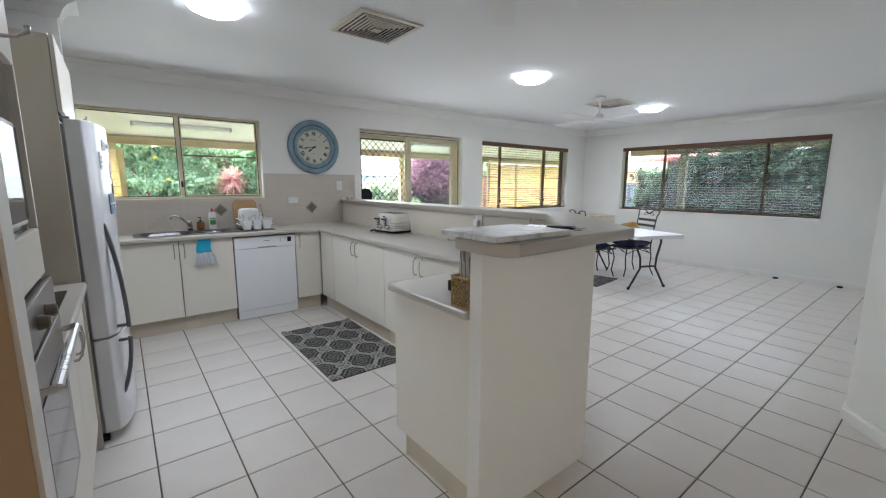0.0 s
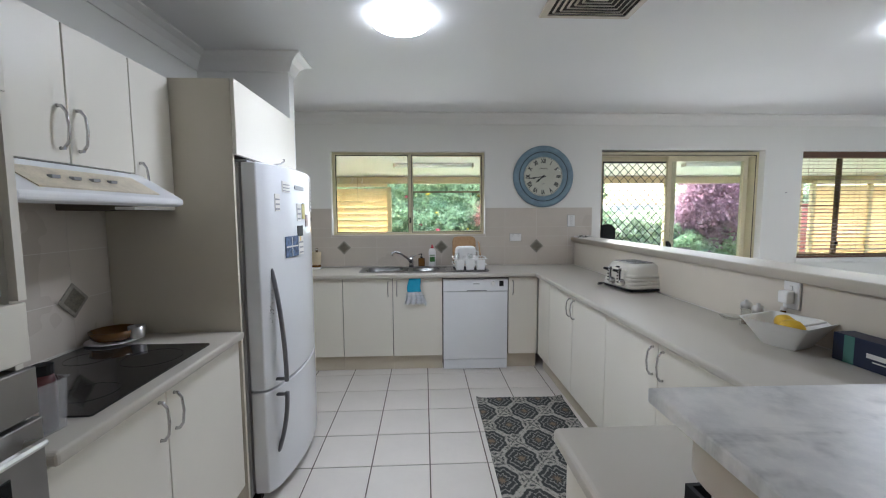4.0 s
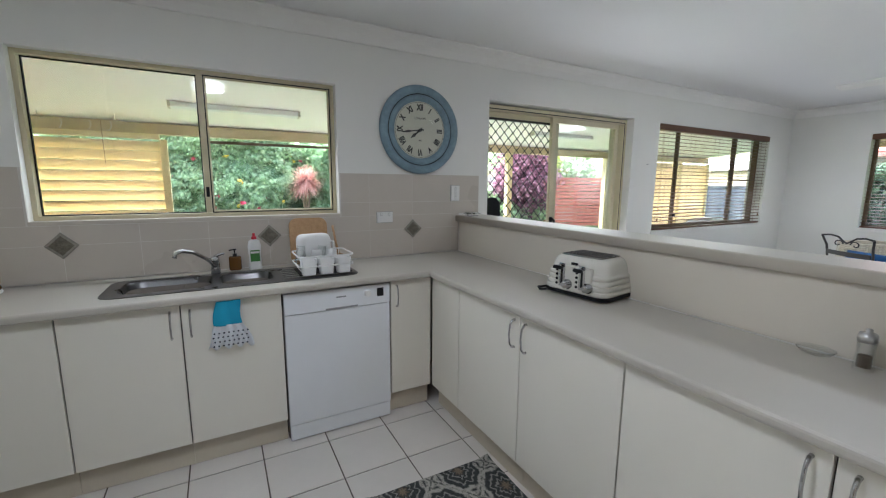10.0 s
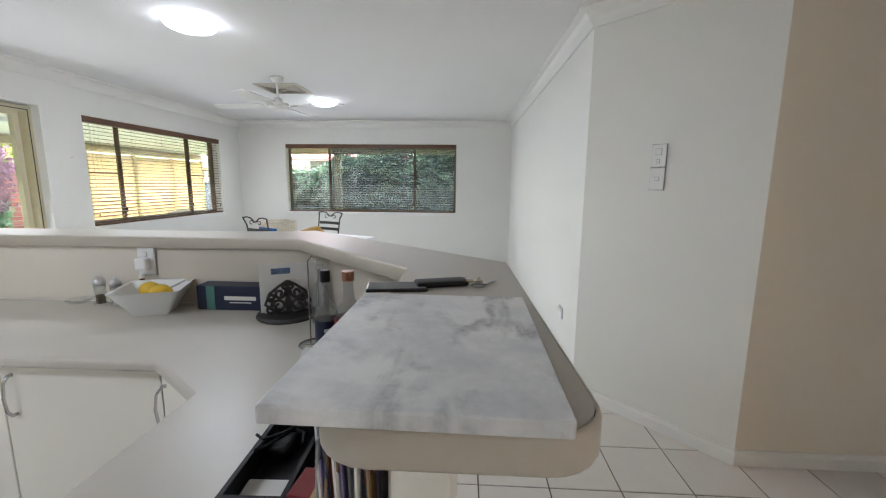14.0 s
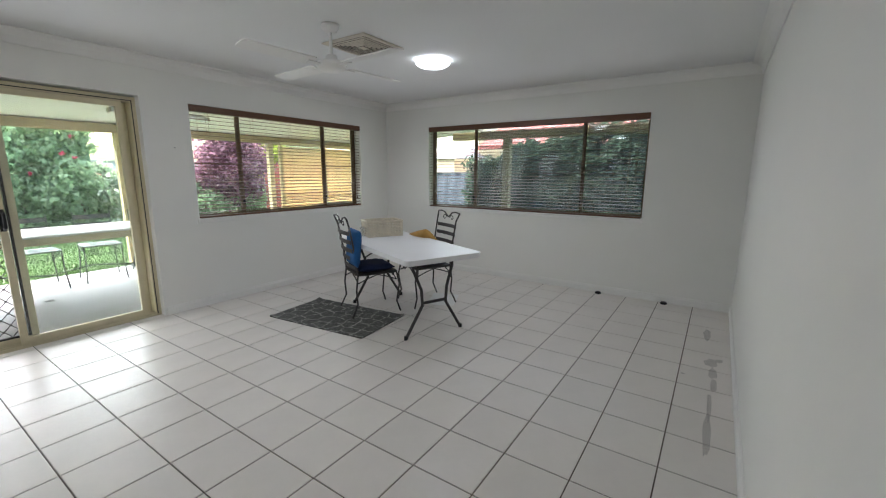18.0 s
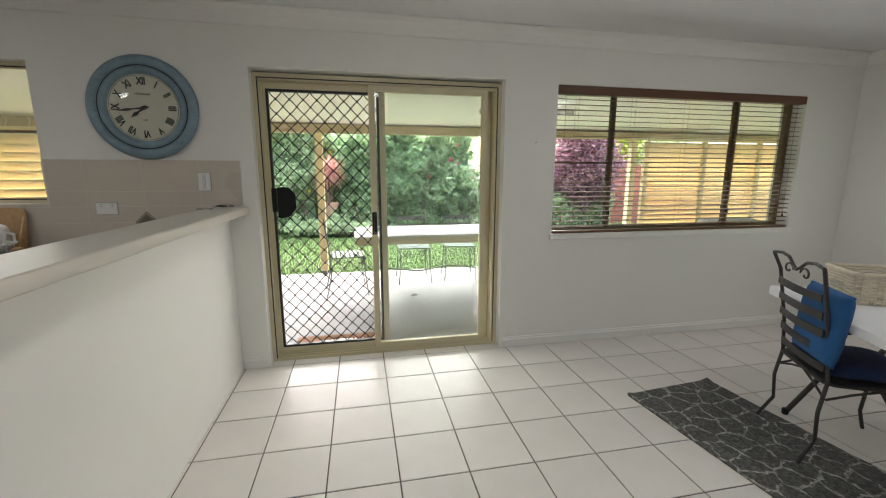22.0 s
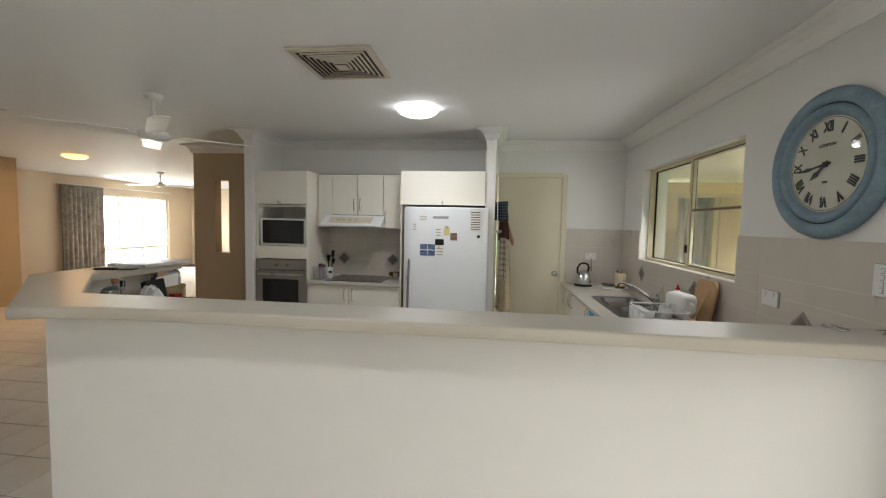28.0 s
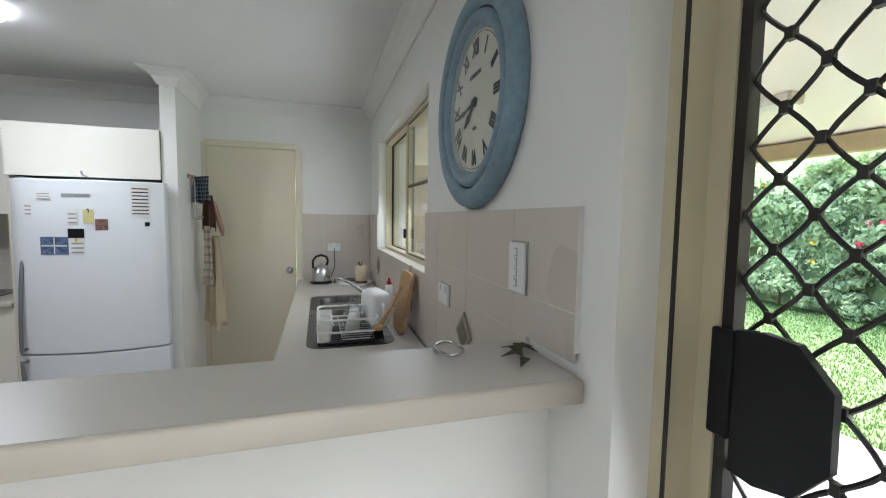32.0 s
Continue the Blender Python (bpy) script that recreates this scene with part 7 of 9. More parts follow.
sheet_fence("boundary_fence", -16, 15.65, 0, 33, 1.8, M["fence"], "pale grey corrugated metal boundary fence")
sheet_fence("side_fence", 14.2, -8, 90, 23, 1.5, M["fence_dark"], "dark blue-grey metal side fence")

# carport post and roof beside the end window, neighbour's house
tagged(part("carport_post", cube(10.28, 10.42, 4.33, 4.47, -0.109, 2.059, 0.006), M["cream_paint"]), "square cream carport post", "post")
tagged(part("carport_beam", cube(10.26, 10.42, -3.0, 5.6, 2.06, 2.2, 0.006), M["beam"]), "painted carport beam", "beam")
tagged(part("ceiling_side", cube(8.25, 10.25, -3.0, 5.62, 2.36, 2.42), M["patio_ceiling"]), "cream eave lining over the side path", "ceiling", kind="structure")
nb = thing("neighbour_house", "neighbour's pale house with a red metal roof", "house", 18, 3, -0.31)
part("wall", cube(17, 24, -4, 7.6, -0.309, 2.35), M["neighbour"], nb)
bm = bmesh.new()
skin(bm, [[(16.2, y, 2.35), (20.5, y, 4.4), (24.8, y, 2.35)] for y in (-4.8, 8.3)])
bmesh.ops.recalc_face_normals(bm, faces=bm.faces[:])
part("roof", bm, M["roof_red"], nb)
part("gutter", cube(16.05, 16.19, -4.8, 8.3, 2.22, 2.36), M["roof_red"], nb)
for y in (-1.5, 2.5, 5.4):
    w = part("window", cube(16.95, 17.0, y, y + 1.4, 1.0, 2.0), M["trim"], nb)
    part("pane", cube(16.93, 16.949, y + 0.06, y + 1.34, 1.06, 1.94), M["black_glass"], w)


sh = thing("garden_shed", "low brown metal garden shed beyond the side fence", "shed", 18.5, 11.5, -0.31)
part("wall", cube(17.6, 20.0, 10.2, 13.2, -0.309, 2.0), M["beam"], sh)
bm = bmesh.new()
skin(bm, [[(17.4, y, 2.001), (18.8, y, 2.5), (20.2, y, 2.001)] for y in (10.0, 13.4)])
bmesh.ops.recalc_face_normals(bm, faces=bm.faces[:])
part("roof", bm, M["neighbour"], sh)


# ---- things on the benches ----
M["toast"] = paint("cream_enamel", (0.66, 0.64, 0.57), 0.25, 0.04, 6, 120, 0.03)
M["lemon"] = paint("lemon_peel", (0.78, 0.5, 0.03), 0.45, 0.12, 20, 180, 0.4, depth=0.002)
M["navy"] = paint("navy_card", (0.006, 0.013, 0.042), 0.45, 0.1)
M["teal"] = paint("teal_band", (0.07, 0.2, 0.17), 0.5, 0.1)
M["paper"] = paint("white_paper", (0.75, 0.74, 0.7), 0.8, 0.05)
M["card"] = paint("brown_card", (0.4, 0.27, 0.14), 0.8, 0.1)
M["whisky"] = paint("amber_spirit", (0.07, 0.018, 0.006), 0.1, 0.1)
M["whisky_pale"] = paint("pale_spirit", (0.3, 0.19, 0.06), 0.1, 0.1)
M["slate_plastic"] = paint("slate_plastic", (0.1, 0.12, 0.14), 0.42, 0.12, 5, 90, 0.08)
M["brass"] = paint("key_brass", (0.3, 0.22, 0.1), 0.35, 0.1)
M["bottle_glass"] = veil("bottle_glass", (0.3, 0.31, 0.3), 0.3, 0.06)
M["red_label"] = paint("red_label", (0.2, 0.01, 0.01), 0.5, 0.1)
M["gold"] = paint("gold_wicker", (0.33, 0.22, 0.07), 0.5, 0.2, 30, 120, 0.3)
M["magnet_brown"] = paint("picture_magnet", (0.22, 0.12, 0.1), 0.4, 0.7, 60, 90, 0)
M["note_yellow"] = paint("note_yellow", (0.62, 0.56, 0.26), 0.8, 0.08)
M["cloth_white"] = paint("white_crochet", (0.72, 0.72, 0.7), 0.95, 0.15, 30, 300, 0.8, depth=0.004)
M["cloth_cream"] = paint("cream_cloth", (0.62, 0.52, 0.36), 0.95, 0.15, 8, 200, 0.5)
M["cloth_aqua"] = paint("aqua_cloth", (0.02, 0.32, 0.5), 0.95, 0.12, 8, 200, 0.5)
M["lilac"] = paint("lilac_paper", (0.3, 0.25, 0.45), 0.8, 0.1)
M["photo"] = paint("photo_print", (0.1, 0.16, 0.28), 0.4, 0.8, 40, 90, 0)
M["board"] = wood("chopping_board", (0.36, 0.2, 0.09), (0.56, 0.36, 0.18), 0.55, (14, 14, 1))
M["red_plastic"] = paint("red_plastic", (0.5, 0.015, 0.03), 0.35, 0.06)
M["brown_glass"] = paint("brown_soap_bottle", (0.14, 0.06, 0.012), 0.15, 0.1)
M["green"] = paint("green_label", (0.05, 0.2, 0.04), 0.5, 0.1)
M["sprig"] = paint("wilted_leaf", (0.06, 0.065, 0.03), 0.7, 0.6, 40)
M["switch_grey"] = paint("switch_shadow_grey", (0.36, 0.36, 0.35), 0.5, 0.05)
M["tray_clear"] = veil("frosted_plastic", (0.62, 0.63, 0.64), 0.28)
M["jam"] = paint("dark_red_jars", (0.09, 0.018, 0.02), 0.35, 0.5, 18, 90, 0.1)
M["copper"] = paint("copper_foil", (0.36, 0.17, 0.1), 0.35, 0.1, 6, 90, 0.05, metal=0.7)
M["check"] = checked("checked_cotton", (0.012, 0.022, 0.045), (0.2, 0.24, 0.24), 0.03)
M["brown_cloth"] = paint("brown_quilt", (0.11, 0.05, 0.03), 0.9, 0.4, 14, 120, 0.4)
M["stripe"] = checked("striped_towel", (0.6, 0.56, 0.48), (0.3, 0.2, 0.13), 0.06)
M["spot_cloth"] = paint("dotted_cloth", (0.7, 0.72, 0.74), 0.95, 0.1, 8, 200, 0.4)


def dots(parent, m, w, h, nx, nz, r, mat):
    for i in range(nx):
        for j in range(nz):
            o = turned([(r, 0), (r, 0.0008), (r * 0.6, 0.001)], 8)
            o.transform(m @ Matrix.Translation((-w / 2 + w * (i + 0.5 + 0.25 * (j % 2)) / nx, -0.0001, -h / 2 + h * (j + 0.5) / nz)) @ Matrix.Rotation(radians(90), 4, 'X'))
            part("dot", o, mat, parent)


# toaster
ts = thing("toaster", "cream ribbed four-slice toaster with chrome levers", "toaster")
for q in (-1, 1):
    for y in (-0.13, 0.13):
        part("foot", turned([(0.012, 0), (0.012, 0.008), (0.001, 0.0082)], 12, q * 0.1, y, 0.0005), M["black"], ts)
part("base", prism(bmesh.new(), rrect(-0.14, 0.14, -0.172, 0.172, 0.05, 6), 0.009, 0.024), M["black"], ts, "black base")
# four stepped ribs below, a smooth tapered shoulder above
prof = []
for k in range(4):
    z = 0.0242 + 0.0235 * k
    prof += [(0.001 + 0.004 * k, z), (-0.004 + 0.004 * k, z + 0.004), (-0.005 + 0.004 * k, z + 0.012), (-0.003 + 0.004 * k, z + 0.02), (0.004 + 0.004 * k, z + 0.0232)]
prof += [(0.018, 0.121), (0.02, 0.14), (0.026, 0.162), (0.034, 0.178), (0.046, 0.187), (0.06, 0.1895)]
bm = bmesh.new()
skin(bm, [[(a, b, z) for a, b in rrect(-0.136 + o * 0.75, 0.136 - o * 0.75, -0.168 + o, 0.168 - o, 0.05, 6)] for o, z in prof])
bmesh.ops.recalc_face_normals(bm, faces=bm.faces[:])
soften(part("body", bm, M["toast"], ts, smooth=True), 0.001, 1, 50)
part("top_plate", prism(bmesh.new(), rrect(-0.088, 0.088, -0.112, 0.112, 0.02, 4), 0.1896, 0.1915), M["chrome"], ts, "chrome top plate")
for x in (-0.064, -0.022, 0.022, 0.064):
    part("slot", cube(x - 0.014, x + 0.014, -0.1, 0.1, 0.1916, 0.1926), M["black"], ts)
    part("slot_rim", pane_frame(bmesh.new(), x - 0.017, x + 0.017, -0.104, 0.104, 0.1916, 0.195, 0.003), M["chrome"], ts).matrix_basis = Matrix(((1, 0, 0, 0), (0, 0, 1, 0), (0, 1, 0, 0), (0, 0, 0, 1)))
part("front_plate", cube(-0.1425, -0.12, -0.1, 0.1, 0.027, 0.15, 0.006), M["toast"], ts)
for y in (-0.055, 0.055):
    part("slide_plate", cube(-0.1455, -0.1427, y - 0.016, y + 0.016, 0.045, 0.158, 0.001), M["chrome"], ts, "chrome slide")
    part("lever_slot", cube(-0.1465, -0.1456, y - 0.005, y + 0.005, 0.058, 0.15), M["black"], ts)
    part("lever", rod([(-0.1466, y, 0.142), (-0.168, y, 0.144), (-0.176, y, 0.142)], 0.008, 10), M["chrome"], ts, "chrome lever arm", smooth=True)
    part("lever_knob", cube(-0.188, -0.172, y - 0.024, y + 0.024, 0.133, 0.151, 0.006, 3), M["black"], ts, "black lever knob", smooth=True)
    o = turned([(0.023, 0), (0.024, 0.006), (0.019, 0.01), (0.018, 0.028), (0.013, 0.032), (0.001, 0.033)], 20)
    o.transform(Matrix.Translation((-0.1427, y - 0.036, 0.062)) @ Matrix.Rotation(radians(-90), 4, 'Y'))
    part("dial", o, M["chrome"], ts, "chrome dial", smooth=True)
    for k in range(4):
        o = turned([(0.007, 0), (0.006, 0.003), (0.001, 0.0035)], 10)
        o.transform(Matrix.Translation((-0.1427, y + 0.029, 0.056 + 0.022 * k)) @ Matrix.Rotation(radians(-90), 4, 'Y'))
        part("button", o, M["black"], ts)
part("badge", cube(-0.131, -0.12, -0.016, 0.016, 0.154, 0.165, 0.001), M["black"], ts)
part("cord", rod([(-0.1, 0.178, 0.014), (-0.15, 0.19, 0.014), (-0.172, 0.16, 0.012), (-0.165, 0.13, 0.018), (-0.15, 0.125, 0.03)], 0.006, 8), M["black"], ts, smooth=True)
ts.matrix_basis = pose(2.53, 3.965, BT, 0, 0, 8)


def mill(x, y, fill):
    m = thing("spice_mill", "small glass mill with a steel cap on the bench", "mill", group="spice mills")
    p = part("glass", turned([(0.022, 0), (0.024, 0.01), (0.02, 0.06), (0.021, 0.085), (0.018, 0.085), (0.017, 0.01), (0.0, 0.008)], 16, cap=False), M["jar_glass"], m, smooth=True)
    part("contents", turned([(0.0165, 0.011), (0.0165, 0.045), (0.001, 0.048)], 14), fill, m)
    part("cap", turned([(0.022, 0.086), (0.023, 0.1), (0.02, 0.112), (0.008, 0.116), (0.008, 0.124), (0.003, 0.126)], 16), M["steel"], m, smooth=True)
    m.matrix_basis = pose(x, y, BT + 0.0005)


mill(2.56, 2.985, M["bark"])
mill(2.55, 2.905, M["paper"])
ol = thing("oil_bottle", "small bottle of green-gold oil beside the power point", "bottle")
part("bottle", turned([(0.022, 0), (0.024, 0.06), (0.01, 0.085), (0.009, 0.11), (0.001, 0.111)], 16), M["brown_glass"], ol, smooth=True)
part("cap", turned([(0.011, 0.111), (0.011, 0.125), (0.002, 0.126)], 12), M["trim"], ol)
ol.matrix_basis = pose(2.6, 2.83, BT + 0.0005)
tagged(part("shallow_dish", turned([(0.03, 0), (0.05, 0.02), (0.047, 0.021), (0.028, 0.004), (0, 0.004)], 24, 2.58, 3.1, BT + 0.0005, cap=False), M["jar_glass"], smooth=True), "small clear glass dish on the bench", "dish")

fb = thing("fruit_bowl", "square white ceramic bowl holding two lemons", "bowl")
bm = bmesh.new()
rg = []
for s, z in ((0.055, 0), (0.06, 0.006), (0.11, 0.085), (0.12, 0.095), (0.112, 0.094), (0.056, 0.012), (0.03, 0.01)):
    rg.append([(a, b, z + (0.012 * (abs(a) * abs(b)) / (0.12 * 0.12) if z > 0.05 else 0)) for a, b in rrect(-s, s, -s, s, s * 0.12, 3)])
skin(bm, rg)
bmesh.ops.recalc_face_normals(bm, faces=bm.faces[:])
part("bowl_body", bm, M["white_plastic"], fb)
fb.matrix_basis = pose(2.5, 2.7, BT + 0.0005, 0, 0, 20)
for dx, dy, r in ((0.02, 0.035, 0), (-0.02, -0.04, 50)):
    bm = turned([(0.002, -0.042), (0.012, -0.038), (0.026, -0.024), (0.033, 0), (0.026, 0.024), (0.012, 0.038), (0.002, 0.043)], 18)
    o = part("lemon", bm, M["lemon"], smooth=True)
    o.matrix_basis = pose(2.5 + dx, 2.7 + dy, BT + 0.085, 90, 0, r)
    tagged(o, "ripe yellow lemon in the white bowl", "lemon", group="lemons in the bowl")
tagged(part("bowl_spoon", rod([(2.53, 2.66, BT + 0.09), (2.58, 2.62, BT + 0.115)], 0.004), M["steel"]), "steel spoon resting in the fruit bowl", "spoon")

gb = thing("gift_box", "navy blue carton lying along the half wall", "box")
part("carton", cube(-0.04, 0.04, -0.135, 0.135, 0, 0.1, 0.002), M["navy"], gb)
part("teal_band", cube(-0.0412, -0.0401, 0.06, 0.095, 0.001, 0.099), M["teal"], gb, "teal band")
part("print_line", cube(-0.0412, -0.0401, -0.11, 0.02, 0.042, 0.058), M["paper"], gb)
part("print_line", cube(-0.0412, -0.0401, -0.09, 0.0, 0.03, 0.034), M["paper"], gb)
gb.matrix_basis = pose(2.58, 2.42, BT + 0.0005)

lr = thing("letter_rack", "black cast iron letter rack on a round base", "letter rack")
part("base", turned([(0.115, 0), (0.118, 0.006), (0.11, 0.016), (0.001, 0.018)], 32), M["iron"], lr)
for y in (-0.035, 0.03):
    for q in (-1, 1):
        for cx, cz, rr, turn in ((0.034, 0.05, 0.026, 0.0), (0.064, 0.04, 0.02, 1.6), (0.03, 0.098, 0.02, 3.0), (0.058, 0.085, 0.016, 4.2), (0.012, 0.124, 0.013, 1.0)):
            part("scroll", rod([(q * (cx + rr * (1 - t / 22) * math.cos(turn + t * 0.5)), y, cz + rr * (1 - t / 22) * math.sin(turn + t * 0.5)) for t in range(17)], 0.0058, 6), M["iron"], lr)
        part("side_stem", rod([(q * 0.012, y, 0.016), (q * 0.05, y, 0.03), (q * 0.082, y, 0.06), (q * 0.066, y, 0.1), (q * 0.03, y, 0.128), (0, y, 0.146)], 0.0055, 6), M["iron"], lr)
    part("centre_leaf", skin(bmesh.new(), [[(a, y + o, z) for a, z in ((0, 0.016), (0.016, 0.05), (0.008, 0.085), (0.014, 0.105), (0, 0.142), (-0.014, 0.105), (-0.008, 0.085), (-0.016, 0.05))] for o in (-0.003, 0.003)]), M["iron"], lr)
lr.matrix_basis = pose(2.5, 2.16, BT + 0.0005, 0, 0, -62)
for k, (w, h, mm, dy) in enumerate(((0.235, 0.185, M["paper"], 0.006), (0.2, 0.15, M["card"], 0.016), (0.17, 0.125, M["paper"], -0.008))):
    o = part("envelope", cube(-w / 2, w / 2, -0.002, 0.002, 0, h, 0.0005), mm)
    o.matrix_basis = lr.matrix_basis @ pose(0.02 - 0.01 * k, dy, 0.0185, -4, 0, 0)
    tagged(o, "letter standing in the black rack", "envelope", group="letters in the rack")
o = part("print_bar", cube(-0.075, -0.005, -0.0028, -0.0021, 0.145, 0.168), M["photo"], bpy.data.objects["envelope"])
o.matrix_parent_inverse = Matrix()


def bottle(name, x, y, h, r, body, fill, bands, cap_m, cap_from, label, cat="bottle"):
    b = thing(name, label, cat)
    prof = [(r * 0.9, 0), (r, 0.008), (r, h * 0.5), (r * 0.93, h * 0.56), (r * 0.66, h * 0.64), (r * 0.42, h * 0.7), (r * 0.36, h * 0.78), (r * 0.34, h * 0.92)]
    part("glass_body", turned(prof, 22, cap=False), M["bottle_glass"], b, "clear glass", smooth=True)
    if fill:
        part("spirit", turned([(r * 0.86, 0.004), (r * 0.95, 0.012), (r * 0.95, h * fill), (0.001, h * fill + 0.001)], 22), body, b, "amber liquid inside", smooth=True)
    for z0, z1, mm in bands:
        part("label", turned([(r + 0.0008, h * z0), (r + 0.0008, h * z1)], 22, cap=False), mm, b, "printed paper label", smooth=True)
        part("print_line", cube(-r * 0.45, r * 0.45, -r - 0.0022, -r - 0.0005, h * (z0 + 0.45 * (z1 - z0)), h * (z0 + 0.62 * (z1 - z0))), M["paper"], b)
    part("cap", turned([(r * 0.43, h * cap_from), (r * 0.43, h), (0.001, h + 0.001)], 16), cap_m, b)
    b.matrix_basis = pose(x, y, BT + 0.0005, 0, 0, -60)
    return b


bottle("spirit_bottle", 2.14, 1.88, 0.262, 0.034, M["whisky_pale"], 0.3, ((0.22, 0.44, M["navy"]), (0.1, 0.215, M["teal"])), M["black"], 0.87, "clear spirit bottle with a navy and teal label")
bottle("spirit_bottle", 2.11, 1.803, 0.267, 0.041, M["whisky"], 0.36, ((0.37, 0.5, M["red_label"]),), M["copper"], 0.9, "dark amber spirit bottle with a red label and copper cap")
bottle("water_bottle", 2.42, 2.0, 0.22, 0.032, M["jar_glass"], 0, (), M["jar_glass"], 0.9, "clear glass bottle on the bench")
pt = thing("paper_towel_stand", "chrome wire stand for paper towel on the bench", "paper towel stand")
part("ring_base", rod([(0.05 * math.cos(a * 0.35), 0.05 * math.sin(a * 0.35), 0.004) for a in range(18)], 0.003, 6, True), M["chrome"], pt)
part("upright", rod([(0, -0.014, 0.004), (0, -0.014, 0.275), (0, 0, 0.292), (0, 0.014, 0.275), (0, 0.014, 0.004)], 0.0025, 6), M["chrome"], pt)
part("cross_wire", rod([(0, -0.05, 0.004), (0, 0.05, 0.004)], 0.0025, 6), M["chrome"], pt)
pt.matrix_basis = pose(2.21, 1.945, BT)
tagged(part("clear_tub", cube(2.24, 2.37, 1.85, 1.95, BT + 0.0005, BT + 0.09, 0.008), M["jar_glass"]), "clear plastic tub behind the bottles", "tub")

jg = thing("grey_jug", "slate grey plastic detergent jug with a printed panel", "jug")
bm = bmesh.new()
skin(bm, [[(a, b, z) for a, b in rrect(-s, s, -s * 0.6, s * 0.6, s * 0.35, 5)] for s, z in ((0.058, 0), (0.064, 0.006), (0.066, 0.06), (0.066, 0.125), (0.06, 0.143), (0.046, 0.153))])
bmesh.ops.recalc_face_normals(bm, faces=bm.faces[:])
part("jug_body", bm, M["slate_plastic"], jg, smooth=True)
part("printed_panel", cube(-0.046, 0.046, -0.0415, -0.0385, 0.012, 0.125, 0.001), M["white_plastic"], jg, "white printed panel")
for k in range(9):
    part("print_line", cube(-0.04, 0.04 - 0.012 * (k * 5 % 3), -0.0424, -0.0416, 0.02 + 0.011 * k, 0.0235 + 0.011 * k), M["black"], jg)
part("carry_handle", rod([(0.046 * math.cos(a * 0.3927), -0.006, 0.163 + 0.03 * math.sin(a * 0.3927)) for a in range(16)], 0.0145, 10, True), M["slate_plastic"], jg, smooth=True)
part("spout_cap", turned([(0.018, 0.15), (0.018, 0.176), (0.015, 0.18), (0.001, 0.181)], 18, 0.03, 0.022), M["slate_plastic"], jg)
jg.matrix_basis = pose(2.03, 1.7, BT + 0.0005, 0, 0, -52)
bm = bmesh.new()
skin(bm, [[(a + 0.012 * math.sin(7 * a + z * 30), b + 0.01 * math.sin(11 * b + z * 40), z) for a, b in rrect(-s, s, -s * 0.5, s * 0.5, s * 0.2, 4)] for s, z in ((0.1, 0), (0.112, 0.02), (0.108, 0.09), (0.09, 0.125), (0.05, 0.16), (0.02, 0.17))])
bmesh.ops.recalc_face_normals(bm, faces=bm.faces[:])
sb_ = tagged(part("plastic_bag", bm, M["slate_plastic"]), "slumped slate blue plastic bag under the raised bar", "bag")
sb_.matrix_basis = pose(2.2, 1.715, BT + 0.0005, 0, 0, 42) @ Matrix.Diagonal((0.75, 0.75, 0.95, 1))


def hanging(name, w0, w1, h, amp, waves, mat, label, seed, hem=0.0, parent=None):
    """A limp cloth hanging from z = 0, w0 wide above and w1 below, with folds that deepen downwards."""
    n, m = 16, 40
    bm = bmesh.new()
    vs = []
    for i in range(n + 1):
        v = i / n
        row = []
        for j in range(m + 1):
            u = j / m - 0.5
            f = math.sin(2 * math.pi * waves * u + seed + 0.7 * math.sin(3 * v + seed)) + 0.4 * math.sin(9.1 * u + seed * 2 + v)
            row.append(bm.verts.new((u * (w0 + (w1 - w0) * v ** 0.8) + 0.006 * math.sin(4 * v + seed), amp * (0.25 + 0.75 * v) * f - 0.008, -h * v + hem * v * math.cos(2 * math.pi * waves * u + seed) - 0.03 * h * v * math.sin(5 * u + seed))))
        vs.append(row)
    for i in range(n):
        for j in range(m):
            bm.faces.new((vs[i][j], vs[i][j + 1], vs[i + 1][j + 1], vs[i + 1][j]))
    r_ = bmesh.ops.extrude_face_region(bm, geom=bm.faces[:])
    for v in [g for g in r_["geom"] if isinstance(g, bmesh.types.BMVert)]:
        v.co.y += 0.004
    bmesh.ops.recalc_face_normals(bm, faces=bm.faces[:])
    o = part(name, bm, mat, parent, smooth=True)
    return o if parent else tagged(o, label, "cloth")


# crumpled cloth heap, tray and mail
bm = bmesh.new()
N_ = 44
grid_ = []
for i in range(N_ + 1):
    row = []
    for j in range(N_ + 1):
        u, v = 2 * i / N_ - 1, 2 * j / N_ - 1
        q = math.hypot(u, v)
        a = math.atan2(v, u)
        k = 0.066 * (1 + 0.95 * q * max(0, math.cos(a - 1.15)) ** 6 + 0.4 * q * max(0, math.cos(a + 2.3)) ** 4)
        crease = 1 - abs(noise.noise(Vector((u * 2.6, v * 2.6, 3.1))))
        z = 0.06 * (1 - q * q) + 0.05 * (crease - 0.75) + 0.02 * noise.noise(Vector((u * 6, v * 6, 8.0)))
        z -= 0.085 * max(0, q - 0.6) * (1.1 + 0.7 * math.sin(a * 3 + 1))
        row.append(bm.verts.new((u * k + 0.014 * noise.noise(Vector((u * 3, v * 3, 1.0))), v * k * 0.95 + 0.014 * noise.noise(Vector((u * 3, v * 3, 5.0))), z)))
    grid_.append(row)
for i in range(N_):
    for j in range(N_):
        bm.faces.new((grid_[i][j], grid_[i + 1][j], grid_[i + 1][j + 1], grid_[i][j + 1]))
r_ = bmesh.ops.extrude_face_region(bm, geom=bm.faces[:])
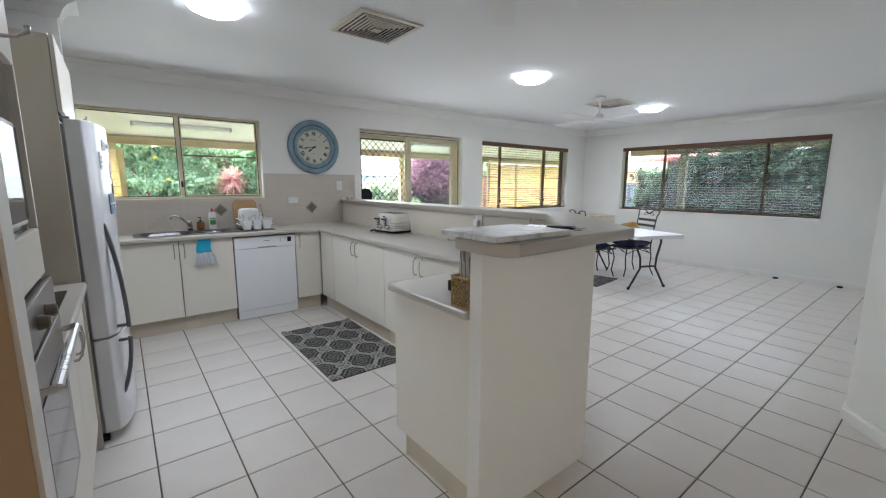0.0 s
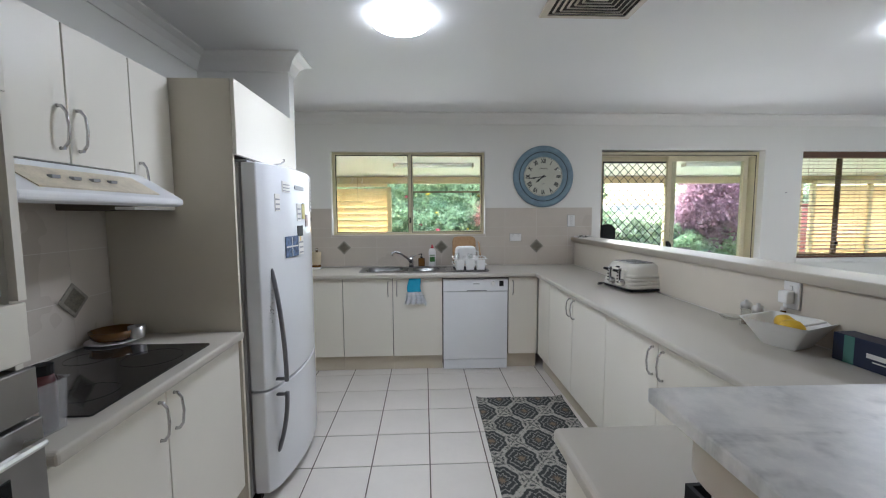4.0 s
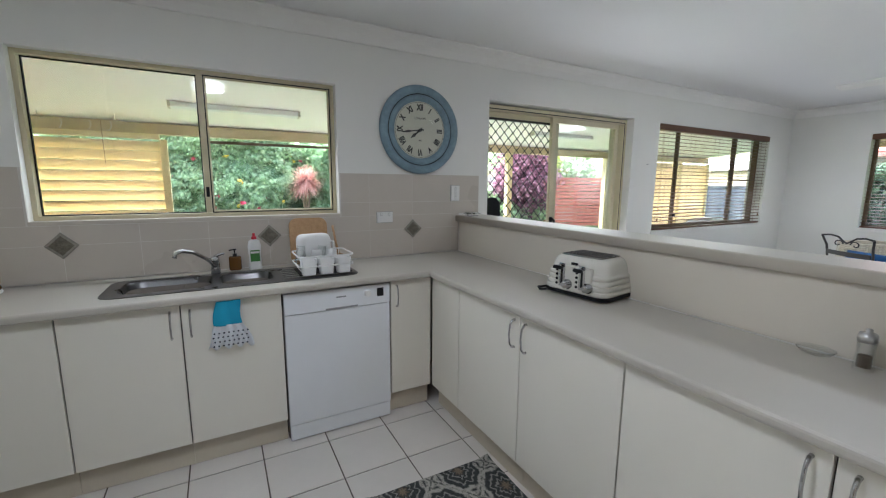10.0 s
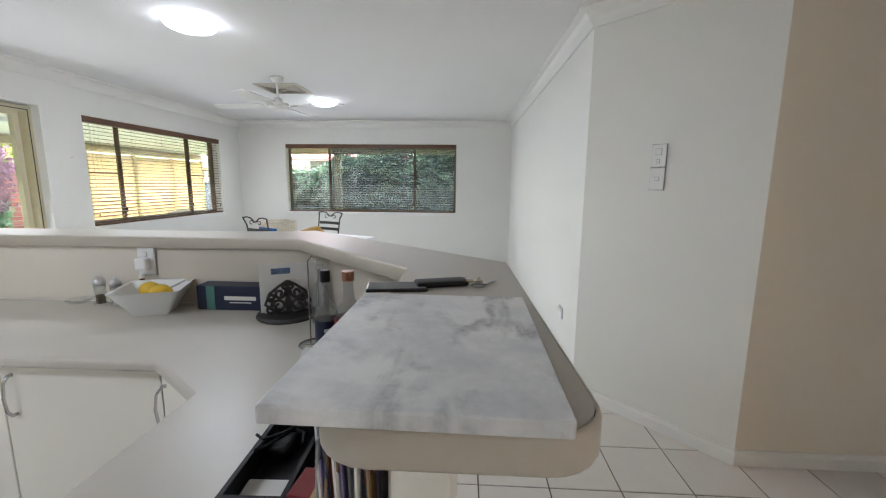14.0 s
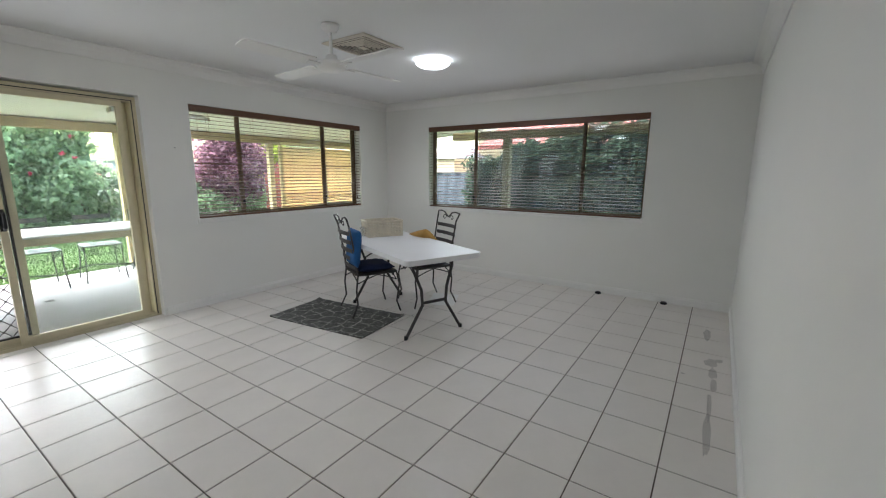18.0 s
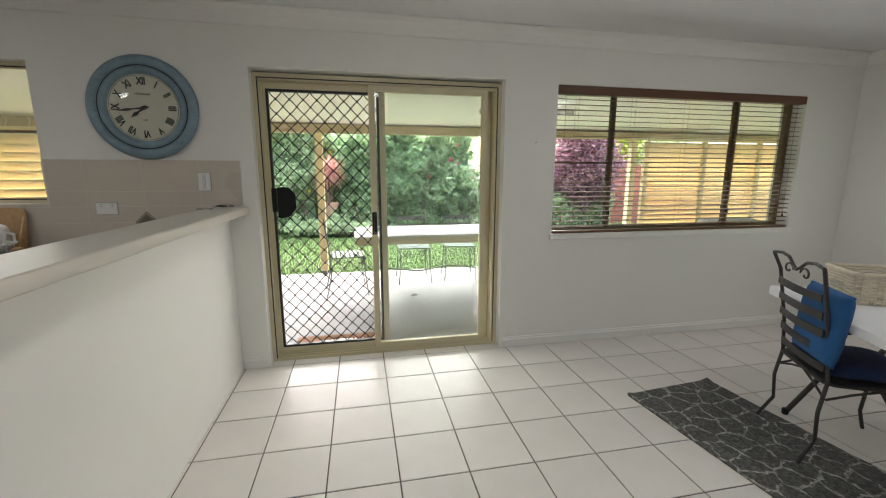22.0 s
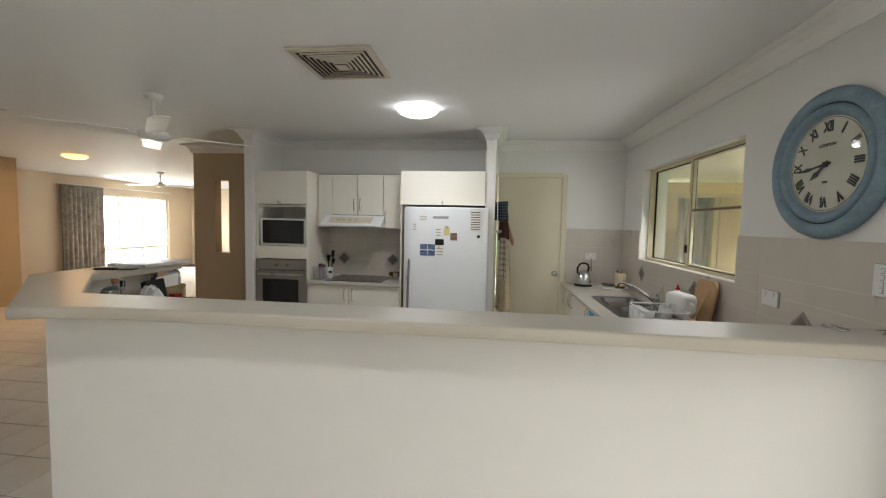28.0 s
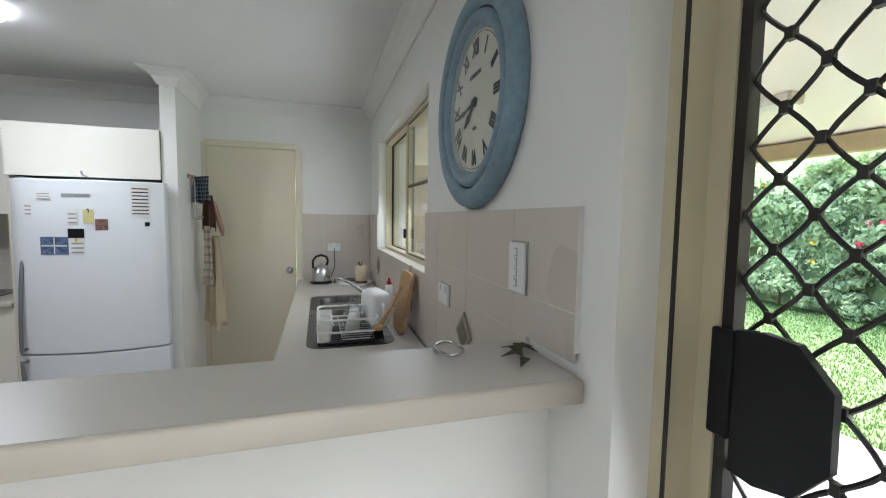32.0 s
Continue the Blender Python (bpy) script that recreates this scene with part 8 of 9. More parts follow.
for v in [g for g in r_["geom"] if isinstance(g, bmesh.types.BMVert)]:
    v.co.z -= 0.004
bmesh.ops.recalc_face_normals(bm, faces=bm.faces[:])
hp_ = tagged(part("crochet_cloth", bm, M["cloth_white"], smooth=True), "crumpled white crochet cloth draped over a jar", "cloth")
hp_.matrix_basis = pose(1.805, 1.745, BT + 0.11, -6, 4, 20)
tagged(part("storage_jar", turned([(0.035, 0), (0.037, 0.01), (0.037, 0.095), (0.03, 0.104), (0.001, 0.105)], 20, 1.805, 1.745, BT + 0.0005), M["grey_plastic"], smooth=True), "dark grey jar below the crochet cloth", "jar")
ty = thing("cable_tray", "black open tray with a charger and cables", "tray")
part("tray_shell", pane_frame(bmesh.new(), -0.052, 0.052, -0.11, 0.11, 0.004, 0.05, 0.008), M["black"], ty).matrix_basis = Matrix.Rotation(radians(90), 4, 'X') @ Matrix.Identity(4)
bpy.data.objects["tray_shell"].matrix_basis = Matrix(((1, 0, 0, 0), (0, 0, 1, 0), (0, 1, 0, 0), (0, 0, 0, 1)))
part("tray_floor", cube(-0.048, 0.048, -0.105, 0.105, 0.001, 0.006), M["black"], ty)
part("charger", cube(-0.04, 0.0, 0.03, 0.09, 0.0065, 0.03, 0.006), M["black"], ty)
part("note_pad", cube(-0.04, 0.04, -0.1, -0.03, 0.0065, 0.02, 0.002), M["paper"], ty, "white note pad")
part("cable", rod([(-0.01 + 0.035 * math.cos(t * 0.7), 0.04 + 0.04 * math.sin(t * 0.9), 0.036 + 0.003 * t) for t in range(14)], 0.003, 6), M["black"], ty)
ty.matrix_basis = pose(1.625, 1.79, BT, 0, 0, -88)
tb_ = tagged(part("tablet", cube(-0.08, 0.08, -0.009, 0.009, 0, 0.2, 0.005), M["black"]), "black tablet in a case leaning on the mail", "tablet")
tb_.matrix_basis = pose(1.69, 1.715, BT + 0.003, 13, 0, 1)
tb_ = tagged(part("folder", cube(-0.075, 0.075, -0.006, 0.006, 0, 0.19, 0.003), M["black"]), "black document folder standing beside the tablet", "folder")
tb_.matrix_basis = pose(1.7, 1.69, BT + 0.003, 12, 0, 1)
rb = thing("red_carton", "small red and white medicine carton", "box")
part("carton", cube(-0.03, 0.03, -0.028, 0.028, 0, 0.075, 0.002), M["red_label"], rb)
part("white_panel", cube(-0.0312, 0.0312, -0.0292, 0.0292, 0.001, 0.028), M["paper"], rb)
part("blue_panel", cube(-0.0312, -0.0301, -0.024, 0.008, 0.032, 0.072), M["photo"], rb)
rb.matrix_basis = pose(1.525, 1.69, BT + 0.0005, 0, 0, -6)

mb = thing("mail_basket", "gold woven open-weave basket full of letters", "basket")
BY0, BY1, BX0, BX1 = 1.557, 1.657, 1.386, 1.66
part("basket_floor", cube(BX0, BX1, BY0, BY1, BT + 0.001, BT + 0.006), M["gold"], mb)
for side in range(4):
    L_ = BX1 - BX0 if side < 2 else BY1 - BY0
    nn = 13 if side < 2 else 5
    lay = Matrix.Translation((BX0, BY0 + (BY1 - BY0) * side, BT)) if side < 2 else Matrix.Translation((BX0 + (BX1 - BX0) * (side - 2), BY0, BT)) @ Matrix.Rotation(radians(90), 4, 'Z')
    runs = [("rim_rail", [(0, 0, 0.12), (L_, 0, 0.12)], 0.006), ("base_rail", [(0, 0, 0.006), (L_, 0, 0.006)], 0.005)]
    for k in range(nn + 1):
        for sg in (-1, 1):
            runs.append(("strand", [(max(0, min(L_, L_ * k / nn + sg * 0.014 * ((t % 4) if t % 4 < 3 else 1))), 0, 0.12 * t / 8) for t in range(9)], 0.0028))
    for nm, pts, rad in runs:
        bm = rod(pts, rad, 5)
        bm.transform(lay)
        part(nm, bm, M["gold"], mb)
mats = [M["paper"], M["lilac"], M["paper"], M["card"], M["photo"], M["red_label"], M["paper"], M["navy"], M["lilac"], M["paper"], M["card"], M["grey_plastic"]]
rnd = random.Random(8)
for k, mm in enumerate(mats * 2):
    o = part("letter", cube(-0.1, 0.1, -0.0015, 0.0015, 0, 0.185 + 0.055 * rnd.random(), 0.0005), mm)
    o.matrix_basis = pose(1.51 + 0.03 * rnd.random(), 1.566 + 0.0035 * k, BT + 0.0065, rnd.uniform(-4, 3), rnd.uniform(-5, 5), rnd.uniform(-2, 2))
    tagged(o, "folded letter standing in the gold basket" if mm is M["paper"] else "coloured booklet standing in the gold basket", "letter", group="letters in the basket")

# on the raised bar
gc_ = tagged(part("glasses_case", cube(-0.06, 0.06, -0.024, 0.024, 0, 0.013, 0.006, 4), M["black"], smooth=True), "black rounded glasses case on the bar", "case")
gc_.matrix_basis = pose(1.9, 1.525, 1.1805, 0, 0, -72)
ky = thing("key_bunch", "small bunch of keys lying on the bar", "keys")
part("key_ring", rod([(0.016 * math.cos(a * 0.5236), 0.016 * math.sin(a * 0.5236), 0.0016) for a in range(12)], 0.0014, 6, True), M["chrome"], ky)
for k in range(4):
    bm = cube(0.012, 0.03, -0.009, 0.009, 0, 0.002, 0.0006)
    box(bm, 0.029, 0.056, -0.0035, 0.0035, 0, 0.002)
    bm.transform(Matrix.Translation((0, 0, 0.003 + 0.0025 * k)) @ Matrix.Rotation(radians(-60 + 42 * k), 4, 'Z'))
    part("key", bm, M["brass"] if k % 2 else M["steel"], ky)
ky.matrix_basis = pose(1.9, 1.44, 1.1805, 0, 0, 15)
ph = tagged(part("phone", cube(-0.033, 0.033, -0.066, 0.066, 0, 0.008, 0.003), M["black_glass"]), "black phone lying on the bar", "phone")
ph.matrix_basis = pose(1.86, 1.62, 1.1805, 0, 0, 8)
tagged(part("metal_ring", rod([(2.64 + 0.045 * math.cos(t * 0.35), 5.2 + 0.03 * math.sin(t * 0.35), 1.186 + 0.002 * math.sin(t)) for t in range(18)], 0.003, 6, True), M["chrome"]), "thin metal ring lying on the bar", "ring")
sg_ = thing("herb_sprig", "wilted green herb sprig on the bar", "sprig")
for k in range(7):
    a = k * 0.9
    bm = bmesh.new()
    skin(bm, [[(2.7 + 0.014 * k - 0.04 + u * 0.06 * math.cos(a) - w * math.sin(a), 5.335 + u * 0.05 * math.sin(a) + w * math.cos(a), 1.184 + 0.012 * math.sin(u * 3) + o) for u, w in ((0, 0), (0.5, 0.011), (1, 0), (0.5, -0.011))] for o in (0, 0.0015)])
    part("leaf", bm, M["sprig"], sg_)

# dish rack, board, bottles by the sink
dr_ = thing("dish_rack", "white dish rack with three cutlery pots", "dish rack")
X0 = 1.33
part("tray", cube(X0, X0 + 0.3, 4.95, 5.17, BT + 0.006, BT + 0.012, 0.003), M["black"], dr_)
for k in range(3):
    bm = bmesh.new()
    cx = X0 + 0.05 + 0.098 * k
    skin(bm, [[(a, b, z) for a, b in rrect(cx - s, cx + s, 4.93 - s * 0.2, 4.93 + s * 1.4, 0.012, 3)] for s, z in ((0.036, BT + 0.013), (0.044, BT + 0.1), (0.04, BT + 0.1), (0.034, BT + 0.02))])
    bmesh.ops.recalc_face_normals(bm, faces=bm.faces[:])
    part("cutlery_pot", bm, M["white_plastic"], dr_)
for z in (0.06, 0.115):
    part("wire_rail", rod([(a, b, BT + z) for a, b in rrect(X0 - 0.005, X0 + 0.305, 4.925, 5.19, 0.03, 3)], 0.005, 6, True), M["white_plastic"], dr_)
for k in range(8):
    x = X0 + 0.02 + 0.037 * k
    part("wire", rod([(x, 5.185, BT + 0.115), (x, 5.17, BT + 0.02), (x, 5.03, BT + 0.02), (x, 5.02, BT + 0.07)], 0.0025, 5), M["white_plastic"], dr_)


def cup(x, y, z, r, h, mat, label, tip=0):
    c = part("drying_cup", turned([(r * 0.7, 0), (r * 0.75, 0.004), (r, h), (r * 0.93, h), (r * 0.7, 0.008), (0, 0.008)], 18, cap=False), mat, smooth=True)
    c.matrix_basis = pose(x, y, z, tip, 8, 0)
    return tagged(c, label, "cup", group="cups drying in the rack")


cup(X0 + 0.13, 5.1, BT + 0.13, 0.036, 0.08, M["white_plastic"], "white cup upside down in the dish rack", 180)
cup(X0 + 0.22, 5.09, BT + 0.128, 0.034, 0.085, M["white_plastic"], "white mug upside down in the dish rack", 172)
cup(X0 + 0.04, 5.11, BT + 0.16, 0.032, 0.11, M["jar_glass"], "clear drinking glass upside down in the rack", 160)
cup(X0 + 0.17, 5.14, BT + 0.15, 0.032, 0.1, M["jar_glass"], "clear drinking glass upside down in the rack", 186)
jc = thing("plastic_jug", "translucent white plastic jug draining beside the sink", "jug")
part("jug_body", cube(-0.1, 0.1, -0.055, 0.055, 0, 0.17, 0.035, 4), M["white_plastic"], jc, smooth=True)
part("jug_handle", rod([(0.095, 0, 0.12), (0.13, 0, 0.11), (0.13, 0, 0.06), (0.095, 0, 0.04)], 0.008), M["white_plastic"], jc)
jc.matrix_basis = pose(X0 + 0.13, 5.2, BT + 0.045, 0, 0, 10)
cbm = prism(bmesh.new(), rrect(-0.12, 0.12, -0.15, 0.15, 0.05, 5), 0, 0.018)
cb = tagged(soften(part("chopping_board", cbm, M["board"]), 0.003), "pale wooden chopping board leaning on the tiles", "chopping board")
cb.matrix_basis = pose(1.46, 5.345, BT + 0.152, 80, 0, 0)
br = thing("dish_brush", "dish brush with a wooden handle and black bristles", "brush")
part("brush_handle", rod([(1.615, 5.2, BT + 0.075), (1.61, 5.245, BT + 0.15), (1.605, 5.3, BT + 0.25)], [0.009, 0.007, 0.008], 10), M["board"], br, "pale wooden handle", smooth=True)
part("brush_head", turned([(0.018, 0.056), (0.028, 0.064), (0.028, 0.076), (0.012, 0.082), (0.001, 0.083)], 18, 1.617, 5.19, BT), M["board"], br, smooth=True)
for k in range(19):
    a, q = k * 2.4, 0.024 * math.sqrt(k / 19)
    part("bristle", rod([(1.617 + q * math.cos(a), 5.19 + q * math.sin(a), BT + 0.058), (1.617 + 1.35 * q * math.cos(a), 5.19 + 1.35 * q * math.sin(a), BT + 0.0146)], 0.0034, 5), M["black"], br)
db = thing("detergent_bottle", "white dish detergent bottle with a red cap", "bottle")
bm = bmesh.new()
skin(bm, [[(a, b, z) for a, b in rrect(-s, s, -s * 0.6, s * 0.6, s * 0.5, 4)] for s, z in ((0.036, 0), (0.039, 0.01), (0.034, 0.08), (0.038, 0.14), (0.03, 0.175), (0.014, 0.185))])
bmesh.ops.recalc_face_normals(bm, faces=bm.faces[:])
part("bottle_body", bm, M["white_plastic"], db, smooth=True)
part("label", cube(-0.026, 0.026, -0.0245, -0.0232, 0.05, 0.12), M["green"], db, "green and white label")
part("print_line", cube(-0.024, 0.024, -0.0255, -0.0246, 0.1, 0.112), M["paper"], db)
part("cap", turned([(0.015, 0.185), (0.014, 0.2), (0.008, 0.205), (0.007, 0.222), (0.001, 0.223)], 14), M["red_plastic"], db, "red cap")
db.matrix_basis = pose(1.13, 5.32, BT + 0.0005)
sb = thing("soap_bottle", "amber hand soap bottle with a black pump", "bottle")
part("bottle_body", cube(-0.034, 0.034, -0.022, 0.022, 0, 0.085, 0.01, 3), M["brown_glass"], sb, smooth=True)
part("pump", turned([(0.012, 0.085), (0.012, 0.1), (0.004, 0.102), (0.004, 0.12), (0.01, 0.122), (0.01, 0.13)], 12), M["black"], sb)
part("spout", rod([(0, 0, 0.126), (-0.03, -0.01, 0.124)], 0.004), M["black"], sb)
sb.matrix_basis = pose(1.02, 5.335, BT + 0.0005)

# canister, tray and kettle at the bench end
tagged(part("round_board", turned([(0.145, 0), (0.147, 0.004), (0.143, 0.012), (0.001, 0.012)], 36, -0.12, 5.235, BT + 0.0005), M["white_plastic"]), "round white board on the bench", "board")
cn = thing("canister", "cream canister with utensils standing in it", "canister")
part("canister_body", turned([(0.046, 0.022), (0.05, 0.03), (0.052, 0.15), (0.048, 0.15), (0.045, 0.03), (0, 0.028)], 24, cap=False), M["cloth_cream"], cn, smooth=True)
part("canister_foot", turned([(0.048, 0), (0.05, 0.006), (0.049, 0.016), (0.045, 0.0218), (0.001, 0.0218)], 24), M["brown_glass"], cn, "amber glazed foot", smooth=True)
part("brush", rod([(-0.01, 0, 0.035), (-0.045, -0.01, 0.155), (-0.062, -0.015, 0.165)], [0.006, 0.006, 0.011]), M["bark"], cn)
part("tag", cube(0.0, 0.022, -0.004, 0.004, 0.04, 0.185, 0.002), M["bark"], cn, "brown wooden handle")
part("tag_top", cube(0.001, 0.021, -0.0048, 0.0048, 0.168, 0.18, 0.001), M["paper"], cn)
cn.matrix_basis = pose(-0.035, 5.275, BT + 0.013)
for k in range(2):
    tagged(part("coaster_plate", turned([(0.05, 0), (0.072, 0.008), (0.07, 0.01), (0.048, 0.004), (0.001, 0.004)], 26, -0.165 + 0.006 * k, 5.2 - 0.005 * k, BT + 0.0132 + 0.0075 * k, cap=False), M["brown_glass" if k else "grey_plastic"], smooth=True), "small dark saucer stacked on the round board", "saucer", group="dark saucers")
kt = thing("kettle", "brushed steel kettle with a black handle", "kettle")
part("power_base", turned([(0.088, 0), (0.09, 0.012), (0.08, 0.02), (0.001, 0.021)], 28), M["black"], kt)
part("kettle_body", turned([(0.083, 0.021), (0.085, 0.03), (0.075, 0.1), (0.055, 0.14), (0.03, 0.155), (0.012, 0.16), (0.012, 0.172), (0.001, 0.174)], 28), M["steel"], kt, smooth=True)
part("spout", rod([(0.0, 0.06, 0.1), (0.0, 0.085, 0.12), (0.0, 0.1, 0.14)], [0.022, 0.016, 0.012]), M["steel"], kt, smooth=True)
part("kettle_handle", rod([(0, -0.07, 0.13), (0, -0.075, 0.19), (0, -0.045, 0.23), (0, 0.0, 0.24), (0, 0.045, 0.225), (0, 0.06, 0.19), (0, 0.045, 0.15)], 0.01), M["black"], kt, "black arched handle", smooth=True)
kt.matrix_basis = pose(-0.19, 4.95, BT + 0.0005, 0, 0, 20)
part("power_lead", rod([(-0.27, 4.99, BT + 0.01), (-0.33, 5.03, BT + 0.02), (-0.37, 5.07, BT + 0.12), (-0.385, 5.064, 1.18)], 0.004, 6), M["black"], kt).matrix_parent_inverse = kt.matrix_basis.inverted()

# by the cooktop
tagged(part("dark_pan", turned([(0.06, 0), (0.075, 0.01), (0.085, 0.04), (0.082, 0.041), (0.06, 0.012), (0.0, 0.011)], 26, -0.265, 2.915, BT + 0.016, cap=False), M["brown_glass"], smooth=True), "dark glazed bowl on a saucer beside the cooktop", "bowl")
tagged(part("saucer", turned([(0.05, 0), (0.1, 0.012), (0.098, 0.015), (0.05, 0.006), (0, 0.006)], 28, -0.265, 2.915, BT + 0.0005, cap=False), M["white_plastic"], smooth=True), "white saucer beside the cooktop", "saucer")
tagged(part("small_cup", turned([(0.028, 0), (0.032, 0.05), (0.029, 0.05), (0.025, 0.006), (0, 0.006)], 20, -0.18, 2.93, BT + 0.016, cap=False), M["steel"], smooth=True), "small steel cup on the saucer", "cup")
tu = thing("clear_tub", "clear plastic tub full of dark red jars by the oven tower", "tub")
bm = bmesh.new()
skin(bm, [[(a, b, z) for a, b in rrect(-s, s, -s * 0.8, s * 0.8, 0.012, 4)] for s, z in ((0.055, 0), (0.062, 0.004), (0.068, 0.13), (0.072, 0.133), (0.065, 0.13), (0.058, 0.008), (0.02, 0.006))])
bmesh.ops.recalc_face_normals(bm, faces=bm.faces[:])
part("tub_wall", bm, M["tray_clear"], tu, "frosted clear plastic")
for k, (x, y, h) in enumerate(((-0.03, -0.022, 0.12), (0.028, -0.02, 0.1), (-0.026, 0.024, 0.155), (0.03, 0.024, 0.17))):
    o = part("jar", turned([(0.022, 0.01), (0.023, h * 0.75), (0.019, h * 0.85)], 16, x, y, 0), M["jam" if k != 1 else "board"], tu, smooth=True)
    part("lid", turned([(0.021, h * 0.85 + 0.0005), (0.021, h), (0.001, h + 0.001)], 16, x, y, 0), M["black" if k % 2 else "jam"], o)
tu.matrix_basis = pose(0.075, 2.165, BT + 0.0005, 0, 0, -8)
uj = thing("utensil_crock", "white ceramic crock of black cooking utensils", "crock")
part("crock_body", turned([(0.04, 0), (0.044, 0.006), (0.046, 0.115), (0.042, 0.115), (0.04, 0.01), (0, 0.009)], 24, cap=False), M["white_enamel"], uj, smooth=True)
for k, (dx, dy, h) in enumerate(((0.03, 0.01, 0.2), (-0.02, 0.035, 0.23), (0.0, 0.05, 0.16), (-0.03, -0.02, 0.18))):
    st = part("utensil", rod([(dx * 0.3, dy * 0.3, 0.012), (dx, dy, h)], 0.0045, 6), M["black"], uj)
    if k % 2:
        bm = cube(-0.022, 0.022, -0.003, 0.003, 0, 0.075, 0.0025)
    else:
        bm = turned([(0.004, 0), (0.018, 0.012), (0.025, 0.035), (0.02, 0.056), (0.002, 0.062)], 14)
        bm.transform(Matrix.Diagonal((1, 0.4, 1, 1)))
    bm.transform(Matrix.Translation((dx, dy, h - 0.005)) @ Matrix.Rotation(dx * 12, 4, 'Y') @ Matrix.Rotation(1.2, 4, 'Z'))
    part("utensil_head", bm, M["black"], st)
uj.matrix_basis = pose(-0.1, 2.19, BT + 0.0005)
for k, (x, y) in enumerate(((-0.005, 2.245), (-0.2, 2.16))):
    sj = thing("spice_jar", "small white-lidded spice jar by the oven tower" if k else "small white jar with a black lid by the oven tower", "jar", group="spice jars")
    part("jar_body", turned([(0.022, 0), (0.023, 0.05), (0.015, 0.06), (0.001, 0.061)], 16), M["bark" if k else "white_enamel"], sj, smooth=True)
    part("lid", turned([(0.019, 0.0612), (0.019, 0.08), (0.001, 0.081)], 16), M["white_plastic" if k else "black"], sj)
    sj.matrix_basis = pose(x, y, BT + 0.0005)

# towel on the cabinet door
tw = thing("hand_towel", "aqua hand towel with a dotted white frill on a door", "towel")
hanging("towel_body", 0.105, 0.125, 0.122, 0.004, 1.5, M["cloth_aqua"], "", 2, 0.0, tw)
fr_ = hanging("frill", 0.125, 0.205, 0.115, 0.013, 4.0, M["spot_cloth"], "", 5, 0.007, tw)
fr_.matrix_basis = Matrix.Translation((0.004, 0.0, -0.12))
tagged(fr_, "white dotted gathered frill")
dots(fr_, Matrix.Translation((0, -0.021, -0.066)), 0.165, 0.085, 8, 4, 0.0042, M["navy"])
tw.matrix_basis = pose(0.958, 4.775, 0.857)
for o in list(tw.children) + list(fr_.children):
    o.matrix_parent_inverse = Matrix()

# aprons and utensils on the nib wall beside the fridge
hk = thing("hook_rail", "small rail with hanging kitchen utensils", "hook rail")
part("rail", cube(-0.36, -0.02, 4.001, 4.012, 1.74, 1.77, 0.003), M["board"], hk)
for k in range(4):
    part("hook", rod([(-0.33 + 0.085 * k, 4.012, 1.755), (-0.33 + 0.085 * k, 4.035, 1.745), (-0.33 + 0.085 * k, 4.038, 1.765)], 0.004, 6), M["chrome"], hk)
o = hanging("checked_mitt", 0.16, 0.2, 0.2, 0.02, 1.2, M["check"], "dark checked oven mitt on a hook", 3, 0.01)
o.matrix_basis = pose(-0.1, 4.08, 1.76, 0, 0, 48)
o = hanging("brown_mitt", 0.1, 0.14, 0.27, 0.022, 1.6, M["brown_cloth"], "dark brown quilted oven mitt on a hook", 4, 0.012)
o.matrix_basis = pose(-0.17, 4.11, 1.62, 0, 0, 40)
o = hanging("cream_apron", 0.1, 0.2, 0.74, 0.026, 2.2, M["cloth_cream"], "cream cloth apron on a hook", 1, 0.02)
o.matrix_basis = pose(-0.23, 4.12, 1.3, 0, 0, 52)
o = hanging("striped_towel", 0.09, 0.15, 0.46, 0.02, 1.8, M["stripe"], "cream and brown striped towel on a hook", 6, 0.015)
o.matrix_basis = pose(-0.14, 4.1, 1.38, 0, 0, 45)
lp = thing("ladle", "steel ladle hanging from the rail", "ladle")
part("ladle_stem", rod([(-0.09, 4.03, 1.76), (-0.085, 4.035, 1.45)], 0.005), M["steel"], lp)
part("bowl", turned([(0.035, 0.03), (0.03, 0.01), (0.012, 0.0), (0.03, 0.012), (0.033, 0.03)], 16, -0.085, 4.05, 1.43, cap=False), M["steel"], lp, smooth=True)
tagged(part("rolling_pin", rod([(-0.16, 4.2, 1.3), (-0.165, 4.195, 1.35), (-0.22, 4.13, 1.55), (-0.235, 4.11, 1.6)], [0.008, 0.02, 0.02, 0.008]), M["terracotta"], smooth=True), "brown wooden rolling pin hanging from the rail", "rolling pin")

# fridge magnets and notes; the door bows, so each lies on the curve
def door_x(y):
    u = (y - FY0 - 0.03) / (FY1 - FY0 - 0.06)
    return 0.297 + 0.058 * max(0.0, math.sin(math.pi * u)) ** 0.8


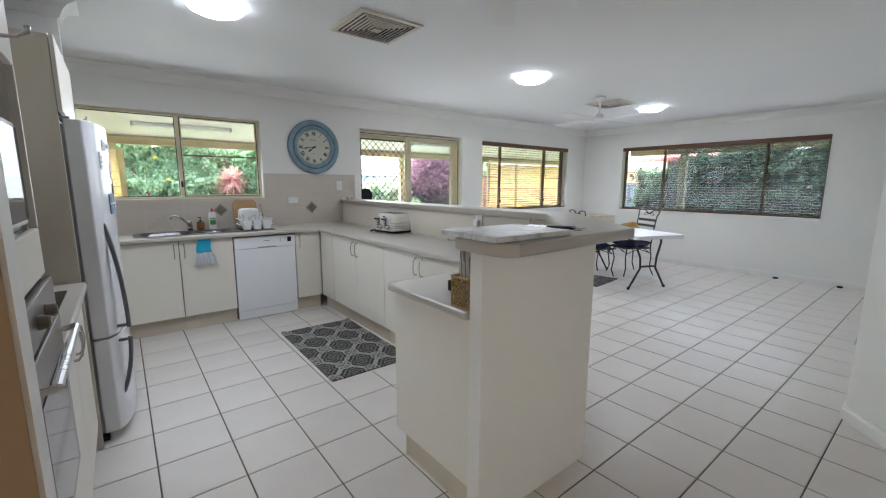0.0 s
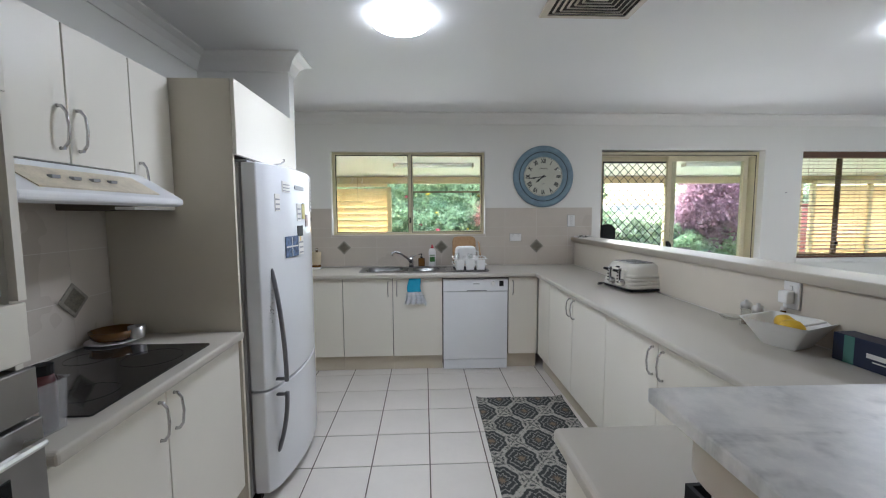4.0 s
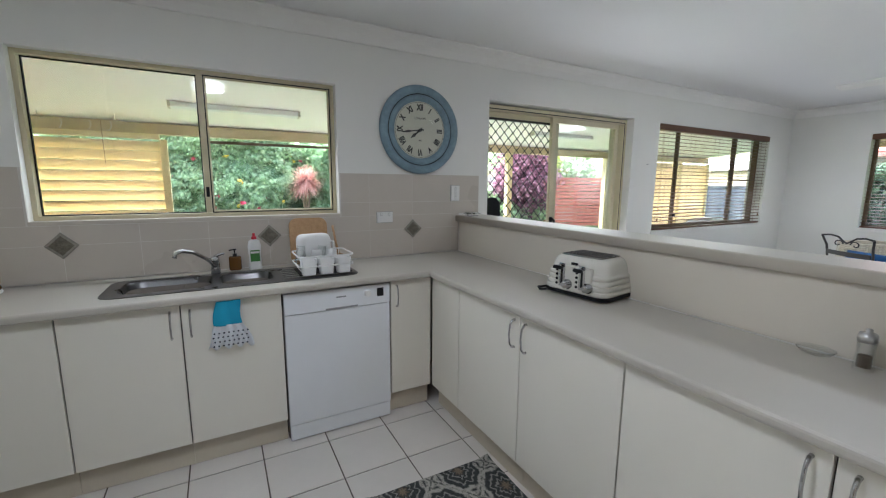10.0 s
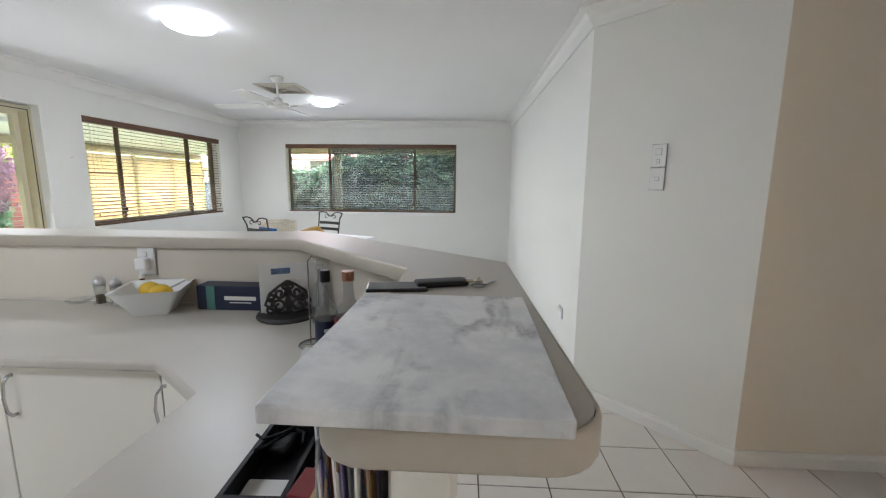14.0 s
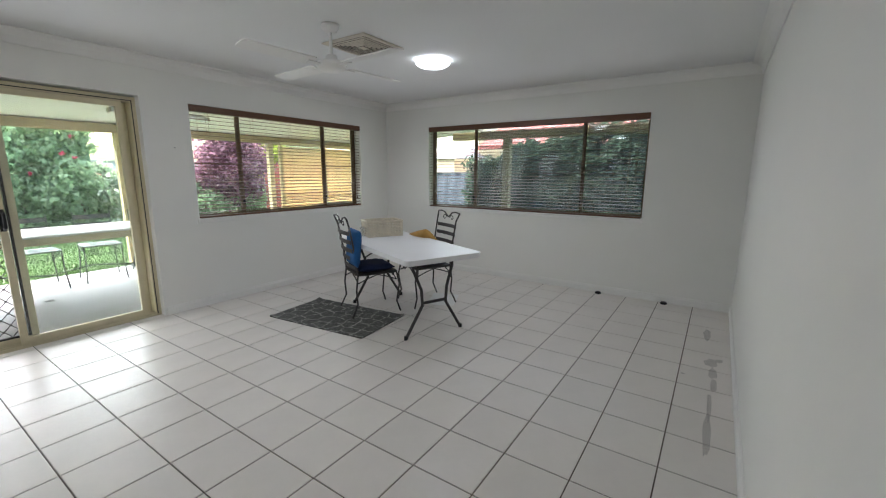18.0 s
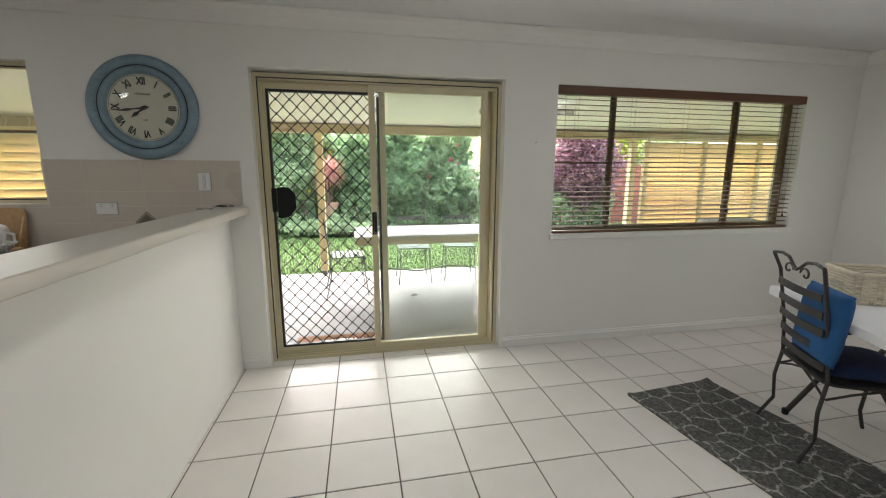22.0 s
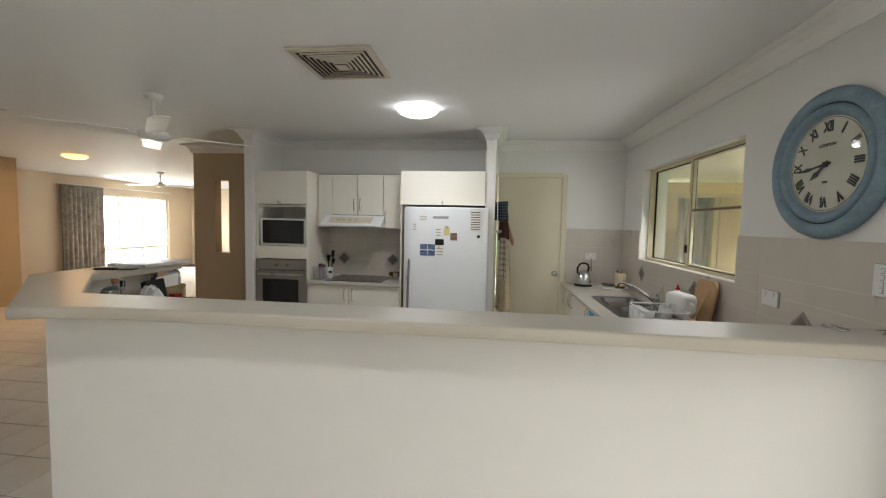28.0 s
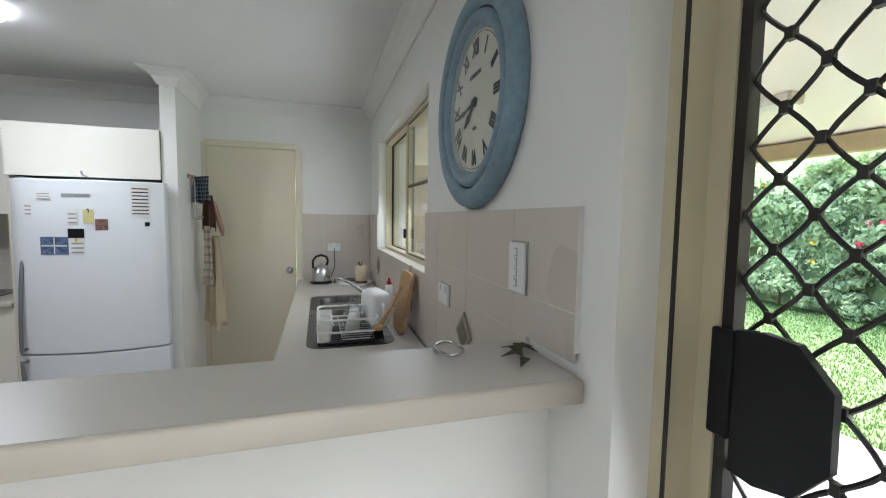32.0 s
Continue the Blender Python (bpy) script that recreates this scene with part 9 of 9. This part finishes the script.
for y, z, w, h, mm, lb in ((3.318, 1.572, 0.08, 0.056, "paper", "small printed card under a magnet"), (3.49, 1.576, 0.15, 0.022, "grey_plastic", "narrow grey magnet strip"), (3.232, 1.49, 0.042, 0.085, "paper", "white shopping note"),
                            (3.468, 1.443, 0.055, 0.095, "paper", "white note with a clip"), (3.617, 1.395, 0.065, 0.07, "magnet_brown", "small brown picture magnet"), (3.482, 1.34, 0.085, 0.058, "black", "dark picture magnet"),
                            (3.365, 1.262, 0.15, 0.11, "photo", "postcard with four landscape pictures"), (3.487, 1.258, 0.075, 0.1, "paper", "white note under a yellow magnet"), (3.82, 1.556, 0.105, 0.22, "paper", "printed calendar sheet"), (3.55, 1.447, 0.056, 0.085, "note_yellow", "yellow paper note"),
                            (3.852, 1.4, 0.026, 0.026, "black", "small black magnet"), (3.488, 1.296, 0.03, 0.024, "lemon", "small yellow magnet"), (3.548, 1.482, 0.014, 0.024, "black", "black clip")):
    xx = door_x(y)
    yaw = math.degrees(math.atan2(door_x(y + 0.01) - door_x(y - 0.01), 0.02))
    o = thing("fridge_magnet", lb + " on the fridge door", "magnet", group="notes on the fridge door")
    part("sheet", cube(0.0, 0.003, -w / 2, w / 2, -h / 2, h / 2, 0.0006), M[mm], o)
    if mm == "photo":
        part("print", cube(0.0031, 0.0038, -w * 0.46, w * 0.46, -0.004, 0.004), M["paper"], o)
        part("print", cube(0.0031, 0.0039, -0.003, 0.003, -h * 0.46, h * 0.46), M["paper"], o)
    elif mm == "paper":
        rows_ = 8 if h > 0.15 else 3
        for k in range(rows_):
            zz = -h * 0.42 + h * 0.84 * k / rows_
            part("print_line", cube(0.0031, 0.0038, -w * 0.42, w * 0.42, zz, zz + h * 0.27 / rows_), M["black" if rows_ == 8 else "grey_plastic"], o)
    o.matrix_basis = pose(xx + 0.001, y, z, 0, 0, -yaw)

# ---- switches and outlets ----
def plate(name, w, h, m, label, buttons):
    p = thing(name, label, "switch" if "switch" in name else "power outlet")
    # grey rim added: the shadow line round the cover, as colour
    part("back_plate", cube(-w / 2 - 0.003, w / 2 + 0.003, -0.0025, 0, -h / 2 - 0.003, h / 2 + 0.003), M["switch_grey"], p, "grey rim coloured as the shadow round the plate")
    part("cover", cube(-w / 2, w / 2, -0.011, -0.0026, -h / 2, h / 2, 0.003), M["white_plastic"], p)
    for k, (x, z, bw, bh) in enumerate(buttons):
        part("rocker_gap", cube(x - bw / 2 - 0.002, x + bw / 2 + 0.002, -0.0116, -0.0111, z - bh / 2 - 0.002, z + bh / 2 + 0.002), M["switch_grey"], p)
        part("rocker", cube(x - bw / 2, x + bw / 2, -0.015, -0.0117, z - bh / 2, z + bh / 2, 0.001), M["white_plastic"], p)
    p.matrix_basis = m
    return p


plate("light_switch", 0.075, 0.118, pose(2.592, WN - 0.0116, 1.352), "white four-gang wall switch on the tiles", [(0, 0.036 - 0.024 * k, 0.012, 0.016) for k in range(4)])
plate("power_outlet", 0.118, 0.075, pose(2.005, WN - 0.0116, 1.182), "white double power outlet on the tiles", [(-0.03, 0.022, 0.012, 0.016), (0.03, 0.022, 0.012, 0.016)])
oa = math.degrees(math.atan2(0.72 - 0.08, 3.655 - 2.967))
nx_, ny_ = -math.sin(radians(oa)), math.cos(radians(oa))
px, py = 2.967 + 0.53 * (3.655 - 2.967), 0.08 + 0.53 * (0.72 - 0.08)
plate("dimmer_switch", 0.075, 0.118, pose(px - 0.001 * nx_, py - 0.001 * ny_, 1.572, 0, 0, oa + 180) @ Matrix.Translation((0, -0.002, 0)), "white dimmer and fan switch plate", [(0, 0.02, 0.03, 0.03), (0, -0.03, 0.014, 0.018)])
plate("light_switch", 0.075, 0.118, pose(px - 0.001 * nx_, py - 0.001 * ny_, 1.447, 0, 0, oa + 180) @ Matrix.Translation((0, -0.002, 0)), "white single wall switch plate", [(0, 0.0, 0.022, 0.018)])
plate("power_outlet", 0.118, 0.075, pose(4.08, WS, 0.44, 0, 0, 180), "white double power outlet low on the wall", [(-0.03, 0.022, 0.012, 0.016), (0.03, 0.022, 0.012, 0.016)])
plate("power_outlet", 0.118, 0.075, pose(-0.4085, 5.064, 1.19, 0, 0, 90), "white double power outlet behind the kettle", [(-0.03, 0.022, 0.012, 0.016), (0.03, 0.022, 0.012, 0.016)])
po = plate("power_outlet", 0.075, 0.118, pose(2.6305, 2.82, 1.075, 0, 0, -90), "white power outlet with a plug-in air freshener", [(0, 0.03, 0.012, 0.016)])
o = part("plug_in", cube(-0.025, 0.025, -0.05, -0.0155, -0.035, 0.02, 0.008), M["white_plastic"], po)
o.matrix_parent_inverse = Matrix()
for y in (2.03, 1.33):
    tagged(part("door_stop", turned([(0.035, 0), (0.035, 0.01), (0.028, 0.022), (0.001, 0.024)], 18, 7.96, y, 0.0005), M["black"]), "small black rubber stop on the floor by the wall", "floor stop", group="black floor stops")
dl = thing("downlight", "small round recessed ceiling downlight", "downlight")
part("trim_ring", turned([(0.055, 0), (0.052, -0.006), (0.04, -0.008), (0.04, 0.0)], 28, 1.1, -0.3, CEIL - 0.001, cap=False), M["trim"], dl)
part("lens", turned([(0.04, -0.001), (0.001, -0.0015)], 24, 1.1, -0.3, CEIL - 0.001), M["grey_plastic"], dl)
tagged(part("dry_leaf", skin(bmesh.new(), [[(0.29 + u, 4.86 + w, 0.004 + h_ + o) for u, w, h_ in ((0, 0, 0), (0.02, 0.012, 0.012), (0.045, 0.0, 0.018), (0.02, -0.01, 0.004))] for o in (0, 0.002)]), M["bark"]), "small curled brown leaf by the kickboard", "dry leaf")

tagged(part("wall_nail", rod([(4.93, WN + 0.004, 1.64), (4.93, WN - 0.014, 1.642), (4.936, WN - 0.015, 1.642)], 0.0025, 8), M["black"]), "small dark nail in the white wall", "nail")


# worn dark scuffs on the tiles along the wall
M["scuff"] = veil("floor_scuff", (0.12, 0.11, 0.1), 0.11)
r = random.Random(12)
for x, y, w, d in ((6.55, 0.86, 0.09, 0.045), (6.36, 0.85, 0.1, 0.03), (6.15, 0.84, 0.12, 0.02), (5.85, 0.86, 0.2, 0.014), (5.5, 0.865, 0.24, 0.02), (6.24, 1.027, 0.015, 0.012), (6.62, 0.81, 0.04, 0.025), (7.2, 0.9, 0.16, 0.03)):
    bm = bmesh.new()
    ring = [(x + w * (0.7 + 0.5 * r.random()) * math.cos(a * 0.4488), y + d * (0.7 + 0.5 * r.random()) * math.sin(a * 0.4488)) for a in range(14)]
    skin(bm, [[(a, b, z) for a, b in ring] for z in (0.0004, 0.0009)])
    bmesh.ops.recalc_face_normals(bm, faces=bm.faces[:])
    tagged(part("floor_scuff", bm, M["scuff"]), "dark worn scuff on the floor tiles by the wall", "stain", group="floor scuffs", kind="structure")

# ---- wall tiles ----
grout = tagged(part("splashback_sink", cube(-0.419, 2.63, WN - 0.0108, WN - 0.0005, BT + 0.001, 1.214), M["grout_w"]), "beige glazed wall tiles behind the sink bench", "tiled wall", kind="structure")
grout2 = tagged(part("splashback_upper", cube(1.681, 2.815, WN - 0.0107, WN - 0.0005, 1.2145, 1.49), M["grout_w"]), "beige glazed wall tiles beside the sink window", "tiled wall", kind="structure")
grout3 = tagged(part("splashback_left", cube(-0.419, 0.109, WN - 0.0107, WN - 0.0005, 1.2145, 1.49), M["grout_w"]), "beige glazed wall tiles beside the sink window", "tiled wall", kind="structure")
grout4 = tagged(part("splashback_cooktop", cube(-0.3795, -0.3693, 2.08, 3.055, BT - 0.05, 1.6), M["grout_w"]), "beige glazed wall tiles behind the cooktop", "tiled wall", kind="structure")
grout5 = tagged(part("splashback_west", cube(-0.4195, -0.4093, 4.795, WN - 0.013, BT + 0.001, 1.49), M["grout_w"]), "beige glazed wall tiles on the pantry wall", "tiled wall", kind="structure")


def wall_tiles(host, u0, u1, z0, z1, us, zs, put):
    """Single tiles in a plane: put(u0, u1, z0, z1) gives the box."""
    made = {}
    ua = [u for u in us if u0 + 0.01 < u < u1 - 0.01]
    ub = [u0] + ua + [u1]
    za = [z0] + [z for z in zs if z0 + 0.01 < z < z1 - 0.01] + [z1]
    for a, b in zip(ub, ub[1:]):
        for c, d in zip(za, za[1:]):
            part("tile", put(a + 0.0012, b - 0.0012, c + 0.0012, d - 0.0012), M["tile_w"], host)


ZS = [0.89, 1.09, 1.29, 1.49]
US = [0.226 + 0.3333 * k for k in range(-4, 10)]
wall_tiles(grout, -0.419, 2.63, BT + 0.001, 1.194, US, ZS, lambda a, b, c, d: cube(a, b, WN - 0.0115, WN - 0.0061, c, d))
wall_tiles(grout2, 1.69, 2.815, 1.194, 1.49, US, ZS, lambda a, b, c, d: cube(a, b, WN - 0.0115, WN - 0.0061, c, d))
wall_tiles(grout3, -0.419, 0.1, 1.194, 1.49, US, ZS, lambda a, b, c, d: cube(a, b, WN - 0.0115, WN - 0.0061, c, d))
wall_tiles(grout4, 2.081, 3.054, BT + 0.001, 1.56, [2.27, 2.56, 2.85], ZS, lambda a, b, c, d: cube(-0.3739, -0.3685, a, b, c, d))
wall_tiles(grout5, 4.795, WN - 0.013, BT + 0.001, 1.49, [4.97, 5.17], ZS, lambda a, b, c, d: cube(-0.4139, -0.4085, a, b, c, d))

# ---- floor tiles ----
TP, TX0, TY0_ = 0.3333, 3.071, 5.389
J = 0.0035


def floor_tile(w, d):
    bm = bmesh.new()
    c = 0.0025
    skin(bm, [[(-w / 2 + o, -d / 2 + o, z), (w / 2 - o, -d / 2 + o, z), (w / 2 - o, d / 2 - o, z), (-w / 2 + o, d / 2 - o, z)] for o, z in ((0, -0.004), (0, -0.0012), (c, 0.0))], True, False)
    bm.faces.new([v for v in list(bm.verts)[-4:]])
    return bm


full = part("tile", floor_tile(TP - 2 * J, TP - 2 * J), M["tile_f"], floor)
full_mesh = full.data
bpy.data.objects.remove(full)
inside = [(0.28, 2.05, 2.13, 4.82), (-0.7, 2.05, 3.95, 4.82), (-0.33, 1.42, -1.05, 2.13), (1.42, 2.967, -1.05, 1.46), (2.7, 8.02, 0.72, 5.4), (2.0, 3.655, 0.0, 2.0)]
far = []
count = 0
for i in range(-31, 16):
    for j in range(-34, 2):
        x0, y0 = TX0 + TP * i, TY0_ + TP * j
        x1, y1 = x0 + TP, y0 + TP
        if y1 > 5.45:
            y1 = 5.482
        if y1 - y0 < 0.02 or x1 > WE + TP * 0.9 or x0 < -7.8 or y0 < -5.9:
            continue
        cx, cy = (x0 + x1) / 2, (y0 + y1) / 2
        near = (0.2 < cx < 8.1 and 0.4 < cy < 5.42 and not (2.05 < cx < 2.66 and cy > 2.3)) or (-0.3 < cx < 3.2 and -0.6 < cy < 1.5)
        if near and count < 300 and abs(y1 - y0 - TP) < 0.01:
            o = new("tile", full_mesh)
            o.parent = floor
            o.matrix_basis = pose(cx, cy, 0)
            count += 1
        else:
            far.append((cx, cy, x1 - x0, y1 - y0))
bm = bmesh.new()
vv, ff = [], []
for cx, cy, w, d in far:
    for o, z in ((0, -0.004), (0, -0.0012), (0.0025, 0.0)):
        a, b = w / 2 - J - o, d / 2 - J - o
        vv += [(cx - a, cy - b, z), (cx + a, cy - b, z), (cx + a, cy + b, z), (cx - a, cy + b, z)]
    k = len(vv) - 12
    for r_ in (0, 4):
        for q in range(4):
            ff.append((k + r_ + q, k + r_ + (q + 1) % 4, k + r_ + 4 + (q + 1) % 4, k + r_ + 4 + q))
    ff.append((k + 8, k + 9, k + 10, k + 11))
bm.free()
me = bpy.data.meshes.new("far_tiles")
me.from_pydata(vv, [], ff)
me.materials.append(M["tile_f"])
o = new("far_tiles", me)
o.parent = floor
tagged(o, kind="stuff")
